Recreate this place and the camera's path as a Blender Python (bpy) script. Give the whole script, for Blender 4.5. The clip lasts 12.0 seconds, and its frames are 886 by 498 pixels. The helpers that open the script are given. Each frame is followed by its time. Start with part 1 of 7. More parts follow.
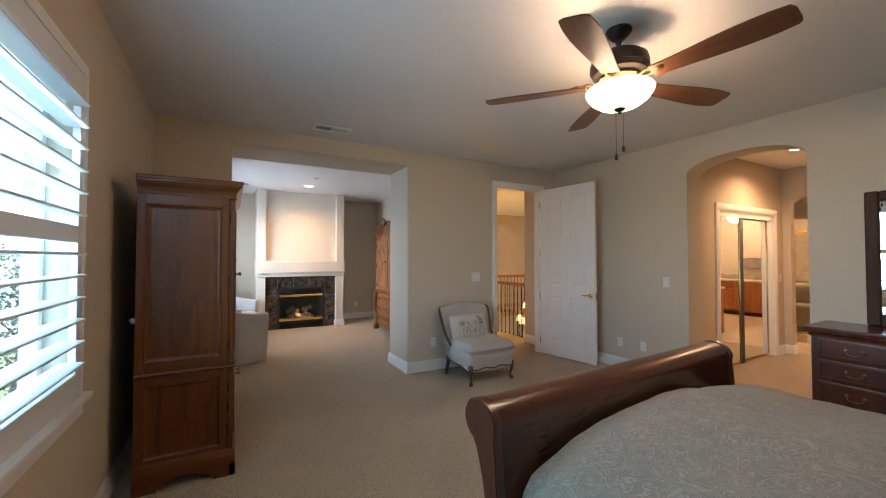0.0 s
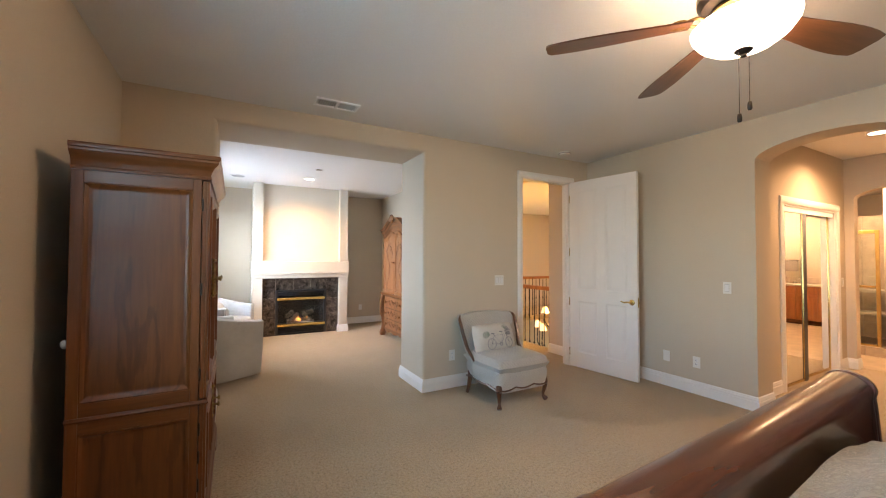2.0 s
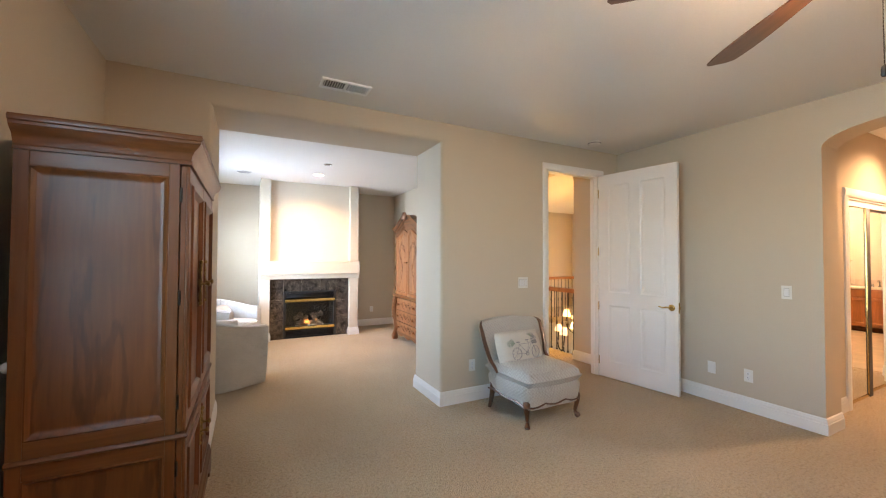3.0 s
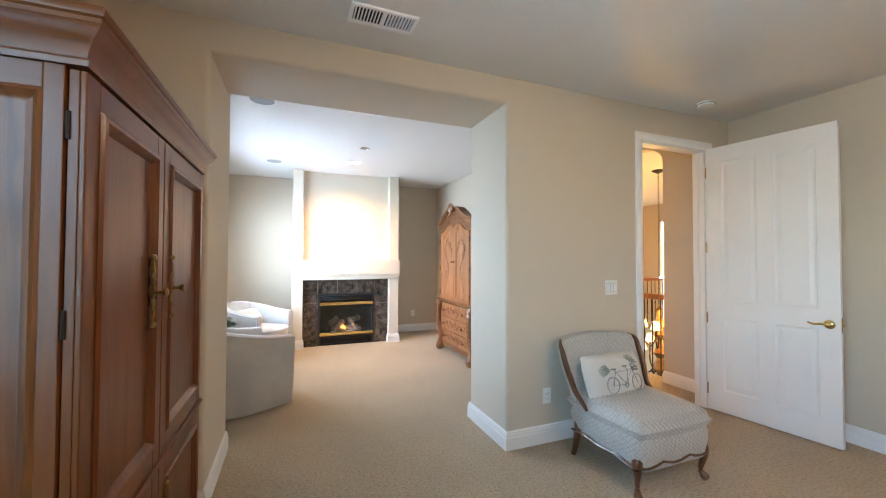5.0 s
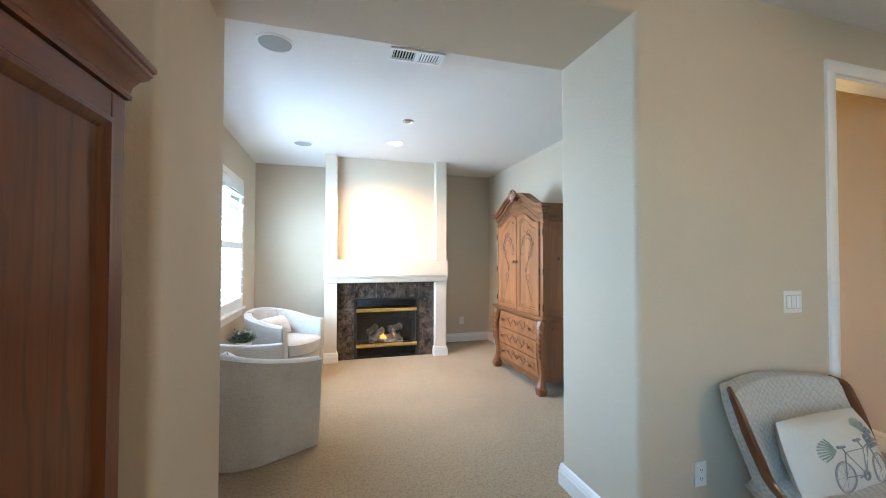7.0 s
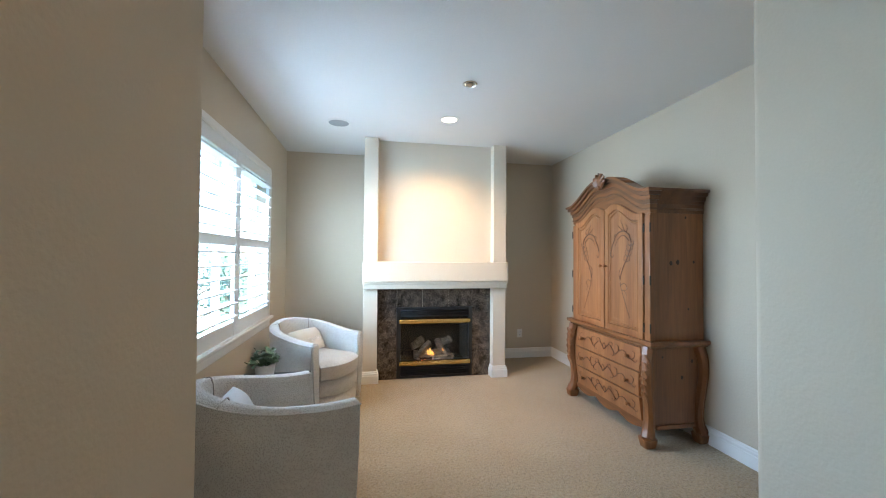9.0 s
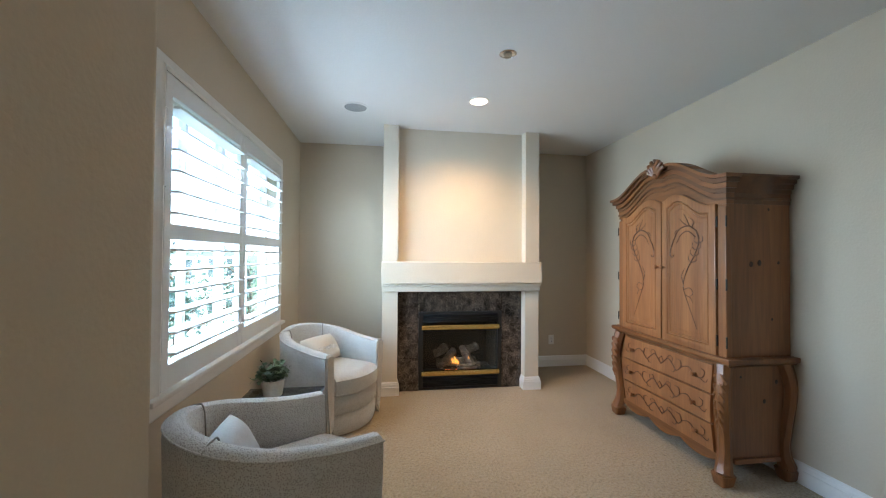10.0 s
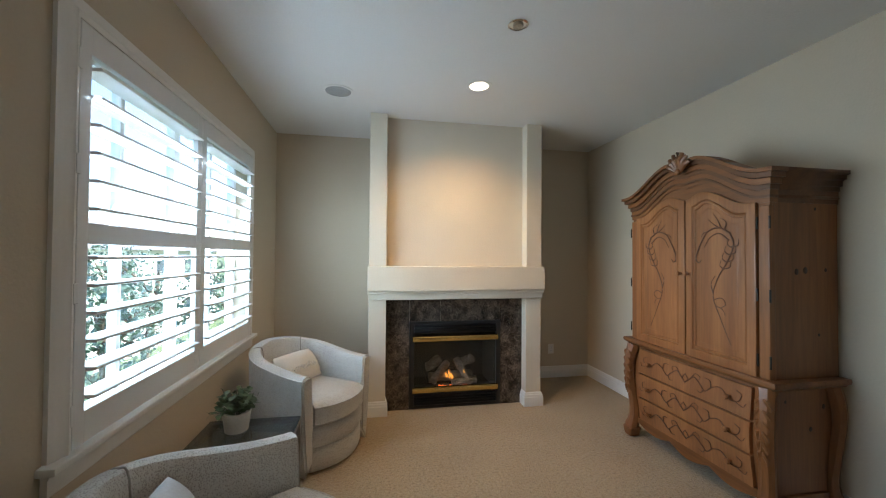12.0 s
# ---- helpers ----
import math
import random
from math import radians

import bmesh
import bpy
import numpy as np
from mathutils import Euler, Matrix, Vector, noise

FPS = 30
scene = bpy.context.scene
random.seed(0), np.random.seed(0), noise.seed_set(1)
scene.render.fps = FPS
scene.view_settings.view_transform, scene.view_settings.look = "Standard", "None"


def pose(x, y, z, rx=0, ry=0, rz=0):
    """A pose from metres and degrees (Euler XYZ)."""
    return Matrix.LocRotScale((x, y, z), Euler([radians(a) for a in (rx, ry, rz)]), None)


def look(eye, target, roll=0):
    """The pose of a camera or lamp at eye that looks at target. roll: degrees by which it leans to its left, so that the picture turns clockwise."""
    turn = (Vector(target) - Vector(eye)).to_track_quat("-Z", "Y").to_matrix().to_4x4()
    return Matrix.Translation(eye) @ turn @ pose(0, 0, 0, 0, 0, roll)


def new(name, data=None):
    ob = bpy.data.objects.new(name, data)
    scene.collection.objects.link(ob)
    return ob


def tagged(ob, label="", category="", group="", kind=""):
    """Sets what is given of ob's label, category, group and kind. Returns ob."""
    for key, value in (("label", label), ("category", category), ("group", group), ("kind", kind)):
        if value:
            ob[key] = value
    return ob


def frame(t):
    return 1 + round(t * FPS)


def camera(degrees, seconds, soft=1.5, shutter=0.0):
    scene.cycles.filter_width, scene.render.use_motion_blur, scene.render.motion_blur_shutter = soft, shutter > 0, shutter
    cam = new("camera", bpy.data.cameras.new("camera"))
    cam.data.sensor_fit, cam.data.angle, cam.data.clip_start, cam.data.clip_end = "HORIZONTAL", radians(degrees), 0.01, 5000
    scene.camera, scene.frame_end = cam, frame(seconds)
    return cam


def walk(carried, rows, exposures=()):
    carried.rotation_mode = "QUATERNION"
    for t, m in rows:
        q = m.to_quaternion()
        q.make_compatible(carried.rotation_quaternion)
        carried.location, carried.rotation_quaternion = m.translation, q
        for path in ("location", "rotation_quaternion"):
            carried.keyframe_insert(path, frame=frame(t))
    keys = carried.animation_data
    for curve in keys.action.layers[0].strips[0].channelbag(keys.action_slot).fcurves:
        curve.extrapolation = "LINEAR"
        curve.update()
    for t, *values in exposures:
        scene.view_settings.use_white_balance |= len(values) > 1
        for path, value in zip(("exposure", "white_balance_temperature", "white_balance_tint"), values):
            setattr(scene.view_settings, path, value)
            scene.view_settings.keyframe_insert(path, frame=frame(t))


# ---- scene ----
cam = camera(98.8, 12.0, soft=1.1)
PATH = [
    (0, (0.158, 0.072, 1.411), (1.131, 1.819, 1.458), 0.0),
    (0.5, (0.193, 0.211, 1.4), (1.165, 1.958, 1.454), 0.1),
    (1, (0.22, 0.393, 1.424), (1.19, 2.142, 1.468), 0.2),
    (1.5, (0.247, 0.557, 1.417), (1.213, 2.307, 1.464), 0.1),
    (2, (0.287, 0.723, 1.414), (1.251, 2.474, 1.462), 0.2),
    (2.5, (0.347, 0.908, 1.419), (1.295, 2.668, 1.465), 0.1),
    (3, (0.391, 1.09, 1.424), (1.307, 2.868, 1.468), 0.2),
    (5, (0.591, 1.929, 1.399), (1.325, 3.789, 1.443), 0.2),
    (5.5, (0.633, 2.147, 1.406), (1.322, 4.024, 1.446), 0.2),
    (6, (0.662, 2.392, 1.404), (1.307, 4.284, 1.446), 0.1),
    (6.5, (0.686, 2.646, 1.4), (1.282, 4.555, 1.439), 0.1),
    (7, (0.704, 2.912, 1.39), (1.251, 4.835, 1.431), 0.1),
    (9, (0.669, 3.801, 1.407), (1.036, 5.767, 1.448), 0.4),
    (9.5, (0.656, 4.008, 1.413), (0.982, 5.981, 1.441), 0.4),
    (10, (0.625, 4.224, 1.412), (0.914, 6.202, 1.446), 0.4),
    (10.5, (0.595, 4.405, 1.422), (0.887, 6.383, 1.455), 0.4),
    (11, (0.607, 4.523, 1.447), (0.888, 6.503, 1.475), 0.3),
    (11.5, (0.604, 4.594, 1.44), (0.895, 6.573, 1.474), 0.4),
    (12, (0.608, 4.618, 1.446), (0.972, 6.584, 1.481), 0.4),
]
EXPOSURES = [(0.0, 3.32, 6500, 24), (1.0, 3.62, 6950, 25), (2.5, 4.06, 6800, 24), (5.5, 4.28, 6050, 18), (7.0, 4.14, 5850, 14), (9.5, 3.42, 6050, 13), (12.0, 2.64, 6650, 14)]
walk(cam, [(t, look(eye, target, roll)) for t, eye, target, roll in PATH], EXPOSURES)

# ---- world and large lights ----
world = bpy.data.worlds.new("sky")
scene.world = world
world.use_nodes = True
wn = world.node_tree.nodes
sky = wn.new("ShaderNodeTexSky")
sky.sky_type, sky.sun_disc = "NISHITA", False
sky.sun_elevation, sky.sun_rotation = radians(30), radians(56)
world.node_tree.links.new(sky.outputs[0], wn["Background"].inputs[0])
wn["Background"].inputs[1].default_value = 0.11
sky.air_density, sky.dust_density, sky.ozone_density = 1.0, 0.0, 4.0

sun_data = bpy.data.lights.new("sun", "SUN")
sun_data.energy, sun_data.angle, sun_data.color = 3.6, radians(0.6), (1.0, 0.95, 0.88)
sun = new("sun", sun_data)
sun.matrix_world = look((6, 4, 4.16), (0, 0, 0))


def area_lamp(name, where, at, width, height, watts, colour):
    d = bpy.data.lights.new(name, "AREA")
    d.shape, d.size, d.size_y, d.energy, d.color = "RECTANGLE", width, height, watts, colour
    ob = new(name, d)
    ob.matrix_world = look(where, at)
    return ob


def point_lamp(name, where, watts, colour, radius=0.05):
    d = bpy.data.lights.new(name, "POINT")
    d.energy, d.color, d.shadow_soft_size = watts, colour, radius
    ob = new(name, d)
    ob.location = where
    return ob


def spot_lamp(name, where, at, watts, colour, cone, blend=0.6, radius=0.04):
    d = bpy.data.lights.new(name, "SPOT")
    d.energy, d.color, d.spot_size, d.spot_blend, d.shadow_soft_size = watts, colour, radians(cone), blend, radius
    ob = new(name, d)
    ob.matrix_world = look(where, at)
    return ob


XW_LAMP = -0.64
DAY = (0.62, 0.83, 1.0)
WARM = (1.0, 0.72, 0.42)
AMBER = (1.0, 0.6, 0.27)
# skylight that falls through the window openings
area_lamp("window_daylight", (XW_LAMP - 0.02, 1.45, 1.52), (0.6, 1.45, 0.9), 1.84, 1.40, 6.5, (0.40, 0.80, 1.0))
area_lamp("window_daylight", (XW_LAMP + 0.04, 7.05, 1.52), (0.6, 7.05, 0.95), 1.84, 1.40, 15.0, DAY)
# lamps that the rooms show, and the unseen fill lamps noted below
for turn in (20, 140, 260):
    point_lamp("fan_lamp", (2.114 + 0.11 * math.cos(radians(turn)), 1.48 + 0.11 * math.sin(radians(turn)), 2.365), 1.4, WARM, 0.03)
spot_lamp("fireplace_can_lamp", (1.39, 7.385, 2.72), (1.39, 7.80, 0.6), 14.5, (1.0, 0.66, 0.32), 130, 1.0)
spot_lamp("vestibule_can_lamp", (6.142, 1.976, 2.70), (6.142, 1.976, 0), 9.5, (1.0, 0.64, 0.32), 150, 0.7)
# two unseen fill lamps, added to brighten the bathroom and its vanity
point_lamp("bathroom_fill_lamp", (8.0, 2.62, 2.5), 6.5, (1.0, 0.70, 0.40), 0.1)
point_lamp("vanity_fill_lamp", (10.6, 0.6, 2.4), 10, (1.0, 0.70, 0.40), 0.15)
point_lamp("chandelier_lamp", (5.75, 6.08, 0.45), 14.0, (1.0, 0.56, 0.11), 0.2)
# unseen fill lamp, added to make the far room's opening bright
point_lamp("far_room_fill_lamp", (10.2, 8.0, 2.3), 8, (1.0, 0.76, 0.47), 0.1)

# ---- materials ----
def material(name, colour, rough=0.6, metal=0.0, vary=0.12, scale=3.0, fine=90.0, fine_vary=0.06, bump=0.1, bump_scale=None, stretch=(1, 1, 1), coat=0.0, emit=None, emit_strength=0.0, spec=0.5, sheen=0.0):
    """A surface with a coarse and a fine variation of its colour, and relief."""
    m = bpy.data.materials.new(name)
    m.use_nodes = True
    nt = m.node_tree
    N, L = nt.nodes, nt.links
    b = N["Principled BSDF"]
    tc = N.new("ShaderNodeTexCoord")
    mp = N.new("ShaderNodeMapping")
    mp.inputs["Scale"].default_value = stretch
    L.new(tc.outputs["Object"], mp.inputs["Vector"])
    n1 = N.new("ShaderNodeTexNoise")
    n1.inputs["Scale"].default_value, n1.inputs["Detail"].default_value = scale, 4.0
    n2 = N.new("ShaderNodeTexNoise")
    n2.inputs["Scale"].default_value, n2.inputs["Detail"].default_value = fine, 3.0
    L.new(mp.outputs[0], n1.inputs["Vector"]), L.new(mp.outputs[0], n2.inputs["Vector"])
    c = Vector(colour)
    r1 = N.new("ShaderNodeValToRGB")
    r1.color_ramp.elements[0].position, r1.color_ramp.elements[1].position = 0.3, 0.7
    r1.color_ramp.elements[0].color = (*(c * (1 - vary)), 1)
    r1.color_ramp.elements[1].color = (*[min(1, v * (1 + vary)) for v in c], 1)
    L.new(n1.outputs["Fac"], r1.inputs["Fac"])
    mx = N.new("ShaderNodeMix")
    mx.data_type, mx.blend_type = "RGBA", "MULTIPLY"
    mx.inputs["Factor"].default_value = 1.0
    r2 = N.new("ShaderNodeValToRGB")
    r2.color_ramp.elements[0].position, r2.color_ramp.elements[1].position = 0.3, 0.7
    lo = 1 - 2 * fine_vary
    r2.color_ramp.elements[0].color, r2.color_ramp.elements[1].color = (lo, lo, lo, 1), (1, 1, 1, 1)
    L.new(n2.outputs["Fac"], r2.inputs["Fac"])
    L.new(r1.outputs[0], mx.inputs["A"]), L.new(r2.outputs[0], mx.inputs["B"])
    L.new(mx.outputs["Result"], b.inputs["Base Color"])
    b.inputs["Roughness"].default_value, b.inputs["Metallic"].default_value = rough, metal
    b.inputs["Specular IOR Level"].default_value = spec
    if coat:
        b.inputs["Coat Weight"].default_value, b.inputs["Coat Roughness"].default_value = coat, 0.15
    if sheen:
        b.inputs["Sheen Weight"].default_value = sheen
    if emit:
        b.inputs["Emission Color"].default_value, b.inputs["Emission Strength"].default_value = (*emit, 1), emit_strength
    if bump:
        bp = N.new("ShaderNodeBump")
        bp.inputs["Strength"].default_value, bp.inputs["Distance"].default_value = bump, 0.004
        nb = n2
        if bump_scale:
            nb = N.new("ShaderNodeTexNoise")
            nb.inputs["Scale"].default_value, nb.inputs["Detail"].default_value = bump_scale, 2.0
            L.new(mp.outputs[0], nb.inputs["Vector"])
        L.new(nb.outputs["Fac"], bp.inputs["Height"])
        L.new(bp.outputs[0], b.inputs["Normal"])
    return m


def wood(name, dark, light, rough=0.35, grain=14.0, coat=0.3, along="z", bump=0.08):
    """Wood with grain along one axis of its object: bands, fine pores and stain."""
    stretch = {"x": (0.07, 1, 1), "y": (1, 0.07, 1), "z": (1, 1, 0.07)}[along]
    m = material(name, light, rough, coat=coat, bump=bump, scale=grain, fine=grain * 14, vary=0.25, fine_vary=0.12, stretch=stretch)
    nt = m.node_tree
    N, L = nt.nodes, nt.links
    ramps = [n for n in N if n.type == "VALTORGB"]
    ramps[0].color_ramp.elements[0].color, ramps[0].color_ramp.elements[1].color = (*dark, 1), (*light, 1)
    noises = [n for n in N if n.type == "TEX_NOISE"]
    noises[0].inputs["Distortion"].default_value, noises[0].inputs["Detail"].default_value = 1.2, 6.0
    return m


def spotted(name, ground, spot, scale, width=0.32, rough=0.85, relief=0.35):
    """Woven upholstery with small rounded spots."""
    m = material(name, ground, rough, fine=260, fine_vary=0.12, bump=0.0, sheen=0.2)
    nt = m.node_tree
    N, L = nt.nodes, nt.links
    v = N.new("ShaderNodeTexVoronoi")
    v.inputs["Scale"].default_value, v.inputs["Randomness"].default_value = scale, 0.85
    tc = [n for n in N if n.type == "TEX_COORD"][0]
    L.new(tc.outputs["Object"], v.inputs["Vector"])
    r = N.new("ShaderNodeValToRGB")
    r.color_ramp.elements[0].position, r.color_ramp.elements[1].position = width, width + 0.16
    r.color_ramp.elements[0].color, r.color_ramp.elements[1].color = (*spot, 1), (1, 1, 1, 1)
    L.new(v.outputs["Distance"], r.inputs["Fac"])
    b = N["Principled BSDF"]
    old = b.inputs["Base Color"].links[0].from_socket
    mx = N.new("ShaderNodeMix")
    mx.data_type, mx.blend_type = "RGBA", "MULTIPLY"
    mx.inputs["Factor"].default_value = 1.0
    L.new(old, mx.inputs["A"]), L.new(r.outputs[0], mx.inputs["B"])
    L.new(mx.outputs["Result"], b.inputs["Base Color"])
    bp = N.new("ShaderNodeBump")
    bp.inputs["Strength"].default_value, bp.inputs["Distance"].default_value = relief, 0.005
    L.new(v.outputs["Distance"], bp.inputs["Height"]), L.new(bp.outputs[0], b.inputs["Normal"])
    return m


def carpet_material():
    m = material("carpet", (0.60, 0.473, 0.312), 0.95, vary=0.07, scale=1.6, fine=260, fine_vary=0.12, bump=0.0, spec=0.1, sheen=0.25)
    nt = m.node_tree
    N, L = nt.nodes, nt.links
    tc = [n for n in N if n.type == "TEX_COORD"][0]
    v = N.new("ShaderNodeTexVoronoi")
    v.inputs["Scale"].default_value = 170.0
    n = N.new("ShaderNodeTexNoise")
    n.inputs["Scale"].default_value, n.inputs["Detail"].default_value = 60.0, 8.0
    n.inputs["Roughness"].default_value = 0.78
    add = N.new("ShaderNodeMath")
    L.new(tc.outputs["Object"], v.inputs["Vector"]), L.new(tc.outputs["Object"], n.inputs["Vector"])
    L.new(v.outputs["Distance"], add.inputs[0]), L.new(n.outputs["Fac"], add.inputs[1])
    b = N["Principled BSDF"]
    old = b.inputs["Base Color"].links[0].from_socket
    r = N.new("ShaderNodeValToRGB")
    r.color_ramp.elements[0].position, r.color_ramp.elements[1].position = 0.45, 0.66
    r.color_ramp.elements[0].color, r.color_ramp.elements[1].color = (0.72, 0.69, 0.65, 1), (1, 1, 1, 1)
    e = r.color_ramp.elements.new(0.40)
    e.color = (0.42, 0.38, 0.33, 1)
    L.new(n.outputs["Fac"], r.inputs["Fac"])
    mx = N.new("ShaderNodeMix")
    mx.data_type, mx.blend_type = "RGBA", "MULTIPLY"
    mx.inputs["Factor"].default_value = 1.0
    L.new(old, mx.inputs["A"]), L.new(r.outputs[0], mx.inputs["B"])
    L.new(mx.outputs["Result"], b.inputs["Base Color"])
    bp = N.new("ShaderNodeBump")
    bp.inputs["Strength"].default_value, bp.inputs["Distance"].default_value = 0.7, 0.008
    L.new(add.outputs[0], bp.inputs["Height"]), L.new(bp.outputs[0], b.inputs["Normal"])
    return m


def marble_material():
    m = material("brown_marble", (0.10, 0.076, 0.060), 0.18, vary=0.75, scale=14.0, fine=60, fine_vary=0.35, bump=0.0)
    nt = m.node_tree
    N, L = nt.nodes, nt.links
    tc = [n for n in N if n.type == "TEX_COORD"][0]
    n = N.new("ShaderNodeTexNoise")
    n.inputs["Scale"].default_value, n.inputs["Detail"].default_value, n.inputs["Distortion"].default_value = 5.0, 8.0, 1.6
    L.new(tc.outputs["Object"], n.inputs["Vector"])
    r = N.new("ShaderNodeValToRGB")
    r.color_ramp.elements[0].position, r.color_ramp.elements[1].position = 0.485, 0.515
    r.color_ramp.elements[0].color, r.color_ramp.elements[1].color = (0, 0, 0, 1), (0, 0, 0, 1)
    e = r.color_ramp.elements.new(0.5)
    e.color = (0.28, 0.28, 0.28, 1)
    L.new(n.outputs["Fac"], r.inputs["Fac"])
    b = N["Principled BSDF"]
    old = b.inputs["Base Color"].links[0].from_socket
    mx = N.new("ShaderNodeMix")
    mx.data_type = "RGBA"
    L.new(r.outputs[0], mx.inputs["Factor"]), L.new(old, mx.inputs["A"])
    mx.inputs["B"].default_value = (0.36, 0.29, 0.23, 1)
    L.new(mx.outputs["Result"], b.inputs["Base Color"])
    return m


def glass_material(name, tint=(0.95, 1.0, 1.0), rough=0.0, gloss=0.04):
    m = bpy.data.materials.new(name)
    m.use_nodes = True
    N, L = m.node_tree.nodes, m.node_tree.links
    out = N["Material Output"]
    N.remove(N["Principled BSDF"])
    t, g, mx = N.new("ShaderNodeBsdfTransparent"), N.new("ShaderNodeBsdfGlossy"), N.new("ShaderNodeMixShader")
    t.inputs[0].default_value = (*tint, 1)
    g.inputs["Roughness"].default_value = rough
    mx.inputs[0].default_value = gloss
    L.new(t.outputs[0], mx.inputs[1]), L.new(g.outputs[0], mx.inputs[2])
    L.new(mx.outputs[0], out.inputs["Surface"])
    return m


def glow(name, colour, strength):
    return material(name, colour, 0.4, bump=0, emit=colour, emit_strength=strength, vary=0.02, fine_vary=0.0)


M_WALL = material("beige_wall_paint", (0.56, 0.475, 0.365), 0.75, vary=0.025, scale=0.7, fine=120, fine_vary=0.015, bump=0.3, bump_scale=75)
M_CEIL = material("ceiling_paint", (0.74, 0.72, 0.69), 0.85, vary=0.02, scale=0.8, fine=90, fine_vary=0.015, bump=0.35, bump_scale=60)
M_MANTEL = material("cream_plaster", (0.66, 0.585, 0.475), 0.7, vary=0.02, fine=120, fine_vary=0.01, bump=0.3, bump_scale=80)
M_TRIM = material("white_trim_paint", (0.79, 0.77, 0.74), 0.4, vary=0.02, fine_vary=0.015, bump=0.03)
M_SHUTTER = material("white_shutter_paint", (0.76, 0.76, 0.76), 0.35, vary=0.02, fine_vary=0.01, bump=0.02)
M_CARPET = carpet_material()
M_TILE = material("beige_floor_tile", (0.5, 0.38, 0.25), 0.35, vary=0.18, scale=5, fine=60, bump=0.04)
M_MARBLE = marble_material()
M_BLACK = material("black_metal", (0.012, 0.012, 0.013), 0.38, vary=0.2, bump=0.03)
M_BRASS = material("polished_brass", (0.72, 0.52, 0.2), 0.22, 1.0, vary=0.08, bump=0.02)
M_ANTIQUE = material("antique_brass", (0.28, 0.19, 0.075), 0.35, 1.0, vary=0.3, scale=60, bump=0.1)
M_CHROME = material("chrome", (0.75, 0.75, 0.76), 0.12, 1.0, vary=0.03, bump=0.0)
M_PEWTER = material("pewter", (0.36, 0.33, 0.29), 0.35, 1.0, vary=0.15, scale=50, bump=0.05)
M_BRONZE = material("dark_bronze", (0.03, 0.022, 0.017), 0.4, 0.6, vary=0.25, scale=20, bump=0.04)
M_CHERRY = wood("cherry_wood_upright", (0.102, 0.0295, 0.0070), (0.160, 0.0470, 0.0112), 0.38, 5, 0.04, "z")
M_CHERRY_Y = wood("cherry_wood_level", (0.102, 0.0295, 0.0070), (0.160, 0.0470, 0.0112), 0.38, 5, 0.04, "y")
M_CHERRY_X = wood("cherry_wood_across", (0.102, 0.0295, 0.0070), (0.160, 0.0470, 0.0112), 0.38, 5, 0.04, "x")


def cathedral(name, base):
    """The same wood, flat-sawn: arched growth rings as thin dark pores."""
    m = base.copy()
    m.name = name
    N, L = m.node_tree.nodes, m.node_tree.links
    tc = [n for n in N if n.type == "TEX_COORD"][0]
    mp = N.new("ShaderNodeMapping")
    mp.inputs["Scale"].default_value, mp.inputs["Location"].default_value = (1.0, 1.0, 0.16), (0.02, 0.3, -0.16)
    w = N.new("ShaderNodeTexWave")
    w.wave_type, w.rings_direction = "RINGS", "SPHERICAL"
    w.inputs["Scale"].default_value, w.inputs["Distortion"].default_value = 6.0, 7.0
    w.inputs["Detail"].default_value, w.inputs["Detail Scale"].default_value = 4.0, 2.0
    L.new(tc.outputs["Object"], mp.inputs["Vector"]), L.new(mp.outputs[0], w.inputs["Vector"])
    r = N.new("ShaderNodeValToRGB")
    r.color_ramp.elements[0].position, r.color_ramp.elements[1].position = 0.02, 0.22
    r.color_ramp.elements[0].color, r.color_ramp.elements[1].color = (0.45, 0.42, 0.4, 1), (1, 1, 1, 1)
    L.new(w.outputs["Fac"], r.inputs["Fac"])
    b = N["Principled BSDF"]
    old = b.inputs["Base Color"].links[0].from_socket
    mx = N.new("ShaderNodeMix")
    mx.data_type, mx.blend_type = "RGBA", "MULTIPLY"
    mx.inputs["Factor"].default_value = 0.55
    L.new(old, mx.inputs["A"]), L.new(r.outputs[0], mx.inputs["B"])
    L.new(mx.outputs["Result"], b.inputs["Base Color"])
    return m


for m in (M_CHERRY, M_CHERRY_X, M_CHERRY_Y):
    m.node_tree.nodes["Principled BSDF"].inputs["Specular IOR Level"].default_value = 0.25
M_CHERRY_PANEL = cathedral("cherry_panel", M_CHERRY)
M_MAHOG = wood("polished_mahogany", (0.050, 0.012, 0.006), (0.125, 0.030, 0.012), 0.26, 6, 0.4, "x")
M_MAHOG_Z = wood("polished_mahogany_upright", (0.048, 0.013, 0.007), (0.11, 0.030, 0.013), 0.34, 6, 0.2, "z")
M_PINE = wood("waxed_knotty_pine", (0.18, 0.064, 0.0195), (0.315, 0.118, 0.037), 0.42, 5, 0.15, "z")
M_PINE_Y = wood("waxed_knotty_pine_level", (0.135, 0.047, 0.0135), (0.325, 0.122, 0.036), 0.42, 5, 0.15, "y")
M_PINE_LIGHT = wood("pale_waxed_pine", (0.25, 0.094, 0.032), (0.42, 0.168, 0.060), 0.42, 5, 0.15, "z")
# antique glaze, its dark tone also painting shade into the cornice grooves
M_GLAZE_SHADE = wood("umber_glaze_and_groove_shade", (0.085, 0.03, 0.01), (0.2, 0.075, 0.024), 0.42, 5, 0.15, "y")
M_CARVED = material("dark_carved_line", (0.12, 0.043, 0.017), 0.5, vary=0.2, bump=0.05)
M_KNOT = material("dark_knot", (0.045, 0.017, 0.008), 0.5, vary=0.3, scale=90, bump=0.05)
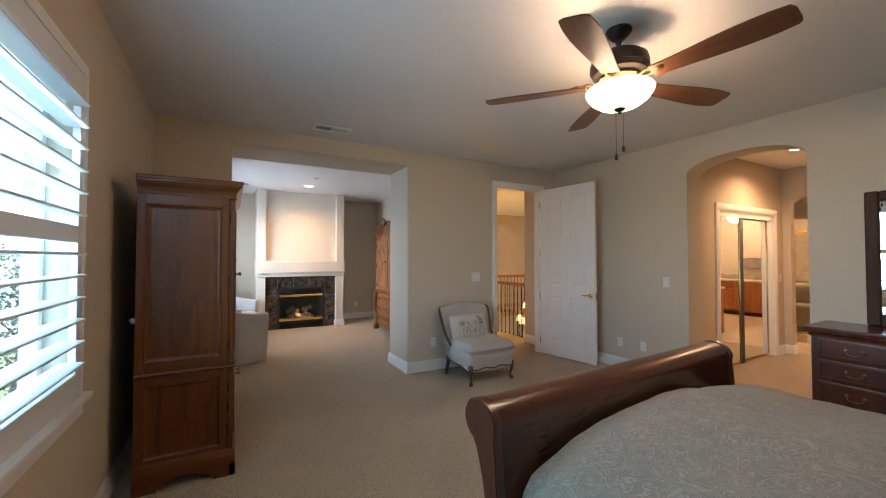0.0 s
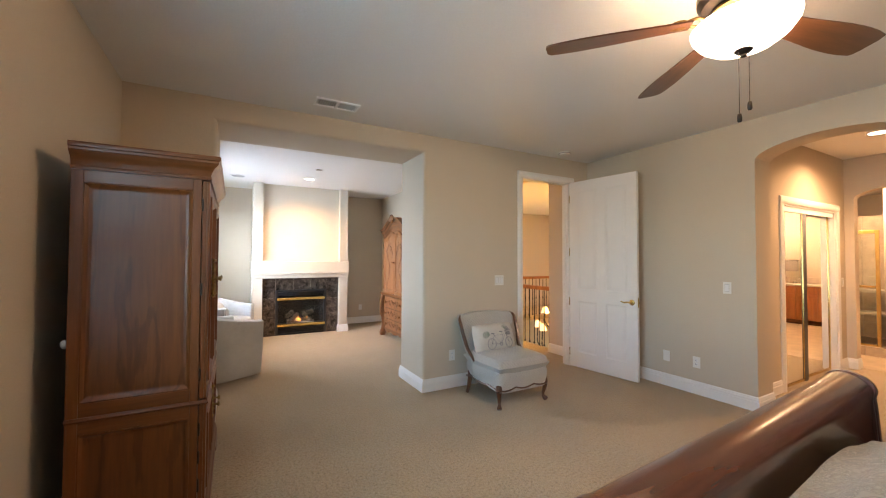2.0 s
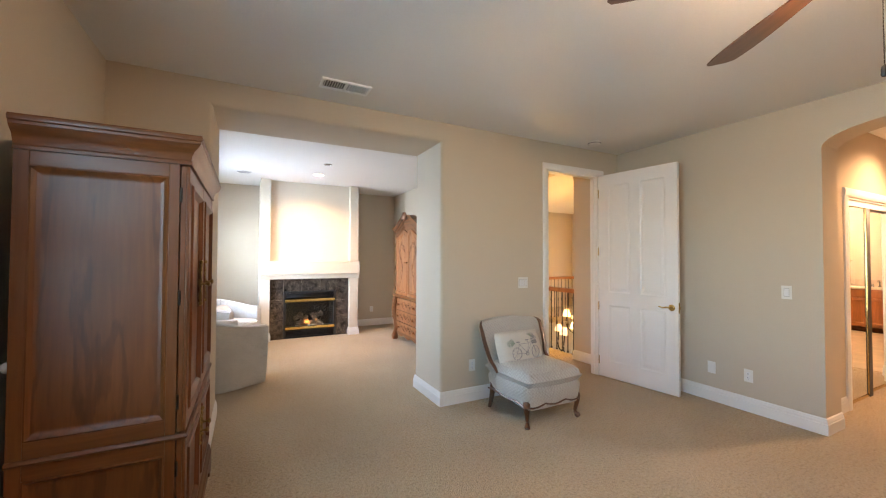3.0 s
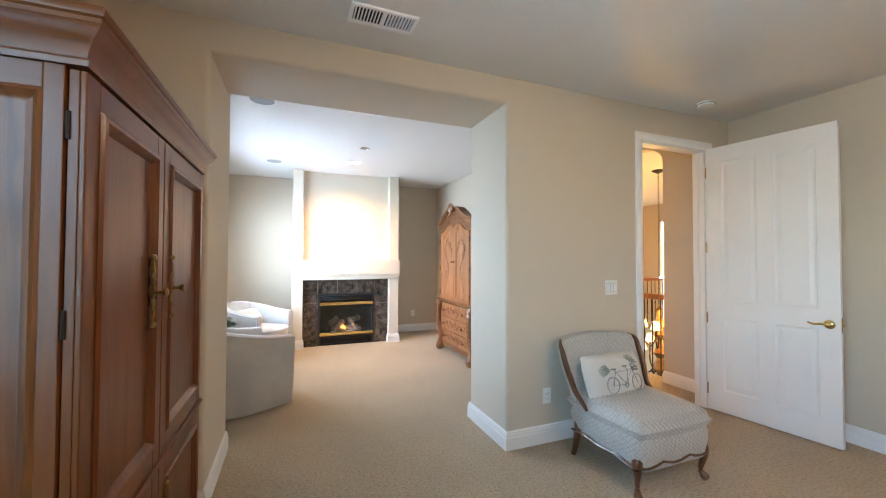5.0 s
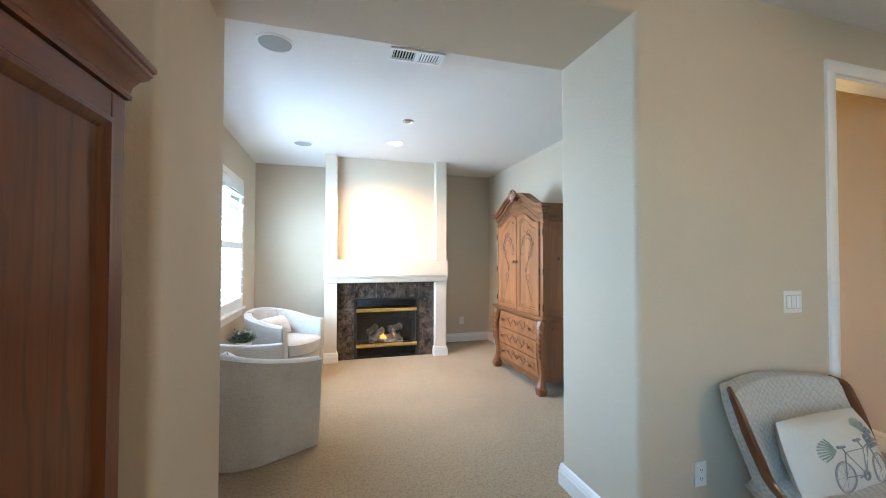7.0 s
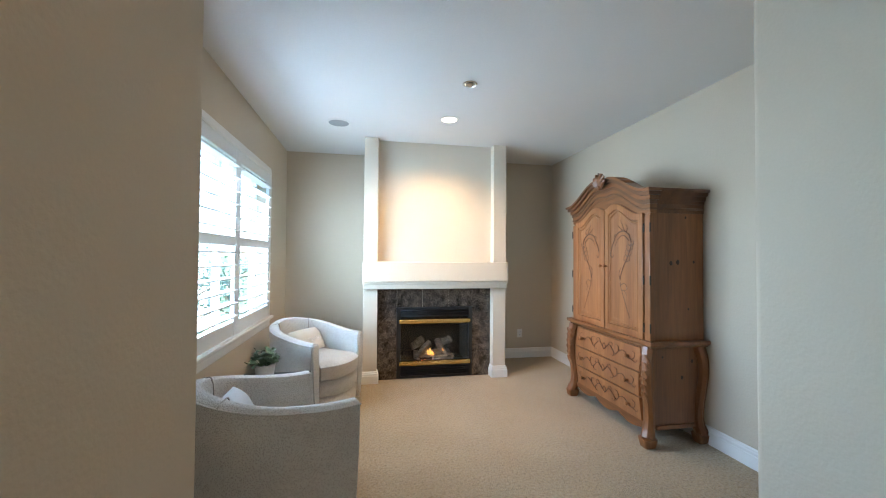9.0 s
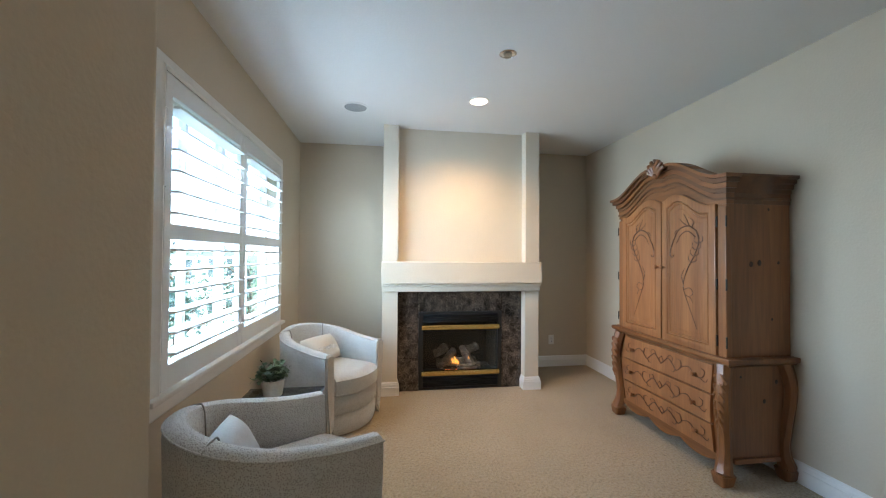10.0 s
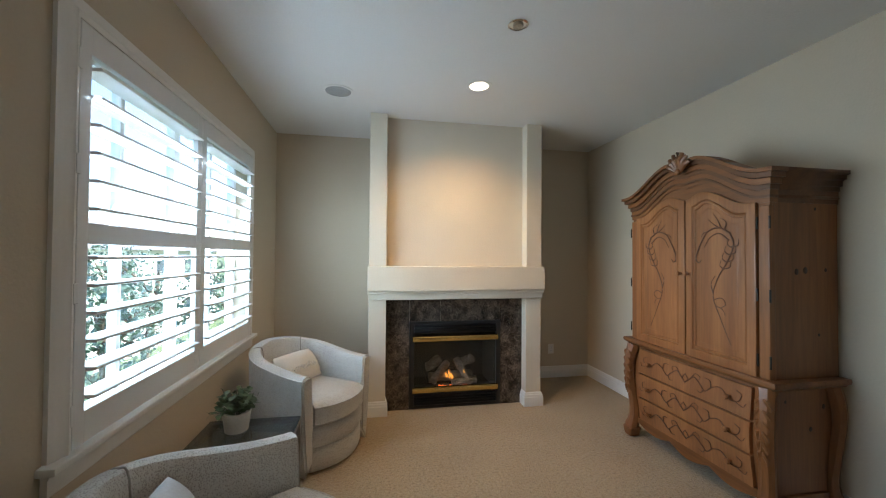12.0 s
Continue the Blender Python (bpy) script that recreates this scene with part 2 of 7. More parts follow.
M_FRAME = wood("dull_mahogany", (0.035, 0.012, 0.007), (0.075, 0.026, 0.013), 0.55, 6, 0.0, "z")
M_FRAME.node_tree.nodes["Principled BSDF"].inputs["Specular IOR Level"].default_value = 0.25
M_OAK = wood("honey_oak", (0.3, 0.10, 0.025), (0.5, 0.19, 0.05), 0.35, 8, 0.3, "z")
M_WALNUT = wood("walnut_leg", (0.075, 0.026, 0.009), (0.15, 0.055, 0.02), 0.3, 10, 0.4, "z")
M_GLASS = glass_material("clear_glass")
M_MIRROR = material("mirror_silver", (0.86, 0.88, 0.86), 0.01, 1.0, vary=0.0, fine_vary=0.0, bump=0.0)
M_FAN_GLOW = glow("lit_alabaster_glass", (1.0, 0.86, 0.62), 0.5)
M_CAN_GLOW = glow("lit_can_lamp", (1.0, 0.9, 0.72), 0.7)
M_SHADE_GLOW = glow("lit_lamp_shade", (1.0, 0.7, 0.34), 0.11)
# near-black that paints in the darkness of slots and recesses
M_DARK = material("shadow_gap", (0.01, 0.009, 0.008), 0.8, bump=0.0)
M_PLASTIC = material("white_plastic", (0.74, 0.72, 0.68), 0.35, vary=0.01, fine_vary=0.0, bump=0.0)

# ---- mesh helpers ----
def bm_new():
    return bmesh.new()


def box(bm, a, b, bevel=0.0):
    """A block from corner a to corner b, with its edges rounded."""
    a, b = Vector(a), Vector(b)
    r = bmesh.ops.create_cube(bm, size=1.0, matrix=Matrix.Translation((a + b) / 2) @ Matrix.Diagonal((*[abs(v) for v in (b - a)], 1)))
    if bevel:
        edges = list({e for v in r["verts"] for e in v.link_edges})
        bmesh.ops.bevel(bm, geom=edges, offset=bevel, segments=2, affect="EDGES", profile=0.5)
    return bm


def extrude(bm, outline, axis, lo, hi):
    """A prism: an outline of 2D points, pushed along an axis from lo to hi."""
    put = {"x": lambda u, v, w: (w, u, v), "y": lambda u, v, w: (u, w, v), "z": lambda u, v, w: (u, v, w)}[axis]
    v0 = [bm.verts.new(put(u, v, lo)) for u, v in outline]
    v1 = [bm.verts.new(put(u, v, hi)) for u, v in outline]
    n = len(outline)
    for i in range(n):
        bm.faces.new((v0[i], v0[(i + 1) % n], v1[(i + 1) % n], v1[i]))
    bm.faces.new(v0), bm.faces.new(v1)
    bmesh.ops.recalc_face_normals(bm, faces=bm.faces)
    return bm


def lathe(bm, profile, segments=24, m=None):
    """A turned shape: (radius, height) points round the z axis."""
    m = m or Matrix()
    rings = []
    for r, z in profile:
        rings.append([bm.verts.new(m @ Vector((r * math.cos(2 * math.pi * k / segments), r * math.sin(2 * math.pi * k / segments), z))) for k in range(segments)])
    for p, q in zip(rings, rings[1:]):
        for k in range(segments):
            bm.faces.new((p[k], p[(k + 1) % segments], q[(k + 1) % segments], q[k]))
    bm.faces.new(rings[0][::-1]), bm.faces.new(rings[-1])
    return bm


def spline(points, steps=6):
    """A smooth line through the points (Catmull-Rom)."""
    P = [Vector(p) for p in points]
    P = [2 * P[0] - P[1]] + P + [2 * P[-1] - P[-2]]
    out = []
    for i in range(1, len(P) - 2):
        for s in range(steps):
            t = s / steps
            out.append(0.5 * ((2 * P[i]) + (P[i + 1] - P[i - 1]) * t + (2 * P[i - 1] - 5 * P[i] + 4 * P[i + 1] - P[i + 2]) * t * t + (3 * P[i] - P[i - 1] - 3 * P[i + 1] + P[i + 2]) * t ** 3))
    return out + [P[-2]]


def tube(bm, points, radii, segments=8, flat=1.0, up=(0, 0, 1)):
    """A round or flattened rod along points, radius by radius."""
    P = [Vector(p) for p in points]
    if not hasattr(radii, "__len__"):
        radii = [radii] * len(P)
    rings = []
    for i, p in enumerate(P):
        d = (P[min(i + 1, len(P) - 1)] - P[max(i - 1, 0)]).normalized()
        s = d.cross(Vector(up))
        if s.length < 1e-3:
            s = d.cross(Vector((1, 0, 0)))
        s.normalize()
        w = s.cross(d)
        rings.append([bm.verts.new(p + radii[i] * (s * math.cos(a) + w * flat * math.sin(a))) for a in [2 * math.pi * k / segments for k in range(segments)]])
    for p, q in zip(rings, rings[1:]):
        for k in range(segments):
            bm.faces.new((p[k], p[(k + 1) % segments], q[(k + 1) % segments], q[k]))
    bm.faces.new(rings[0][::-1]), bm.faces.new(rings[-1])
    return bm


def mould(bm, profile, path, closed=False):
    """A moulding: a profile of (out, up) points swept along a level path with mitred corners; out is to the right of the way walked."""
    P = [Vector((*p[:2], 0)) for p in path]
    z0 = path[0][2]
    n = len(P)
    rings = []
    for i in range(n):
        a = (P[i] - P[i - 1]) if (i or closed) else None
        b = (P[(i + 1) % n] - P[i]) if (i < n - 1 or closed) else None
        na = Vector((a.y, -a.x, 0)).normalized() if a else None
        nb = Vector((b.y, -b.x, 0)).normalized() if b else None
        if na and nb:
            d = (na + nb).normalized()
            d = d / max(0.2, d.dot(na))
        else:
            d = na or nb
        rings.append([bm.verts.new(P[i] + d * o + Vector((0, 0, z0 + u))) for o, u in profile])
    m = len(profile)
    for i in range(n if closed else n - 1):
        p, q = rings[i], rings[(i + 1) % n]
        for k in range(m):
            bm.faces.new((p[k], p[(k + 1) % m], q[(k + 1) % m], q[k]))
    if not closed:
        bm.faces.new(rings[0]), bm.faces.new(rings[-1])
    bmesh.ops.recalc_face_normals(bm, faces=bm.faces)
    return bm


def finish(name, bm, mat, smooth=True):
    me = bpy.data.meshes.new(name)
    bmesh.ops.recalc_face_normals(bm, faces=bm.faces)
    bm.faces.index_update()
    plane = []
    if smooth and len(bm.faces) < 2500:
        size = [f.calc_area() for f in bm.faces]
        # broad faces between narrow rounded edges stay plane
        for f in bm.faces:
            near = [g for e in f.edges for g in e.link_faces if g is not f]
            if near and all(size[g.index] < 0.5 * size[f.index] for g in near):
                plane.append(f.index)
    bm.to_mesh(me)
    bm.free()
    me.materials.append(mat)
    if smooth:
        me.shade_smooth()
        me.set_sharp_from_angle(angle=radians(38))
        for i in plane:
            me.polygons[i].use_smooth = False
    return new(name, me)


def structure(name, bm, mat, label, category="wall", smooth=True):
    return tagged(finish(name, bm, mat, smooth), label, category, kind="structure")


def thing(name, label, category, m=None, group="", kind=""):
    """The empty base of a thing, at the pose m."""
    ob = new(name)
    ob.empty_display_size = 0.1
    ob.matrix_basis = m or Matrix()
    return tagged(ob, label, category, group, kind)


def part(name, bm, mat, parent, label="", smooth=True):
    ob = finish(name, bm, mat, smooth)
    ob.parent = parent
    return tagged(ob, label)


def rounded(outline_w, outline_h, r, k=5):
    """A rounded rectangle about 0, 0."""
    pts = []
    for cx, cy, a0 in ((1, 1, 0), (-1, 1, 90), (-1, -1, 180), (1, -1, 270)):
        for i in range(k + 1):
            a = radians(a0 + 90 * i / k)
            pts.append((cx * (outline_w / 2 - r) + r * math.cos(a), cy * (outline_h / 2 - r) + r * math.sin(a)))
    return pts


# ---- the rooms ----
H = 2.735
XW, XW2 = -0.467, -0.404          # west walls of bedroom and sitting room
YP, YQ = 4.352, 4.972             # the thick wall between the rooms
XE = 4.56                         # bedroom's east wall
XR, YN = 3.205, 8.88              # sitting room's east and north walls
YS = -1.25                        # wall behind the bed
OX0, OX1, OZ = 0.150, 2.05, 2.545  # opening between the rooms
YQL = 5.10                        # the wall is thicker west of the opening
T = 0.16


def wall_run(name, label, axis, at, thick, lo, hi, holes, top=H, bottom=0.0, mat=M_WALL, bevel=0.0):
    """A straight wall along x or y, with rectangular holes (from, to, sill, head)."""
    bm = bm_new()
    cuts = sorted(holes)
    edges = [lo]
    for a, b, s, h in cuts:
        edges += [a, b]
    edges.append(hi)

    def blk(a, b, z0, z1):
        if b - a < 1e-4 or z1 - z0 < 1e-4:
            return
        if axis == "x":
            box(bm, (a, at, z0), (b, at + thick, z1), bevel)
        else:
            box(bm, (at, a, z0), (at + thick, b, z1), bevel)
    for i in range(0, len(edges), 2):
        blk(edges[i], edges[i + 1], bottom, top)
    for a, b, s, h in cuts:
        blk(a, b, bottom, s), blk(a, b, h, top)
    return structure(name, bm, mat, label)


W1 = (0.50, 2.40, 0.78, 2.25)      # bedroom window hole: from, to, sill, head
W2 = (6.10, 8.00, 0.78, 2.25)
# the floor leaves the stair well open
bm = bm_new()
for a, b in (((-0.8, YS - 0.2), (4.66, 9.6)), ((4.66, YS - 0.2), (7.48, 5.1)), ((4.66, 8.0), (9.2, 9.6))):
    box(bm, (*a, -0.12), (*b, 0.0))
structure("floor", bm, M_CARPET, "beige speckled cut-pile wall-to-wall carpet", "floor", False)

wall_run("wall_west_bedroom", "beige painted bedroom wall with a shuttered window", "y", XW - T, T, YS, YP, [W1])
wall_run("wall_west_sitting", "beige painted sitting room wall with a shuttered window", "y", XW2 - T, T, YQ, YN + T, [W2])
wall_run("wall_south", "plain beige wall behind the bed", "x", YS - T, T, XW - T, 12.2, [])
wall_run("wall_north_sitting", "beige painted wall behind the fireplace", "x", YN, T, XW2, XR + T, [])
wall_run("wall_east_sitting", "beige painted wall behind the armoire", "y", XR, T, YQ, YN, [])

# the thick wall between bedroom and sitting room, its opening with rounded corners
bm = bm_new()
r = 0.03
arc = [(r - r * math.cos(radians(q)), r - r * math.sin(radians(q))) for q in range(0, 91, 15)]


def jamb(x0, x1, y1):
    """One side of the opening in plan, its two corners turned to a bullnose."""
    return [(x0, YP)] + [(x1 - v, YP + u) for u, v in arc] + [(x1 - u, y1 - v) for u, v in arc[::-1]][::-1] + [(x0, y1)]


extrude(bm, jamb(XW - T, OX0, YQL), "z", 0, H)
extrude(bm, [(2 * 2.7 - x, y) for x, y in jamb(2.7, 2 * 2.7 - OX1, YQ)], "z", 0, H)
head = lambda y1: [(YP, H)] + [(YP + u, OZ + v) for u, v in arc] + [(y1 - v, OZ + u) for u, v in arc] + [(y1, H)]
loft_a = [bm.verts.new((OX0 - 0.03, y, z)) for y, z in head(YQ)]
loft_b = [bm.verts.new((OX1 + 0.03, y, z)) for y, z in head(YQ)]
for k in range(len(loft_a)):
    n2 = (k + 1) % len(loft_a)
    bm.faces.new((loft_a[k], loft_a[n2], loft_b[n2], loft_b[k]))
bm.faces.new(loft_a), bm.faces.new(loft_b)
structure("wall_between", bm, M_WALL, "thick beige wall with a wide cased opening", "wall")
DX0, DX1, DZ = 3.395, 4.215, 2.425   # door opening to the landing
DT = 0.11
wall_run("wall_north_bedroom", "beige bedroom wall with a doorway to the landing", "x", YP, DT, 2.7, XE + 0.3, [(DX0, DX1, 0, DZ)])

# east wall with its arch
AY0, AY1, AZ, ARISE = 1.415, 2.42, 2.335, 0.15
ATH = 0.3


def arch_wall(name, label, x0, thick, y_lo, y_hi, a0, a1, spring, rise, top):
    bm = bm_new()
    n = 20
    c, hw = (a0 + a1) / 2, (a1 - a0) / 2
    curve = [(c + hw * math.cos(math.pi * k / n), spring + rise * math.sin(math.pi * k / n)) for k in range(n + 1)]
    extrude(bm, [(y_lo, 0), (a0, 0), (a0, spring), (a0, top), (y_lo, top)], "x", x0, x0 + thick)
    extrude(bm, [(a1, 0), (y_hi, 0), (y_hi, top), (a1, top), (a1, spring)], "x", x0, x0 + thick)
    for (ya, za), (yb, zb) in zip(curve, curve[1:]):
        extrude(bm, [(ya, za), (yb, zb), (yb, top), (ya, top)], "x", x0, x0 + thick)
    bmesh.ops.remove_doubles(bm, verts=bm.verts, dist=0.0005)
    return structure(name, bm, M_WALL, label)


arch_wall("wall_east_bedroom", "beige bedroom wall with an arched passage", XE, ATH, YS, YP, AY0, AY1, AZ, ARISE, H)
# vestibule between bedroom and bathroom
VY0, VY1, VX1 = 1.25, 2.55, 7.34
CX0, CX1, CZ = 5.50, 7.02, 2.02
wall_run("wall_vestibule_north", "beige vestibule wall round a mirrored closet", "x", VY1, 0.14, XE + ATH, VX1, [(CX0, CX1, 0, CZ)])
wall_run("wall_vestibule_south", "plain beige vestibule wall", "x", VY0 - 0.14, 0.14, XE + ATH, VX1, [])
arch_wall("wall_bathroom_arch", "beige wall with an arch to the bathroom", VX1, 0.14, YS, 4.0, 1.38, 2.46, 2.2, 0.14, H)
# closet back
wall_run("wall_closet", "plain closet back wall", "x", 3.2, 0.1, XE + ATH, VX1, [])
# bathroom shell
wall_run("wall_bathroom_east", "beige bathroom wall behind the vanity", "y", 11.7, 0.14, YS, 4.2, [])
wall_run("wall_bathroom_north", "beige bathroom wall", "x", 4.0, 0.14, VX1, 12.0, [])
bm = bm_new()
box(bm, (VX1 + 0.14, YS, -0.12), (11.75, 4.1, 0.004))
structure("floor_bathroom", bm, M_TILE, "warm beige stone tile bathroom floor", "floor")
# landing beyond the doorway
HX = 4.50
wall_run("wall_landing_east", "beige landing wall beside the door", "y", HX, 0.14, YP + DT, 5.02, [])
# shallow arch that springs from the end of that wall
bm = bm_new()
bend = [(5.02 + 0.36 * (1 - math.cos(radians(q))), 2.515 + 0.19 * math.sin(radians(q))) for q in range(0, 91, 10)]
extrude(bm, bend + [(8.0, 2.705), (8.0, H), (5.02, H)], "x", HX, HX + 0.14)
structure("wall_landing_arch", bm, M_WALL, "shallow beige arch over the landing railing", "wall")
wall_run("wall_landing_back", "beige landing wall towards the bathroom", "x", 4.92, 0.1, HX + 0.14, 9.0, [], bottom=-2.8)
wall_run("wall_landing_north", "warm lit landing wall far beyond the stair well", "x", 9.4, 0.14, XR + T, 9.2, [(4.9, 5.8, 0.0, 2.1)], bottom=-2.8)
wall_run("wall_landing_far", "warm lit wall at the end of the stair well", "y", 9.0, 0.14, 4.9, 9.5, [(7.3, 8.7, 0.0, 2.3)], bottom=-2.8)
wall_run("wall_landing_west", "plain landing wall", "y", XR + T, 0.1, YP + DT, 9.5, [])
wall_run("wall_landing_room", "cream wall of a far lit room", "y", 11.0, 0.14, 6.0, 9.6, [])
bm = bm_new()
box(bm, (4.4, 4.9, -2.95), (11.2, 9.6, -2.8))
structure("floor_downstairs", bm, M_TILE, "tiled entry floor below the stair well", "floor")
bm = bm_new()
box(bm, (9.14, 6.0, -0.12), (11.2, 9.6, 0.0))
structure("floor_far_room", bm, M_CARPET, "beige carpet of a far room", "floor")

bm = bm_new()
box(bm, (XW - T, YS - T, H), (12.2, 9.7, H + 0.15))
structure("ceiling", bm, M_CEIL, "pale grey textured ceiling", "ceiling")

# baseboards
BB = [(0.0, 0.0), (0.016, 0.0), (0.016, 0.085), (0.012, 0.09), (0.012, 0.108), (0.008, 0.114), (0.008, 0.124), (0.0, 0.134)]


def baseboard(label, *paths):
    for i, path in enumerate(paths):
        bm = bm_new()
        mould(bm, BB, [(x, y, 0.0) for x, y in path])
        structure("baseboard", bm, M_TRIM, label, "baseboard")


baseboard("white moulded baseboard along the carpet",
          [(XW, YS), (XW, YP), (OX0, YP), (OX0, YQL), (XW2, YQL), (XW2, YN), (0.66, YN)],
          [(2.18, YN), (XR, YN), (XR, YQ), (OX1, YQ), (OX1, YP), (DX0 - 0.07, YP)],
          [(4.30, YP), (XE, YP), (XE, AY1), (XE + ATH, AY1), (XE + ATH, VY1), (CX0 - 0.09, VY1)],
          [(CX1 + 0.09, VY1), (VX1, VY1), (VX1, 2.46), (VX1 + 0.14, 2.46)],
          [(XE, AY0), (XE, YS), (XW, YS)],
          [(HX + 0.14, 5.02), (HX, 5.02), (HX, YP + DT)])

# ---- windows, doors, fireplace ----
def panel(bm, put, u0, v0, u1, v1, steps, top=None, n=1):
    """A moulded panel: loops of (inset, height) on a plane given by put(u, v, w); top(s) lifts the upper edge, s from -1 to 1."""
    loops = []
    for inset, w in steps:
        a, b, c, d = u0 + inset, u1 - inset, v0 + inset, v1 - inset
        pts = [(a, c), (b, c)]
        for k in range(n + 1):
            s = 1 - 2 * k / n
            u = (a + b) / 2 + s * (b - a) / 2
            pts.append((u, d + (top(s) if top else 0)))
        loops.append([bm.verts.new(put(u, v, w)) for u, v in pts])
    for p, q in zip(loops, loops[1:]):
        for k in range(len(p)):
            bm.faces.new((p[k], p[(k + 1) % len(p)], q[(k + 1) % len(p)], q[k]))
    bm.faces.new(loops[-1])
    return bm


def shuttered_window(name, label, x, y0, y1, z0, z1):
    """A window in a west wall: vinyl sash and glass, casing, sill, and two shutter panels with two tiers of louvers."""
    w = thing(name, label, "window", pose(x, (y0 + y1) / 2, z0), kind="structure")
    hw, h = (y1 - y0) / 2, z1 - z0
    # outer sash
    bm = bm_new()
    for a, b in (((-0.16, -hw, 0), (-0.10, -hw + 0.045, h)), ((-0.16, hw - 0.045, 0), (-0.10, hw, h)), ((-0.16, -hw + 0.045, 0), (-0.10, hw - 0.045, 0.05)), ((-0.16, -hw + 0.045, h - 0.05), (-0.10, hw - 0.045, h)), ((-0.15, -0.03, 0.05), (-0.105, 0.03, h - 0.05)), ((-0.15, -hw * 0.52, 0.05), (-0.11, -hw * 0.52 + 0.03, h - 0.05)), ((-0.15, hw * 0.52 - 0.03, 0.05), (-0.11, hw * 0.52, h - 0.05))):
        box(bm, a, b, 0.004)
    part("window_frame", bm, M_SHUTTER, w, "white vinyl window frame")
    for s in (-1, 1):
        bm = bm_new()
        box(bm, (-0.132, min(s * 0.03, s * (hw - 0.045)), 0.05), (-0.126, max(s * 0.03, s * (hw - 0.045)), h - 0.05))
        g = part("pane", bm, M_GLASS, w, "clear window glass")
        g.visible_shadow = False
    # casing with a stepped profile, mitred
    prof = [(0.0, 0.0), (0.0, 0.028), (0.018, 0.034), (0.03, 0.024), (0.055, 0.022), (0.075, 0.014), (0.075, 0.0)]
    bm = bm_new()
    rings = []
    for cy, cz in ((-hw, 0), (-hw, h), (hw, h), (hw, 0)):
        sy, sz = (-1 if cy < 0 else 1), (1 if cz > 0 else 0)
        rings.append([bm.verts.new((out, cy + sy * o, cz + sz * o)) for o, out in prof])
    for p, q in zip(rings, rings[1:]):
        for k in range(len(prof)):
            bm.faces.new((p[k], p[(k + 1) % len(prof)], q[(k + 1) % len(prof)], q[k]))
    bm.faces.new(rings[0]), bm.faces.new(rings[-1])
    part("casing", bm, M_TRIM, w, "white moulded casing")
    bm = bm_new()
    box(bm, (-0.10, -hw - 0.10, -0.03), (0.055, hw + 0.10, -0.002), 0.008)
    part("window_sill", bm, M_TRIM, w, "white rounded sill")
    bm = bm_new()
    extrude(bm, [(0.0, -0.11), (0.012, -0.11), (0.02, -0.10), (0.02, -0.05), (0.03, -0.03), (0.0, -0.03)], "y", -hw - 0.08, hw + 0.08)
    part("apron", bm, M_TRIM, w, "white moulded apron")
    st, rail_t, rail_b, mid = 0.055, 0.10, 0.115, 0.075
    pitch = 0.106
    for s in (-1, 1):
        a, b = (-hw + 0.004, -0.003) if s < 0 else (0.003, hw - 0.004)
        bm = bm_new()
        zmid = h * 0.475
        for lo, hi in (((0.0, a, 0.004), (0.028, a + st, h - 0.004)), ((0.0, b - st, 0.004), (0.028, b, h - 0.004)), ((0.001, a + st, h - rail_t), (0.027, b - st, h - 0.004)), ((0.001, a + st, 0.004), (0.027, b - st, rail_b)), ((0.001, a + st, zmid), (0.027, b - st, zmid + mid))):
            box(bm, lo, hi, 0.003)
        sh = part("shutter_panel", bm, M_SHUTTER, w, "white plantation shutter panel with open louvers")
        proto = None
        for lo, hi in ((rail_b, zmid), (zmid + mid, h - rail_t)):
            n = int(round((hi - lo) / pitch))
            for i in range(n):
                z = lo + (i + 0.5) * (hi - lo) / n
                if proto is None:
                    bm = bm_new()
                    sec = [(-0.045, -0.0035), (-0.035, -0.0065), (0.035, -0.0065), (0.045, -0.0045), (0.0465, 0.0), (0.045, 0.0045), (0.035, 0.0065), (-0.035, 0.0065), (-0.045, 0.0035)]
                    extrude(bm, sec, "y", -(b - a - 2 * st) / 2 + 0.001, (b - a - 2 * st) / 2 - 0.001)
                    lv = part("louver", bm, M_SHUTTER, sh)
                    proto = lv.data
                else:
                    lv = new("louver", proto)
                    lv.parent = sh
                lv.matrix_basis = pose(0.014, (a + b) / 2, z, 0, 1, 0)
        # hinges on the outer stile
        yh = a - 0.004 if s < 0 else b + 0.004
        for z in (0.12, h * 0.36, h * 0.66, h - 0.14):
            bm = bm_new()
            box(bm, (0.024, yh - 0.012, z - 0.035), (0.034, yh + 0.012, z + 0.035), 0.003)
            part("hinge", bm, M_SHUTTER, sh)
    return w


shuttered_window("window_1", "wide bedroom window with white plantation shutters", XW, *W1)
shuttered_window("window_2", "wide sitting room window with white plantation shutters", XW2, *W2)


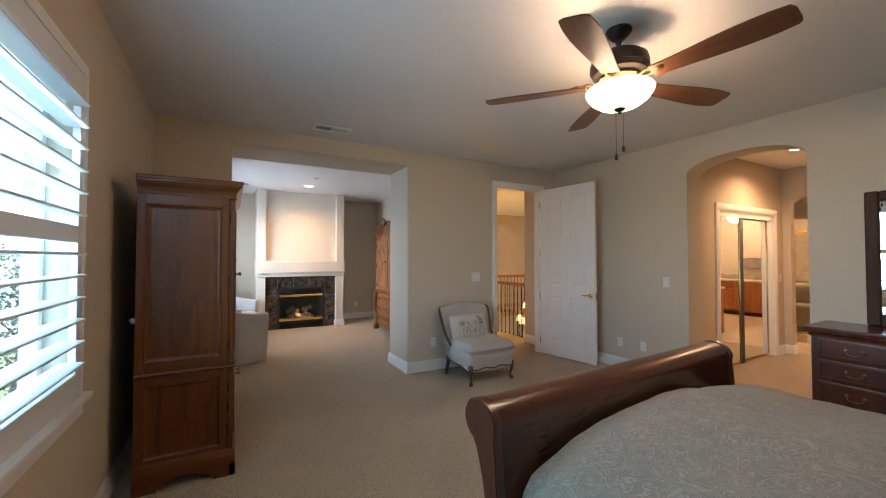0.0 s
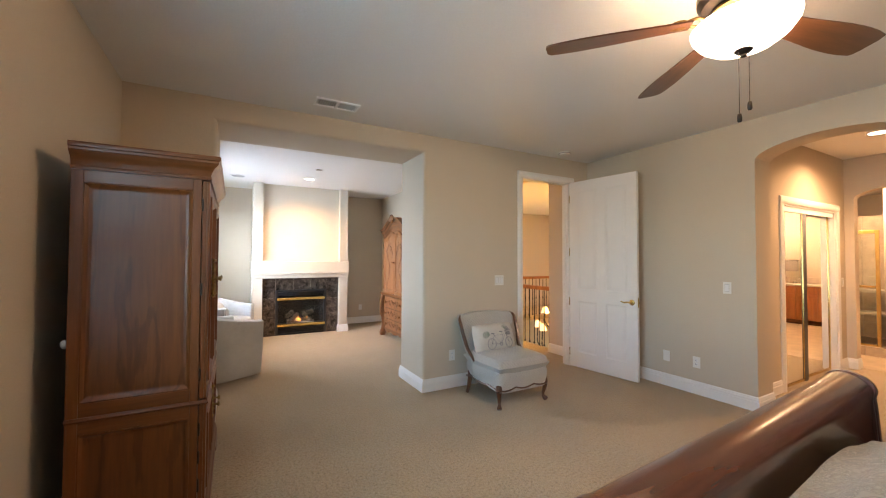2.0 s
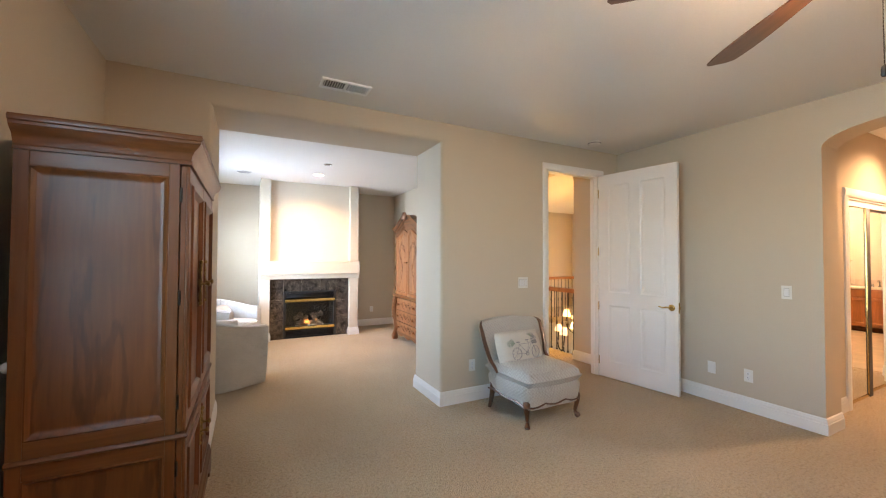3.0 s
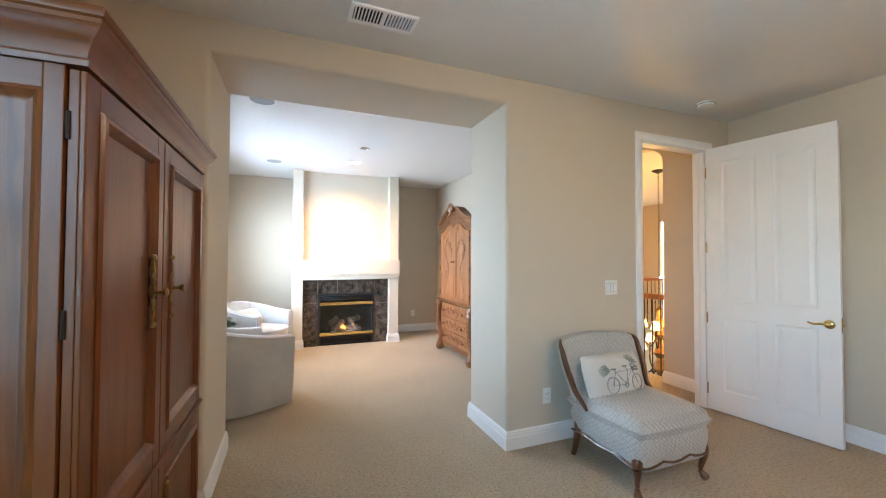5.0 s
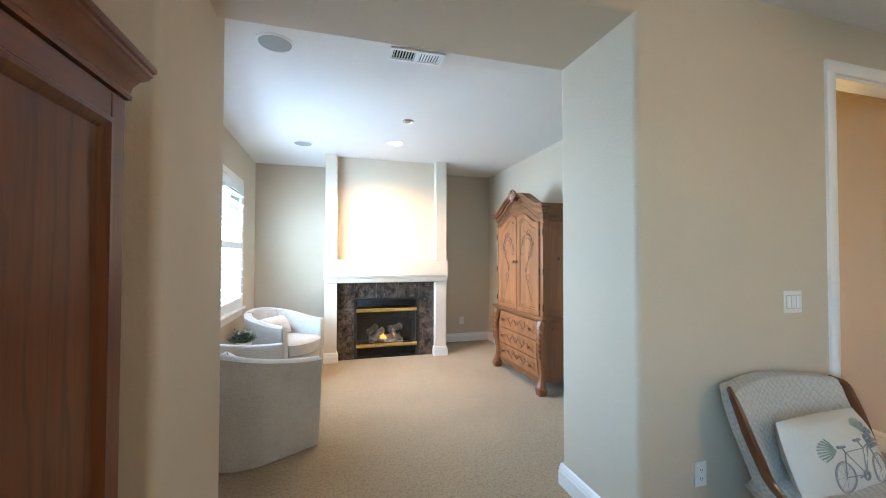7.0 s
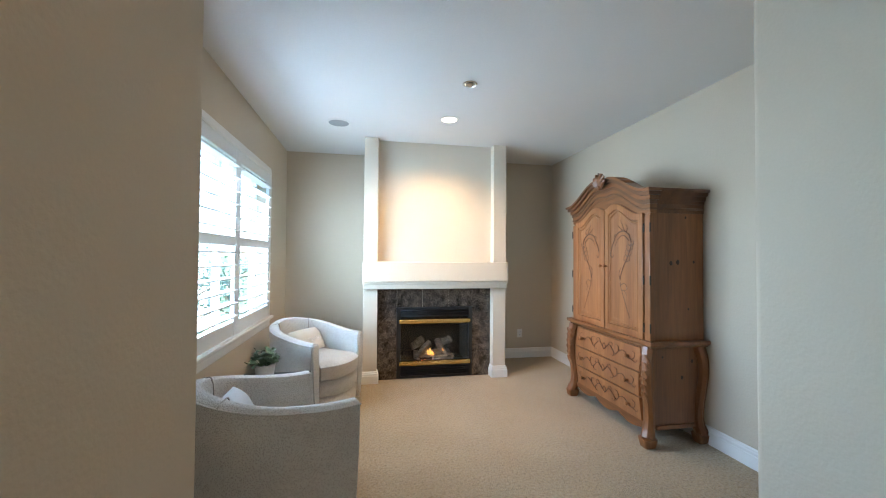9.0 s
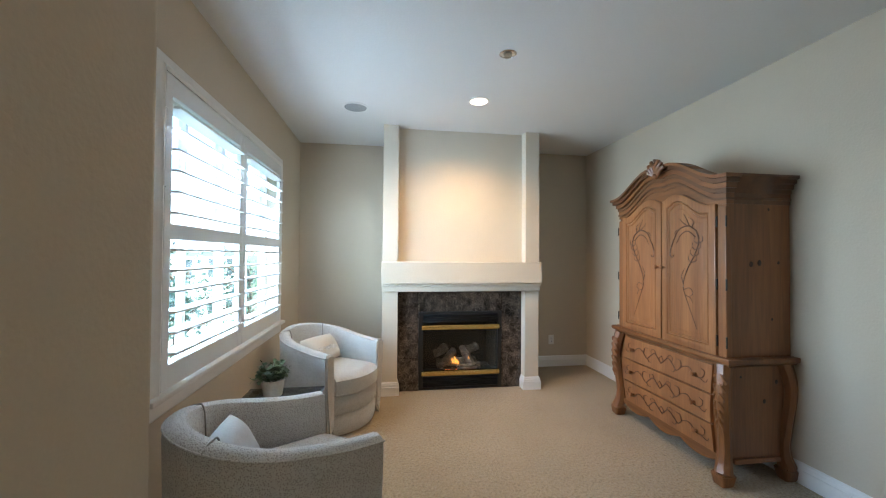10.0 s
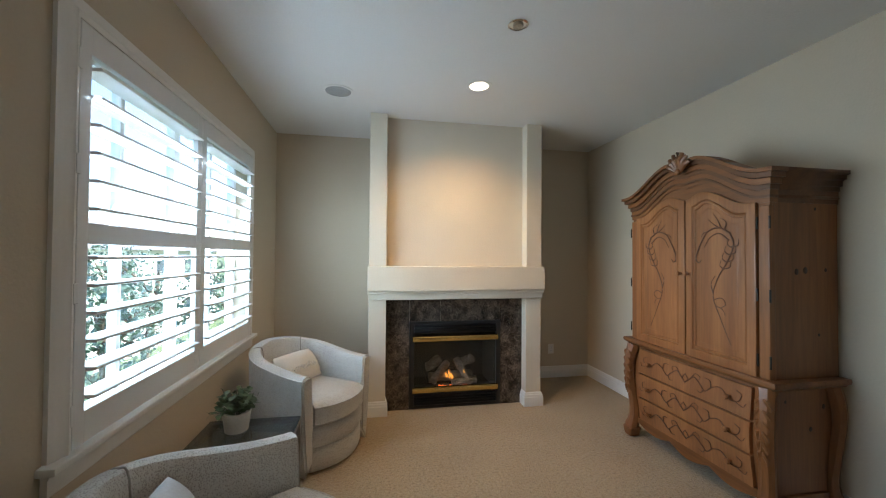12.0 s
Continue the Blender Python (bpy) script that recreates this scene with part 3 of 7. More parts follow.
def door_casing(name, label, m, width, height, depth, casing=0.07, head=None):
    """Casing and jambs of a doorway; local x along the wall, y into it, front at y = 0."""
    d = thing(name, label, "door frame", m, kind="structure")
    for s in (-1, 1):
        bm = bm_new()
        x = s * width / 2
        extrude(bm, [(x, -0.012), (x + s * 0.01, -0.02), (x + s * casing * 0.7, -0.024), (x + s * casing, -0.014), (x + s * casing, 0.0), (x, 0.0)], "z", 0, height)
        part("casing", bm, M_TRIM, d)
        bm = bm_new()
        box(bm, (min(x, x - s * 0.018), 0.0, 0), (max(x, x - s * 0.018), depth, height), 0.002)
        box(bm, (min(x - s * 0.018, x - s * 0.03), 0.05, 0), (max(x - s * 0.018, x - s * 0.03), 0.085, height), 0.002)
        part("jamb", bm, M_TRIM, d)
    bm = bm_new()
    extrude(bm, [(-0.012, height), (-0.02, height + 0.01), (-0.024, height + casing * 0.7), (-0.014, height + casing), (0.0, height + casing), (0.0, height)], "x", -width / 2 - casing, width / 2 + casing)
    part("casing", bm, M_TRIM, d)
    bm = bm_new()
    box(bm, (-width / 2, 0.0, height - 0.018), (width / 2, depth, height), 0.002)
    part("jamb", bm, M_TRIM, d)
    return d


door_casing("door_frame", "white painted door casing of the landing doorway", pose((DX0 + DX1) / 2, YP, 0), DX1 - DX0, DZ, DT)


def panelled_door(name, label, m, width, height, thick, knob_z, tall=True):
    """A leaf on its hinge edge: local x from hinge to lock, y the thickness."""
    d = thing(name, label, "door", m)
    st, rl = 0.115, 0.12
    vs = [(0.2, height * 0.36), (height * 0.36 + 0.14, height - 0.13)]
    us = [(st, width / 2 - 0.05), (width / 2 + 0.05, width - st)]
    bm = bm_new()
    box(bm, (0, 0.004, 0.012), (width, thick - 0.004, height), 0.002)
    part("leaf", bm, M_TRIM, d)
    for side in (0, 1):
        put = (lambda u, v, w: (u, 0.004 - w, v)) if side == 0 else (lambda u, v, w: (u, thick - 0.004 + w, v))
        # stiles and rails stand proud of the leaf, so that the panels lie sunk
        bm = bm_new()
        yy = sorted((put(0, 0, 0)[1], put(0, 0, 0.007)[1]))
        cols = [(0, us[0][0]), (us[0][1], us[1][0]), (us[1][1], width)]
        for a, b in cols:
            box(bm, (a, yy[0], 0.012), (b, yy[1], height))
        for a, b in ((0.012, vs[0][0]), (vs[0][1], vs[1][0]), (vs[1][1], height)):
            for ua, ub in us:
                box(bm, (ua, yy[0], a), (ub, yy[1], b))
        part("stile", bm, M_TRIM, d)
        for ua, ub in us:
            for va, vb in vs:
                bm = bm_new()
                panel(bm, put, ua, va, ub, vb, [(0.0, 0.007), (0.006, 0.008), (0.018, 0.0005), (0.03, 0.0005), (0.055, 0.006), (0.06, 0.006)])
                part("panel", bm, M_TRIM, d)
    return d


def lever_handle(door, x, y, z, out, mat=M_BRASS):
    bm = bm_new()
    lathe(bm, [(0.001, 0), (0.031, 0), (0.033, 0.006), (0.027, 0.011), (0.014, 0.014), (0.011, 0.045), (0.012, 0.05), (0.001, 0.052)], 20, pose(x, y, z, 90 if out < 0 else -90))
    y1 = y + out * 0.045
    tube(bm, spline([(x, y1, z), (x - 0.03, y1 + out * 0.004, z + 0.005), (x - 0.075, y1, z - 0.002), (x - 0.115, y1 - out * 0.006, z + 0.008)], 5), [0.009] * 8 + [0.008] * 4 + [0.007] * 3 + [0.005], 8)
    part("door_handle", bm, mat, door, "polished brass lever handle")


ang = math.degrees(math.atan2(3.442 - 4.325, 4.306 - 4.185))
leaf = panelled_door("bedroom_door", "white four-panel door standing wide open into the bedroom", pose(4.195, 4.325, 0, 0, 0, ang), 0.885, 2.42, 0.036, 0.95)
lever_handle(leaf, 0.825, -0.003, 0.91, -1)
lever_handle(leaf, 0.825, 0.039, 0.91, 1)
bm = bm_new()
box(bm, (0.884, 0.006, 0.855), (0.8875, 0.03, 0.965), 0.001)
box(bm, (0.885, 0.011, 0.90), (0.897, 0.025, 0.922), 0.002)
part("latch", bm, M_BRASS, leaf)
for z in (0.2, 0.85, 1.5, 2.2):
    bm = bm_new()
    lathe(bm, [(0.001, -0.05), (0.007, -0.05), (0.007, 0.05), (0.001, 0.05)], 10, pose(-0.006, 0.0, z))
    box(bm, (-0.004, -0.001, z - 0.045), (0.03, 0.003, z + 0.045))
    part("hinge", bm, M_BRASS, leaf, "brass butt hinge")

# ---- fireplace ----
FX0, FX1, FY = 0.577, 2.228, 8.085
FC = (FX0 + FX1) / 2
fp = thing("fireplace", "cream plaster fireplace with brown marble surround and a lit gas fire", "fireplace", pose(FC, FY, 0))
hw = (FX1 - FX0) / 2
dp = YN - FY
IN = 0.155
bm = bm_new()
box(bm, (-hw + IN, 0.11, 1.34), (hw - IN, dp, H))
part("breast", bm, M_MANTEL, fp, "cream textured chimney breast")
for s in (-1, 1):
    a, b = sorted((s * hw, s * (hw - IN)))
    bm = bm_new()
    box(bm, (a, 0.0, 1.34), (b, dp, H), 0.005)
    part("pilaster", bm, M_MANTEL, fp)
    bm = bm_new()
    box(bm, (a, 0.015, 0.0), (b, dp, 1.04), 0.005)
    part("leg", bm, M_MANTEL, fp)
    bm = bm_new()
    prof = [(0.0, 0.0), (0.02, 0.0), (0.02, 0.085), (0.015, 0.09), (0.015, 0.108), (0.009, 0.114), (0.009, 0.124), (0.0, 0.134)]
    mould(bm, prof, [(a, 0.5, 0), (a, 0.015, 0), (b, 0.015, 0), (b, 0.2, 0)])
    part("plinth", bm, M_TRIM, fp, "white moulded plinth")
bm = bm_new()
box(bm, (-hw - 0.012, -0.055, 1.125), (hw + 0.012, dp, 1.345), 0.006)
part("mantel_beam", bm, M_MANTEL, fp)
bm = bm_new()
box(bm, (-hw - 0.004, -0.022, 1.042), (hw + 0.004, dp, 1.125), 0.01)
box(bm, (-hw - 0.010, -0.035, 1.095), (hw + 0.010, dp - 0.01, 1.125), 0.006)
part("mantel_trim", bm, M_MANTEL, fp)
# marble slabs round the firebox
gx, gz = 0.447, 0.82
mh = hw - IN
slabs = [(-mh, 0.0, -gx, 0.335), (-mh, 0.338, -gx, 0.67), (-mh, 0.673, -gx, 1.04), (gx, 0.0, mh, 0.30), (gx, 0.303, mh, 0.64), (gx, 0.643, mh, 1.04), (-gx + 0.002, gz, -0.15, 1.04), (-0.147, gz, 0.16, 1.04), (0.163, gz, gx - 0.002, 1.04)]
for x0, z0, x1, z1 in slabs:
    bm = bm_new()
    box(bm, (x0 + 0.001, 0.115, z0), (x1 - 0.001, 0.14, z1), 0.0015)
    part("marble_slab", bm, M_MARBLE, fp, "polished dark brown veined marble")
fy = 0.085
bm = bm_new()
box(bm, (-gx, fy + 0.02, 0.005), (-gx + 0.045, fy + 0.06, gz), 0.003)
box(bm, (gx - 0.045, fy + 0.02, 0.005), (gx, fy + 0.06, gz), 0.003)
box(bm, (-gx, fy + 0.021, gz - 0.03), (gx, fy + 0.06, gz), 0.003)
box(bm, (-gx, fy + 0.021, 0.005), (gx, fy + 0.06, 0.03), 0.003)
part("firebox_frame", bm, M_BLACK, fp, "black metal firebox frame")
for z0, n in ((0.705, 4), (0.035, 5)):
    for i in range(n):
        bm = bm_new()
        z = z0 + i * 0.0245
        extrude(bm, [(fy + 0.012, z + 0.004), (fy + 0.008, z + 0.012), (fy + 0.05, z + 0.024), (fy + 0.055, z + 0.018)], "x", -gx + 0.046, gx - 0.046)
        part("vent_slat", bm, M_BLACK, fp)
for z0, z1 in ((0.630, 0.683), (0.150, 0.205)):
    bm = bm_new()
    extrude(bm, [(fy + 0.03, z0), (fy + 0.008, z0 + 0.004), (fy + 0.002, (z0 + z1) / 2), (fy + 0.008, z1 - 0.004), (fy + 0.03, z1)], "x", -gx + 0.03, gx - 0.03)
    part("brass_bar", bm, M_BRASS, fp, "polished brass trim bar")
bm = bm_new()
box(bm, (-gx + 0.045, fy + 0.05, 0.222), (gx - 0.045, fy + 0.055, 0.645))
part("fire_glass", bm, glass_material("smoked_glass", (0.75, 0.73, 0.7)), fp, "dark fire glass").visible_shadow = False
M_SOOT = material("sooty_firebrick", (0.06, 0.055, 0.05), 0.9, vary=0.3, bump=0.2)
bm = bm_new()
box(bm, (-0.40, 0.58, 0.15), (0.40, 0.60, 0.70))
box(bm, (-0.42, 0.15, 0.15), (-0.40, 0.60, 0.70))
box(bm, (0.40, 0.15, 0.15), (0.42, 0.60, 0.70))
box(bm, (-0.42, 0.15, 0.13), (0.42, 0.60, 0.15))
box(bm, (-0.42, 0.15, 0.70), (0.42, 0.60, 0.72))
part("firebox", bm, M_SOOT, fp)
M_LOG = material("ceramic_log", (0.42, 0.38, 0.33), 0.9, vary=0.45, scale=14, fine=70, fine_vary=0.2, bump=0.5, bump_scale=30)
rng = random.Random(4)
for p, q, r in (((-0.22, 0.36, 0.215), (0.22, 0.38, 0.225), 0.05), ((-0.2, 0.26, 0.20), (-0.02, 0.44, 0.33), 0.04), ((0.17, 0.24, 0.2), (0.07, 0.45, 0.36), 0.042), ((-0.24, 0.42, 0.3), (-0.1, 0.44, 0.37), 0.05), ((0.0, 0.22, 0.185), (0.24, 0.27, 0.20), 0.035), ((0.1, 0.42, 0.33), (0.24, 0.4, 0.38), 0.045)):
    bm = bm_new()
    P = [Vector(p).lerp(Vector(q), k / 7) + Vector([rng.uniform(-0.006, 0.006) for _ in range(3)]) for k in range(8)]
    tube(bm, P, [r * rng.uniform(0.85, 1.12) for _ in range(8)], 9)
    part("log", bm, M_LOG, fp, "pale charred ceramic log")
M_FLAME = glow("gas_flame", (1.0, 0.42, 0.08), 0.35)
M_EMBER = glow("glowing_ember", (1.0, 0.2, 0.04), 0.12)
for x, y, z, h in ((-0.03, 0.28, 0.22, 0.095), (-0.055, 0.3, 0.22, 0.06), (0.0, 0.29, 0.21, 0.055), (0.125, 0.28, 0.24, 0.06), (0.145, 0.3, 0.23, 0.04)):
    bm = bm_new()
    tube(bm, spline([(x, y, z), (x + 0.008, y, z + h * 0.35), (x - 0.006, y, z + h * 0.7), (x + 0.004, y, z + h)], 4), [0.004, 0.008, 0.010, 0.011, 0.011, 0.010, 0.009, 0.008, 0.007, 0.005, 0.004, 0.002, 0.001], 8)
    part("flame", bm, M_FLAME, fp, "small orange gas flame")
for i in range(12):
    x, y = rng.uniform(-0.14, 0.18), rng.uniform(0.2, 0.25)
    bm = bm_new()
    bmesh.ops.create_icosphere(bm, subdivisions=1, radius=rng.uniform(0.007, 0.013), matrix=Matrix.Translation((x, y, 0.165)))
    part("ember", bm, M_EMBER, fp)
for i in range(16):
    x, y = rng.uniform(-0.3, 0.3), rng.uniform(0.18, 0.3)
    bm = bm_new()
    bmesh.ops.create_icosphere(bm, subdivisions=1, radius=rng.uniform(0.008, 0.016), matrix=Matrix.Translation((x, y, 0.16)) @ Matrix.Diagonal((1.3, 1, 0.7, 1)))
    part("cinder", bm, M_SOOT, fp)

# ---- cherry armoire ----
def put_x(x, y0=0.0):
    """A plane that faces +x: u along y, v up."""
    return lambda u, v, w: (x + w, u + y0, v)


def put_nx(x):
    return lambda u, v, w: (x - w, u, v)


def put_ny(y):
    return lambda u, v, w: (u, y - w, v)


RAISED = [(0.0, 0.0), (0.004, 0.006), (0.012, 0.007), (0.02, -0.004), (0.03, -0.006), (0.034, -0.006)]
RAISED_DEEP = [(0.0, 0.0), (0.006, 0.008), (0.018, 0.009), (0.028, 0.0), (0.036, -0.01), (0.042, -0.01)]


def cherry_armoire():
    ob = thing("armoire", "tall cherry-stained wooden armoire with panelled doors on carpet", "armoire", pose(-0.08, 3.52, 0))
    X0, X1, Y0, Y1 = -0.262, 0.223, -0.57, 0.57   # carcass; doors lie in front of X1
    bm = bm_new()
    box(bm, (X0, Y0 + 0.012, 0.10), (X1, Y1 - 0.012, 1.80))
    part("body", bm, M_CHERRY, ob)
    # side frames: stiles, rails and panels, both sides
    for s in (-1, 1):
        for a, b in ((X0, X0 + 0.042), (X1 - 0.035, X1)):
            bm = bm_new()
            box(bm, (a, min(s * 0.558, s * 0.57), 0.1), (b, max(s * 0.558, s * 0.57), 1.80), 0.002)
            part("stile", bm, M_CHERRY, ob)
        for a, b in ((0.10, 0.19), (0.635, 0.69), (0.71, 0.77), (1.745, 1.80)):
            bm = bm_new()
            box(bm, (X0 + 0.042, min(s * 0.558, s * 0.569), a), (X1 - 0.035, max(s * 0.558, s * 0.569), b), 0.002)
            part("rail", bm, M_CHERRY_X, ob)
        put = (lambda u, v, w: (u, -0.562 - w, v)) if s < 0 else (lambda u, v, w: (u, 0.562 + w, v))
        for a, b in ((0.19, 0.635), (0.77, 1.745)):
            bm = bm_new()
            panel(bm, put, X0 + 0.042, a, X1 - 0.035, b, [(0, 0.007), (0.006, 0.010), (0.014, 0.004), (0.018, 0.0), (0.03, -0.002), (0.034, -0.002)])
            part("side_panel", bm, M_CHERRY_PANEL, ob, "cherry panel with open cathedral grain")
    bm = bm_new()
    mould(bm, [(0, -0.012), (0.006, -0.01), (0.012, 0.0), (0.006, 0.01), (0, 0.012)], [(X0, Y0, 0.70), (X1 + 0.032, Y0, 0.70), (X1 + 0.032, Y1, 0.70), (X0, Y1, 0.70)])
    part("waist_moulding", bm, M_CHERRY_X, ob)
    # cornice
    prof = [(0, 0), (0.006, 0.0), (0.008, 0.012), (0.004, 0.018), (0.008, 0.035), (0.018, 0.055), (0.034, 0.07), (0.036, 0.076), (0.04, 0.08), (0.04, 0.09), (0.046, 0.094), (0.048, 0.106), (0.044, 0.114), (0, 0.114)]
    bm = bm_new()
    mould(bm, prof, [(X0, Y0, 1.80), (X1 + 0.034, Y0, 1.80), (X1 + 0.034, Y1, 1.80), (X0, Y1, 1.80)])
    box(bm, (X0, Y0, 1.80), (X1 + 0.034, Y1, 1.912))
    part("cornice", bm, M_CHERRY_X, ob, "stepped cherry cornice")
    # base with bracket feet
    base = [(0, 0.0), (0.02, 0.0), (0.02, 0.055), (0.014, 0.065), (0.012, 0.085), (0.004, 0.1), (0, 0.1)]
    bm = bm_new()
    mould(bm, base, [(X0, Y0, 0.07), (X1 + 0.03, Y0, 0.07), (X1 + 0.03, Y1, 0.07), (X0, Y1, 0.07)])
    box(bm, (X0, Y0, 0.075), (X1 + 0.03, Y1, 0.165))
    part("base_moulding", bm, M_CHERRY_X, ob)
    foot = [(0, 0), (0.12, 0), (0.125, 0.02), (0.15, 0.045), (0.2, 0.055), (0.2, 0.075), (0, 0.075)]
    for s in (-1, 1):
        bm = bm_new()
        extrude(bm, [(s * (0.59 - u), v) for u, v in foot], "x", X1 + 0.015, X1 + 0.05)
        part("foot", bm, M_CHERRY_Y, ob)
        for mir in (0, 1):
            bm = bm_new()
            ya, yb = sorted((s * 0.59, s * 0.555))
            extrude(bm, [((X1 + 0.05 - u) if mir == 0 else (X0 + u), v) for u, v in foot], "y", ya, yb)
            part("foot", bm, M_CHERRY_X, ob)
    # doors: a tall pair over a short pair
    for z0, z1, tall in ((0.715, 1.795, True), (0.175, 0.688, False)):
        for s in (-1, 1):
            a, b = (-0.562, -0.034) if s < 0 else (-0.026, 0.562)
            bm = bm_new()
            fx = X1 + 0.034
            box(bm, (X1 + 0.003, a, z0), (fx - 0.012, b, z1), 0.002)
            d = part("door", bm, M_CHERRY, ob, "panelled cherry door")
            for u0, u1 in ((a, a + 0.062), (b - 0.062, b)):
                bm = bm_new()
                box(bm, (fx - 0.0122, u0, z0), (fx, u1, z1), 0.003)
                part("stile", bm, M_CHERRY, d)
            for v0, v1 in ((z0, z0 + 0.065), (z1 - 0.065, z1)):
                bm = bm_new()
                box(bm, (fx - 0.0121, a + 0.062, v0), (fx - 0.0005, b - 0.062, v1), 0.003)
                part("rail", bm, M_CHERRY_Y, d)
            bm = bm_new()
            panel(bm, put_x(fx), a + 0.062, z0 + 0.065, b - 0.062, z1 - 0.065, RAISED_DEEP)
            part("panel", bm, M_CHERRY_PANEL, d)
            # pull: a long cast plate with scrolls, and a turned knob
            yk = (-0.145 if s < 0 else 0.05) if tall else s * 0.06 - 0.03
            zc = 1.29 if tall else z1 - 0.16
            L = 0.105 if tall else 0.07
            bm = bm_new()
            pts = [(fx + 0.004, yk, zc + L * t) for t in [k / 12 for k in range(-12, 13)]]
            rad = [0.004 + 0.006 * abs(math.cos(5.2 * k / 12)) * (1 - 0.4 * abs(k / 12)) + (0.004 if abs(k) == 12 else 0) for k in range(-12, 13)]
            tube(bm, pts, rad, 8, 0.55, (0, 1, 0))
            for e in (-1, 1):
                bmesh.ops.create_uvsphere(bm, u_segments=8, v_segments=6, radius=0.011, matrix=Matrix.Translation((fx + 0.006, yk, zc + e * L)))
                for q in (-1, 1):
                    tube(bm, spline([(fx + 0.005, yk, zc + e * 0.02), (fx + 0.008, yk + q * 0.011, zc + e * 0.038), (fx + 0.005, yk + q * 0.002, zc + e * 0.06)], 4), 0.003, 6)
            part("escutcheon", bm, M_ANTIQUE, d, "ornate antique brass door plate")
            bm = bm_new()
            lathe(bm, [(0.001, 0), (0.008, 0), (0.007, 0.006), (0.005, 0.02), (0.008, 0.03), (0.013, 0.034), (0.014, 0.038), (0.01, 0.043), (0.001, 0.045)], 16, pose(fx + 0.004, yk, zc - 0.005, 0, 90, 0))
            part("knob", bm, M_ANTIQUE, d, "turned dull metal knob")
            for z in (z0 + 0.12, (z0 + z1) / 2, z1 - 0.12):
                bm = bm_new()
                yh = s * 0.564
                lathe(bm, [(0.001, -0.03), (0.005, -0.03), (0.005, 0.03), (0.001, 0.03)], 8, pose(X1 + 0.004, yh - s * 0.001, z))
                part("hinge", bm, M_BRONZE, d, "dark butt hinge")
    return ob


cherry_armoire()


# ---- pine armoire ----
def smooth(a, b, x):
    t = max(0.0, min(1.0, (x - a) / (b - a)))
    return t * t * (3 - 2 * t)


def vine(bm, put, pts, r0, r1, steps=6):
    L = spline([put(u, v, 0.001) for u, v in pts], steps)
    n = len(L)
    tube(bm, L, [0.72 * (r0 + (r1 - r0) * k / (n - 1)) for k in range(n)], 6)


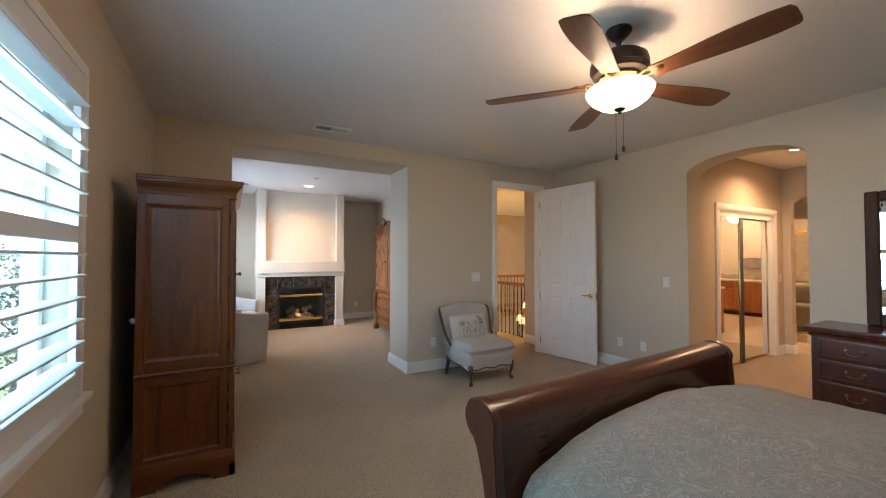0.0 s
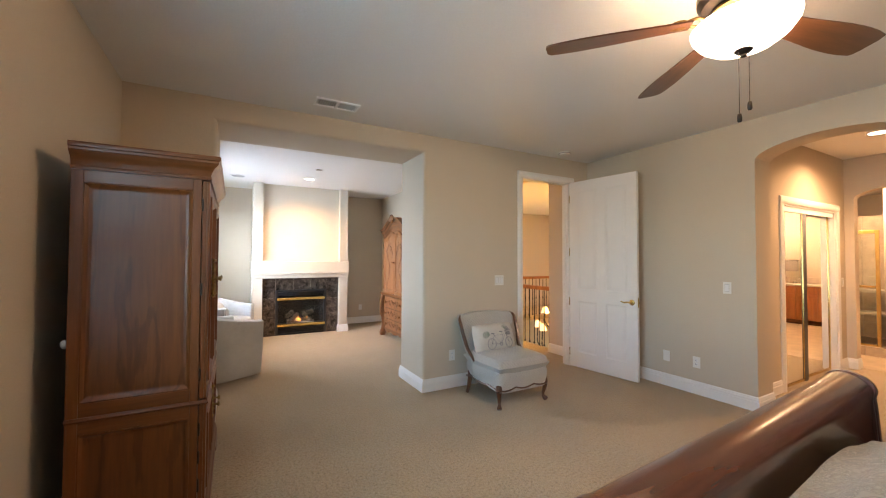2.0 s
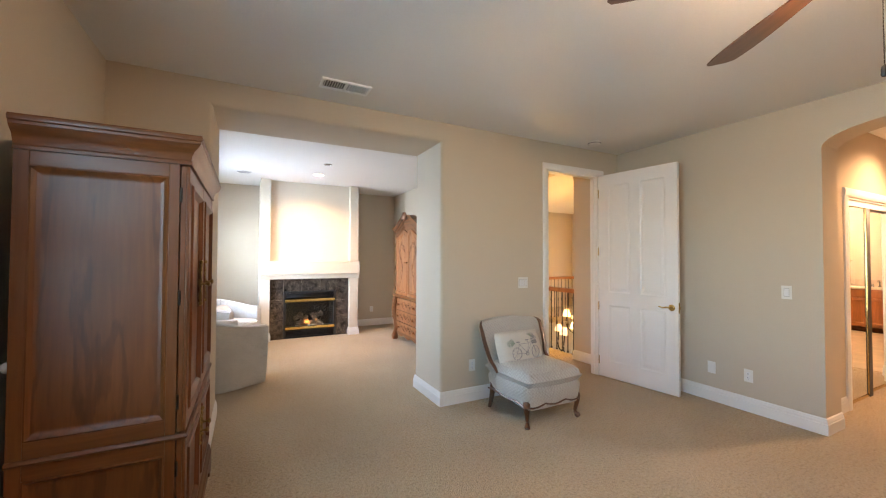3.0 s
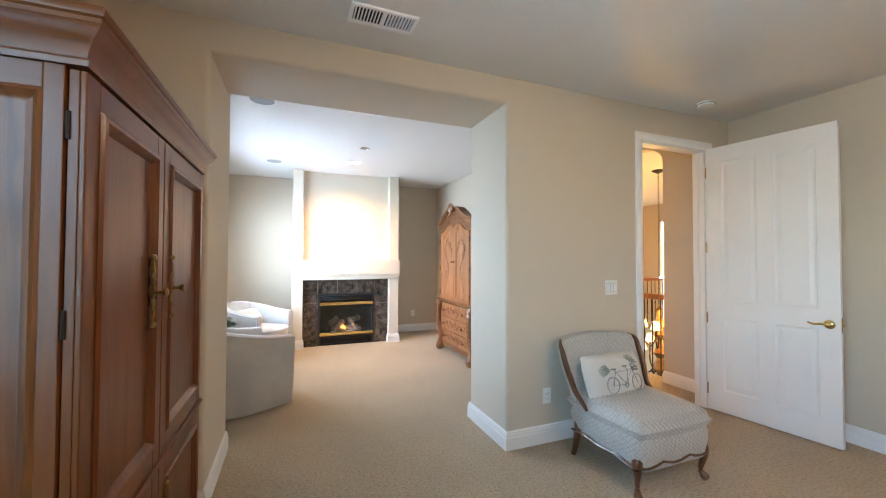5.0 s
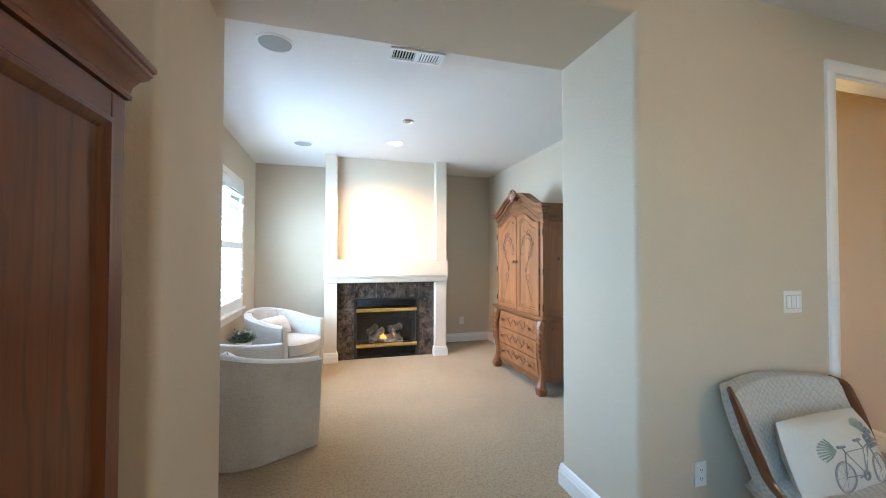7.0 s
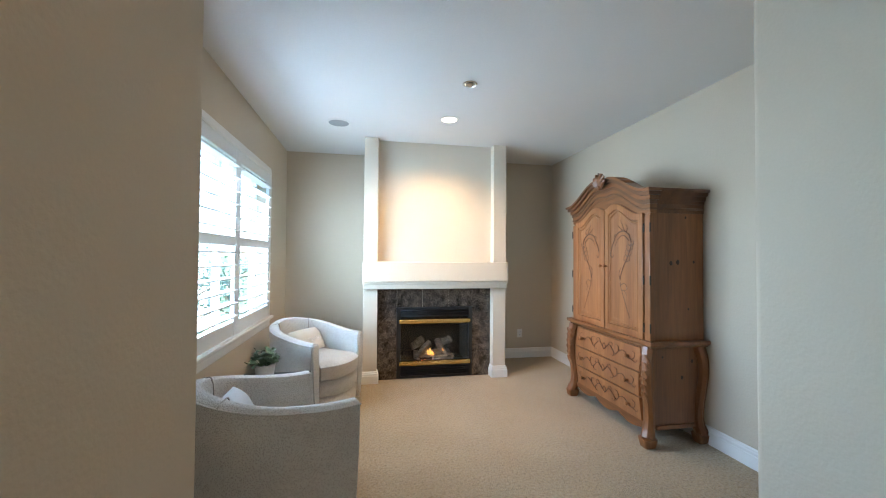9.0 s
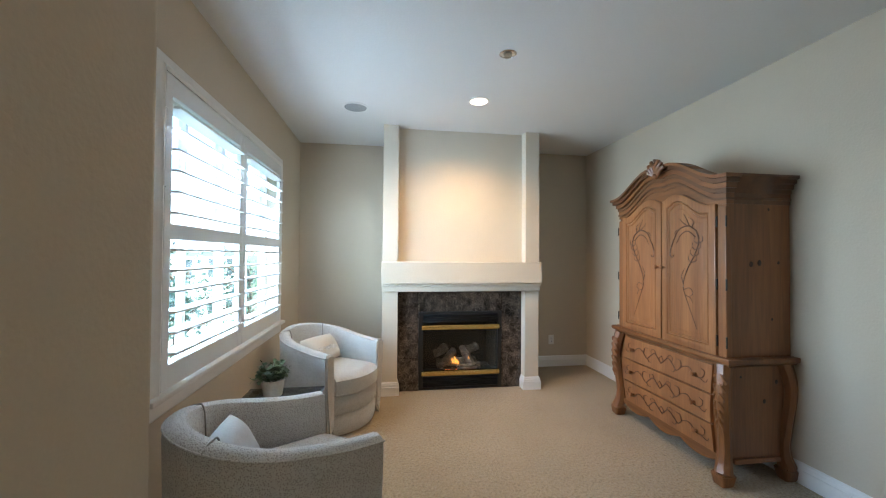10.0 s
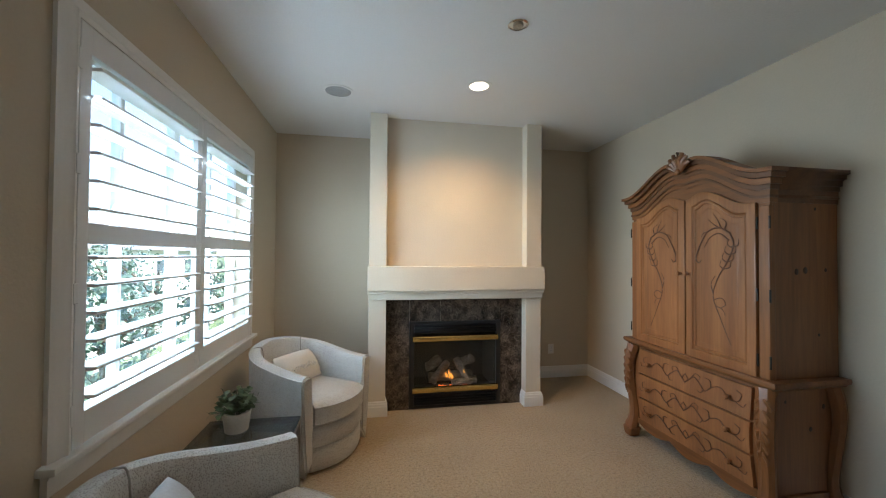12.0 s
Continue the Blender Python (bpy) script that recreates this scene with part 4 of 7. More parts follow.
def pine_armoire():
    """Front faces -x. Local: x depth (front negative), y width, origin on the floor under the carcass."""
    ob = thing("pine_armoire", "carved honey pine armoire with arched top and three drawers", "armoire", pose(2.93, 6.868, 0))
    xf, xb, hwid = -0.205, 0.258, 0.55     # upper carcass
    rise = lambda s: 0.178 * (1 - smooth(0.16, 0.92, abs(s))) - 0.012 * math.exp(-(s / 0.1) ** 2)
    bm = bm_new()
    box(bm, (xf + 0.02, -hwid, 0.76), (xb, hwid, 1.86), 0.004)
    part("upper_body", bm, M_PINE, ob, "knotty pine carcass")
    # frieze behind the cornice, arched
    n = 28
    S = [-1 + 2 * k / n for k in range(n + 1)]
    bm = bm_new()
    extrude(bm, [(-hwid, 1.70), (hwid, 1.70)] + [(s * hwid, 1.86 + rise(s)) for s in S[::-1]], "x", xf + 0.004, xf + 0.06)
    for v in bm.verts:
        v.co.y *= 0.994
    part("frieze", bm, M_PINE_Y, ob)
    # cornice: four stepped layers that follow the arch, and straight returns
    for layer, (out, lo, hi, w) in enumerate(((0.004, -0.125, -0.098, 0.004), (0.012, -0.098, -0.085, 0.010), (0.007, -0.085, -0.055, 0.006), (0.014, -0.055, -0.028, 0.013), (0.026, -0.028, 0.006, 0.026), (0.046, 0.006, 0.034, 0.046), (0.062, 0.034, 0.056, 0.062))):
        bm = bm_new()
        outer = [(s * (hwid + w), 1.875 + rise(s) + hi) for s in S]
        inner = [(s * (hwid + w), 1.875 + rise(s) + lo) for s in S]
        for k in range(n):
            extrude(bm, [inner[k], inner[k + 1], outer[k + 1], outer[k]], "x", xf - out, xf + 0.05)
        bmesh.ops.remove_doubles(bm, verts=bm.verts, dist=0.0004)
        # every other step is darker, glaze and painted groove shade in one
        part("cornice_step", bm, M_GLAZE_SHADE if layer % 2 else M_PINE_Y, ob)
    for s in (-1, 1):
        prof = [(0, -0.125), (0.004, -0.125), (0.004, -0.1), (0.011, -0.096), (0.011, -0.087), (0.006, -0.083), (0.006, -0.056), (0.012, -0.053), (0.012, -0.03), (0.026, -0.026), (0.026, 0.002), (0.046, 0.010), (0.046, 0.032), (0.062, 0.036), (0.062, 0.056), (0, 0.056)]
        bm = bm_new()
        path = [(xb, s * hwid, 1.875), (xf + 0.05, s * hwid, 1.875)]
        mould(bm, prof, path if s > 0 else path[::-1])
        part("cornice_return", bm, M_GLAZE_SHADE, ob, "umber-glazed pine cornice with groove shade in its colour")
    # shell at the crown
    bm = bm_new()
    zc = 1.875 + 0.19 + 0.02
    for k in range(7):
        a = radians(-66 + 22 * k)
        tube(bm, [(xf - 0.06, 0.012 * math.sin(a), zc - 0.06), (xf - 0.080, 0.068 * math.sin(a), zc - 0.045 + 0.07 * math.cos(a)), (xf - 0.072, 0.105 * math.sin(a), zc - 0.05 + 0.125 * math.cos(a))], [0.008, 0.018, 0.013], 7)
    bmesh.ops.create_uvsphere(bm, u_segments=10, v_segments=6, radius=0.022, matrix=Matrix.Translation((xf - 0.068, 0, zc - 0.055)))
    part("shell", bm, M_PINE, ob, "carved pine shell")
    # doors with arched tops
    fx = xf + 0.004
    for s in (-1, 1):
        a, b = sorted((s * 0.006, s * 0.485))
        crest = lambda q: 0.115 * (1 - smooth(-0.45, 0.85, q)) - 0.035 * (1 - smooth(-1.0, -0.55, q))
        top = crest if s > 0 else (lambda q: crest(-q))
        bm = bm_new()
        panel(bm, put_nx(fx), a, 0.785, b, 1.755, [(0, 0), (0.0, 0.022), (0.006, 0.025), (0.05, 0.025), (0.058, 0.014)], top, 14)
        d = part("door", bm, M_PINE_LIGHT, ob, "pine door with carved vine")
        bm = bm_new()
        panel(bm, put_nx(fx + 0.0), a + 0.058, 0.843, b - 0.058, 1.697, [(0, 0.0145), (0.006, 0.021), (0.016, 0.021), (0.024, 0.010), (0.036, 0.010), (0.055, 0.017), (0.06, 0.017)], top, 14)
        part("panel", bm, M_PINE_LIGHT, d, "raised pine panel")
        # vine carving
        put = lambda u, v, w: (fx - 0.0165 - w, s * (0.006 + 0.479 * u), 0.785 + 0.97 * v)
        bm = bm_new()
        vine(bm, put, [(0.68, 0.14), (0.53, 0.30), (0.43, 0.43), (0.50, 0.55), (0.64, 0.66), (0.72, 0.76), (0.67, 0.835)], 0.003, 0.009)
        vine(bm, put, [(0.67, 0.835), (0.52, 0.872), (0.35, 0.85), (0.25, 0.78), (0.18, 0.71), (0.165, 0.665), (0.21, 0.645), (0.25, 0.665)], 0.009, 0.0035)
        vine(bm, put, [(0.66, 0.79), (0.52, 0.835), (0.38, 0.81), (0.30, 0.75)], 0.007, 0.003)
        for spray in ([(0.52, 0.87), (0.43, 0.90), (0.36, 0.93)], [(0.55, 0.87), (0.50, 0.92), (0.44, 0.965)], [(0.60, 0.86), (0.62, 0.905), (0.53, 0.935)], [(0.35, 0.85), (0.29, 0.845), (0.25, 0.82)]):
            vine(bm, put, spray, 0.007, 0.002, 4)
        for q in range(4):
            u0, v0 = 0.58 + 0.035 * q, 0.61 + 0.045 * q
            vine(bm, put, [(u0, v0), (u0 + 0.09, v0 + 0.012), (u0 + 0.10, v0 + 0.05)], 0.007, 0.002, 3)
            vine(bm, put, [(u0, v0), (u0 - 0.05, v0 + 0.02), (u0 - 0.035, v0 + 0.055)], 0.0055, 0.002, 3)
        vine(bm, put, [(0.43, 0.45), (0.40, 0.51), (0.46, 0.565)], 0.006, 0.002, 4)
        vine(bm, put, [(0.44, 0.41), (0.55, 0.425), (0.61, 0.39), (0.55, 0.365)], 0.005, 0.003, 4)
        vine(bm, put, [(0.47, 0.37), (0.56, 0.355), (0.60, 0.32)], 0.005, 0.002, 4)
        part("vine_carving", bm, M_CARVED, d, "dark carved scrolling vine")
        bm = bm_new()
        lathe(bm, [(0.001, 0), (0.008, 0), (0.007, 0.01), (0.014, 0.02), (0.016, 0.028), (0.012, 0.036), (0.001, 0.039)], 14, pose(fx - 0.024, s * 0.032, 1.335, 0, -90, 0))
        part("knob", bm, M_PINE_LIGHT, d, "turned pine knob")
        # canted post beside the door, with hinges
        bm = bm_new()
        box(bm, (fx - 0.012, min(s * 0.492, s * 0.553), 0.785), (fx + 0.03, max(s * 0.492, s * 0.553), 1.735), 0.006)
        part("post", bm, M_PINE, ob)
        for z in (0.88, 1.24, 1.64):
            for yy in (s * 0.488, s * 0.557):
                bm = bm_new()
                lathe(bm, [(0.001, -0.035), (0.005, -0.035), (0.005, 0.035), (0.001, 0.035)], 8, pose(fx - 0.014, yy, z))
                part("hinge", bm, M_BRONZE, ob, "dark metal hinge")
    # ledge between the two halves
    prof = [(0, 0), (0.0, 0), (0.02, 0.0), (0.03, 0.012), (0.045, 0.02), (0.05, 0.035), (0.046, 0.05), (0, 0.05)]
    bm = bm_new()
    mould(bm, prof[1:], [(xb, -hwid - 0.01, 0.735), (xf, -hwid - 0.01, 0.735), (xf, hwid + 0.01, 0.735), (xb, hwid + 0.01, 0.735)][::-1])
    box(bm, (xf, -hwid - 0.01, 0.735), (xb, hwid + 0.01, 0.784))
    part("ledge", bm, M_PINE_Y, ob)
    # lower body, bulging at the top of the front
    bulge = lambda z: -0.028 * math.sin(math.pi * smooth(0.05, 0.75, z)) - 0.012 * smooth(0.3, 0.65, z)
    Z = [0.13 + 0.605 * k / 14 for k in range(15)]
    bm = bm_new()
    outline = [(xf + 0.02 + bulge(z), z) for z in Z] + [(xb, 0.735), (xb, 0.13)]
    extrude(bm, outline, "y", -hwid + 0.01, hwid - 0.01)
    part("lower_body", bm, M_PINE, ob, "bombe pine chest")
    for i, (z0, z1) in enumerate(((0.535, 0.715), (0.345, 0.523), (0.155, 0.333))):
        zs = [z0 + (z1 - z0) * k / 5 for k in range(6)]
        bm = bm_new()
        sec = [(xf - 0.002 + bulge(z), z) for z in zs] + [(xf + 0.03, z1), (xf + 0.03, z0)]
        extrude(bm, sec, "y", -0.455, 0.455)
        bmesh.ops.bevel(bm, geom=[e for e in bm.edges if e.calc_length() > 0.5], offset=0.003, segments=1, affect="EDGES")
        d = part("drawer", bm, M_PINE_LIGHT, ob, "curved pine drawer with carved vine")
        zc = (z0 + z1) / 2
        zz = lambda v: zc + v
        put = lambda u, v, w: (xf - 0.004 + bulge(zc + v) - w, u, zc + v)
        bm = bm_new()
        for s in (-1, 1):
            P = lambda L: [(s * u, v) for u, v in L]
            vine(bm, put, P([(0.02, -0.01), (0.07, 0.03), (0.12, 0.0), (0.16, -0.03), (0.21, 0.01), (0.27, 0.025), (0.33, -0.02), (0.385, -0.01), (0.40, 0.03), (0.37, 0.045)]), 0.005, 0.0035, 5)
            vine(bm, put, P([(0.05, 0.02), (0.08, 0.055), (0.115, 0.045), (0.11, 0.02)]), 0.004, 0.002, 4)
            vine(bm, put, P([(0.15, -0.025), (0.13, -0.05), (0.10, -0.045)]), 0.005, 0.002, 4)
            vine(bm, put, P([(0.2, 0.005), (0.19, 0.045), (0.15, 0.05)]), 0.006, 0.002, 4)
            vine(bm, put, P([(0.36, -0.018), (0.41, -0.035), (0.43, -0.01)]), 0.004, 0.002, 4)
            vine(bm, put, P([(0.0, -0.025), (0.022, 0.0), (0.0, 0.032)]), 0.006, 0.003, 4)
        part("vine_carving", bm, M_CARVED, d, "dark carved scrolling vine")
        for s in (-1, 1):
            bm = bm_new()
            lathe(bm, [(0.001, 0), (0.009, 0), (0.008, 0.012), (0.016, 0.022), (0.018, 0.03), (0.012, 0.039), (0.001, 0.041)], 14, pose(xf - 0.006 + bulge(zc), s * 0.33, zc, 0, -90, 0))
            part("knob", bm, M_PINE_LIGHT, d, "turned pine knob")
    # scrolled corner posts, carved with leaves, ending in feet
    for s in (-1, 1):
        for front in (1, 0):
            x = xf - 0.005 if front else xb - 0.04
            sg = -1 if front else 1
            P = [(x + sg * 0.0, s * 0.53, 0.735), (x + sg * 0.022, s * 0.545, 0.64), (x + sg * 0.03, s * 0.55, 0.54), (x + sg * 0.012, s * 0.54, 0.36), (x - sg * 0.002, s * 0.53, 0.22), (x + sg * 0.005, s * 0.532, 0.13), (x + sg * 0.02, s * 0.545, 0.07)]
            L = spline(P, 5)
            bm = bm_new()
            tube(bm, L, [0.05 - 0.012 * math.sin(math.pi * k / (len(L) - 1)) for k in range(len(L))], 8, 1.0, (1, 0, 0))
            part("corner_post", bm, M_PINE, ob, "S-curved pine corner post")
            bm = bm_new()
            x2 = x + sg * 0.016
            extrude(bm, [(u + x2, v + s * 0.54) for u, v in rounded(0.11, 0.10, 0.02, 3)], "z", 0.0, 0.075)
            for v in bm.verts:
                if v.co.z < 0.01:
                    v.co.x = x2 + (v.co.x - x2) * 0.8
                    v.co.y = s * 0.54 + (v.co.y - s * 0.54) * 0.8
            bmesh.ops.bevel(bm, geom=[e for e in bm.edges if abs(e.verts[0].co.z - e.verts[1].co.z) < 1e-4], offset=0.008, segments=2, affect="EDGES")
            part("foot", bm, M_PINE, ob, "carved pine block foot")
            if front:
                bm = bm_new()
                for k in range(6):
                    z = 0.69 - 0.056 * k
                    xk = x - 0.036 - 0.016 * math.sin(math.pi * min(1, (0.75 - z) / 0.42))
                    w = 0.034 - 0.003 * k
                    for q in (-1, 1):
                        L = spline([(xk - 0.008, s * 0.546 + q * 0.006, z), (xk - 0.010, s * 0.546 + q * w * 0.7, z - 0.012), (xk + 0.004, s * 0.546 + q * w, z - 0.045), (xk + 0.006, s * 0.546 + q * w * 0.75, z - 0.075)], 3)
                        tube(bm, L, [0.004 + 0.008 * math.sin(math.pi * j / (len(L) - 1)) for j in range(len(L))], 6)
                tube(bm, spline([(x - 0.035, s * 0.545, 0.69), (x - 0.055, s * 0.55, 0.55), (x - 0.042, s * 0.545, 0.40), (x - 0.035, s * 0.538, 0.32)], 5), [0.012] * 8 + [0.008] * 4 + [0.005] * 4, 7)
                part("leaf_carving", bm, M_PINE, ob, "carved acanthus leaf")
    # scalloped apron
    n = 24
    bm = bm_new()
    low = []
    for k in range(n + 1):
        s = -1 + 2 * k / n
        low.append((s * 0.49, 0.135 - 0.045 * abs(math.cos(1.5 * math.pi * s)) * (1 - 0.25 * abs(s)) - 0.012))
    extrude(bm, low + [(0.49, 0.16), (-0.49, 0.16)], "x", xf - 0.002 + bulge(0.15), xf + 0.024)
    part("apron", bm, M_PINE_Y, ob, "scalloped pine apron")
    for s in (-1, 1):
        bm = bm_new()
        box(bm, (-0.16, min(s * 0.535, s * 0.558), 0.125), (0.17, max(s * 0.535, s * 0.558), 0.155), 0.003)
        part("side_rail", bm, M_PINE, ob)
    # knots on the visible side
    for x, z, r in ((-0.03, 1.37, 0.011), (0.03, 1.378, 0.012), (0.12, 1.02, 0.006), (0.17, 1.38, 0.007), (0.07, 0.5, 0.009), (0.1, 1.72, 0.006), (-0.1, 0.66, 0.006), (0.16, 0.62, 0.009)):
        for sd in (-1,):
            bm = bm_new()
            y = -hwid if z > 0.76 else -hwid + 0.01
            lathe(bm, [(0.0005, 0), (r * 1.3, 0), (r * 1.15, 0.0012), (0.0005, 0.0016)], 10, pose(x, y, z, 90, 0, 0) @ Matrix.Diagonal((1, 1.25, 1, 1)))
            part("knot", bm, M_KNOT, ob, "dark pine knot")
    return ob


pine_armoire()

# ---- soft furniture ----
def cushion(bm, w, d, h, m=None, n=12, p=4.0, edge=0.35, wrinkle=0.0, seed=0.0):
    """A stuffed cushion, w by d and h thick at its middle, lying level."""
    m = m or Matrix()
    grid = {}
    for side in (1, -1):
        for i in range(n + 1):
            for j in range(n + 1):
                u, v = -1 + 2 * i / n, -1 + 2 * j / n
                border = i in (0, n) or j in (0, n)
                key = (i, j, 0) if border else (i, j, side)
                if key in grid:
                    continue
                f = (max(0, 1 - abs(u) ** p) * max(0, 1 - abs(v) ** p)) ** edge
                x, y = w / 2 * u * (1 - 0.04 * v * v), d / 2 * v * (1 - 0.04 * u * u)
                z = side * h / 2 * f
                if wrinkle:
                    z += wrinkle * noise.noise(Vector((x * 9 + seed, y * 9, side * 3.0))) * f
                grid[key] = bm.verts.new(m @ Vector((x, y, z)))
    for side in (1, -1):
        for i in range(n):
            for j in range(n):
                q = [grid.get((a, b, side)) or grid[(a, b, 0)] for a, b in ((i, j), (i + 1, j), (i + 1, j + 1), (i, j + 1))]
                bm.faces.new(q if side > 0 else q[::-1])
    return bm


def loft(bm, rings, closed=True, caps=True):
    R = [[bm.verts.new(p) for p in r] for r in rings]
    m = len(R[0])
    for p, q in zip(R, R[1:]):
        for k in range(m if closed else m - 1):
            bm.faces.new((p[k], p[(k + 1) % m], q[(k + 1) % m], q[k]))
    if caps:
        bm.faces.new(R[0]), bm.faces.new(R[-1])
    bmesh.ops.recalc_face_normals(bm, faces=bm.faces)
    return bm


M_TUB = spotted("spotted_upholstery", (0.60, 0.585, 0.56), (0.56, 0.54, 0.51), 150, 0.27)
M_TUB_PIPE = material("grey_piping", (0.3, 0.28, 0.26), 0.8, bump=0.1)


def quilted(name, colour, size):
    """Cream fabric quilted in small puffed diamonds."""
    m = material(name, colour, 0.85, vary=0.05, fine=320, fine_vary=0.14, bump=0.0, sheen=0.2)
    N, L = m.node_tree.nodes, m.node_tree.links
    tc = [n for n in N if n.type == "TEX_COORD"][0]
    mp = N.new("ShaderNodeMapping")
    mp.inputs["Rotation"].default_value, mp.inputs["Scale"].default_value = (radians(35), radians(35), radians(45)), (1 / size,) * 3
    v = N.new("ShaderNodeTexVoronoi")
    v.inputs["Scale"].default_value, v.inputs["Randomness"].default_value = 1.0, 0.28
    L.new(tc.outputs["Object"], mp.inputs["Vector"]), L.new(mp.outputs[0], v.inputs["Vector"])
    # crease shade put into the colour: darker away from each puff's middle
    r = N.new("ShaderNodeValToRGB")
    r.color_ramp.elements[0].position, r.color_ramp.elements[1].position = 0.35, 0.75
    r.color_ramp.elements[0].color, r.color_ramp.elements[1].color = (1, 1, 1, 1), (0.82, 0.80, 0.77, 1)
    L.new(v.outputs["Distance"], r.inputs["Fac"])
    b = N["Principled BSDF"]
    old = b.inputs["Base Color"].links[0].from_socket
    mx = N.new("ShaderNodeMix")
    mx.data_type, mx.blend_type = "RGBA", "MULTIPLY"
    mx.inputs["Factor"].default_value = 1.0
    L.new(old, mx.inputs["A"]), L.new(r.outputs[0], mx.inputs["B"])
    L.new(mx.outputs["Result"], b.inputs["Base Color"])
    bp = N.new("ShaderNodeBump")
    bp.invert = True
    bp.inputs["Strength"].default_value, bp.inputs["Distance"].default_value = 0.8, 0.008
    L.new(v.outputs["Distance"], bp.inputs["Height"]), L.new(bp.outputs[0], b.inputs["Normal"])
    return m


M_MATELASSE = quilted("quilted_cream_fabric", (0.575, 0.54, 0.485), 0.019)
M_LINEN = material("natural_linen", (0.68, 0.63, 0.55), 0.9, vary=0.06, fine=300, fine_vary=0.1, bump=0.25, bump_scale=320)
M_SATIN = material("pale_grey_satin", (0.56, 0.58, 0.61), 0.45, vary=0.06, scale=6, fine=120, bump=0.12, bump_scale=18)
M_PRINT = material("grey_print", (0.30, 0.295, 0.30), 0.9, vary=0.2, bump=0.0)
M_PRINT_GREEN = material("sage_print", (0.34, 0.38, 0.30), 0.9, vary=0.2, bump=0.0)
M_SCRIPT = material("white_script_print", (0.85, 0.83, 0.8), 0.9, bump=0.0)


def slipper_chair():
    ob = thing("slipper_chair", "cream quilted slipper chair with carved walnut legs by the wall", "chair", pose(2.755, 3.87, 0, 0, 0, 0))
    hw = 0.33
    # seat box with a scalloped lower edge
    n = 16
    bm = bm_new()
    rings = []
    for k, (zt, grow) in enumerate(((0.0, 0.0), (0.035, 0.012), (0.09, 0.016), (0.13, 0.0))):
        ring = []
        for i, (u, v) in enumerate(rounded(2 * hw - 0.05 + 2 * grow, 0.60 + 2 * grow, 0.07, 6)):
            sc = 0.0
            if k == 0:
                sc = -0.022 * abs(math.cos(u / hw * math.pi * 1.5)) if abs(v) > 0.2 else -0.015 * abs(math.cos(v / 0.3 * math.pi))
                if abs(u) > 0.2 and v < -0.2:
                    sc -= 0.04
            ring.append((u * (1 - 0.06 * (v > 0)), v, 0.215 + zt + sc))
        rings.append(ring)
    loft(bm, rings)
    part("seat_base", bm, M_MATELASSE, ob, "quilted cream seat base")
    bm = bm_new()
    cushion(bm, 0.65, 0.66, 0.165, pose(0, -0.005, 0.388), 20, 7.0, 0.40, 0.006, 2.0)
    part("seat_cushion", bm, M_MATELASSE, ob, "plump quilted seat cushion")
    # back: a raked shell whose sides wrap forward
    wide = lambda t: hw - 0.022 + 0.05 * smooth(0.1, 0.8, t)
    deep = lambda t: 0.255 + 0.165 * t ** 1.2
    wrap = lambda t: 0.07 + 0.03 * (1 - t) ** 2
    thick = lambda t: 0.075 - 0.03 * t
    bm = bm_new()
    rings = []
    for k in range(13):
        t = min(1.0, k / 10)
        lip = max(0, k - 9) / 3
        w, th = wide(t) - 0.035 * lip ** 2, thick(t) * (1 - 0.55 * lip ** 2)
        z = 0.23 + 0.575 * t + 0.02 * lip
        ring = []
        for u, v in rounded(2 * w, 2 * th, th * 0.9, 6):
            q = u / w
            ring.append((u, deep(t) + v - wrap(t) * q * q, z + smooth(0.5, 1.0, t) * (0.028 * (1 - q * q) - 0.035 * abs(q) ** 6)))
        rings.append(ring)
    # close the wide faces with more columns so that they bend
    loft(bm, rings)
    bmesh.ops.subdivide_edges(bm, edges=[e for e in bm.edges if abs(e.verts[0].co.x - e.verts[1].co.x) > 0.3], cuts=9)
    for v in bm.verts:
        t = max(0.0, min(1.0, (v.co.z - 0.23) / 0.575))
        q = abs(v.co.x) / wide(t)
        if q < 0.78:
            edge_q = 0.80
            v.co.y += wrap(t) * (edge_q ** 2 - q * q)
            v.co.z += smooth(0.5, 1.0, t) * 0.028 * (edge_q ** 2 - q * q)
    part("backrest", bm, M_MATELASSE, ob, "raked quilted backrest with wrapped sides")
    # walnut show-wood along the back's front edges
    for s in (-1, 1):
        P = [(s * (wide(t) + 0.004), deep(t) - wrap(t) - thick(t) * 0.75, 0.23 + 0.575 * t - 0.02 * smooth(0.8, 1.0, t)) for t in (0.97, 0.85, 0.7, 0.55, 0.42)]
        P.insert(0, (s * (wide(1) - 0.03), deep(1) - wrap(1) + 0.005, 0.795))
        P += [(s * 0.328, 0.125, 0.415), (s * 0.326, 0.085, 0.375)]
        P = spline(P, 5)
        bm = bm_new()
        tube(bm, P, [0.012 + 0.011 * math.sin(math.pi * k / (len(P) - 1)) for k in range(len(P))], 8, 0.75, (1, 0, 0))
        part("show_wood", bm, M_WALNUT, ob, "curved walnut rail")
        # cabriole front leg
        bm = bm_new()
        P = spline([(s * 0.272, -0.262, 0.225), (s * 0.285, -0.274, 0.185), (s * 0.283, -0.272, 0.12), (s * 0.272, -0.262, 0.05), (s * 0.292, -0.288, 0.008)], 6)
        tube(bm, P, [0.030, 0.032, 0.034, 0.034, 0.033, 0.032, 0.031, 0.029, 0.028, 0.026, 0.024, 0.022, 0.02, 0.018, 0.017, 0.016, 0.0155, 0.015, 0.015, 0.016, 0.018, 0.021, 0.024, 0.025, 0.022][:len(P)], 10)
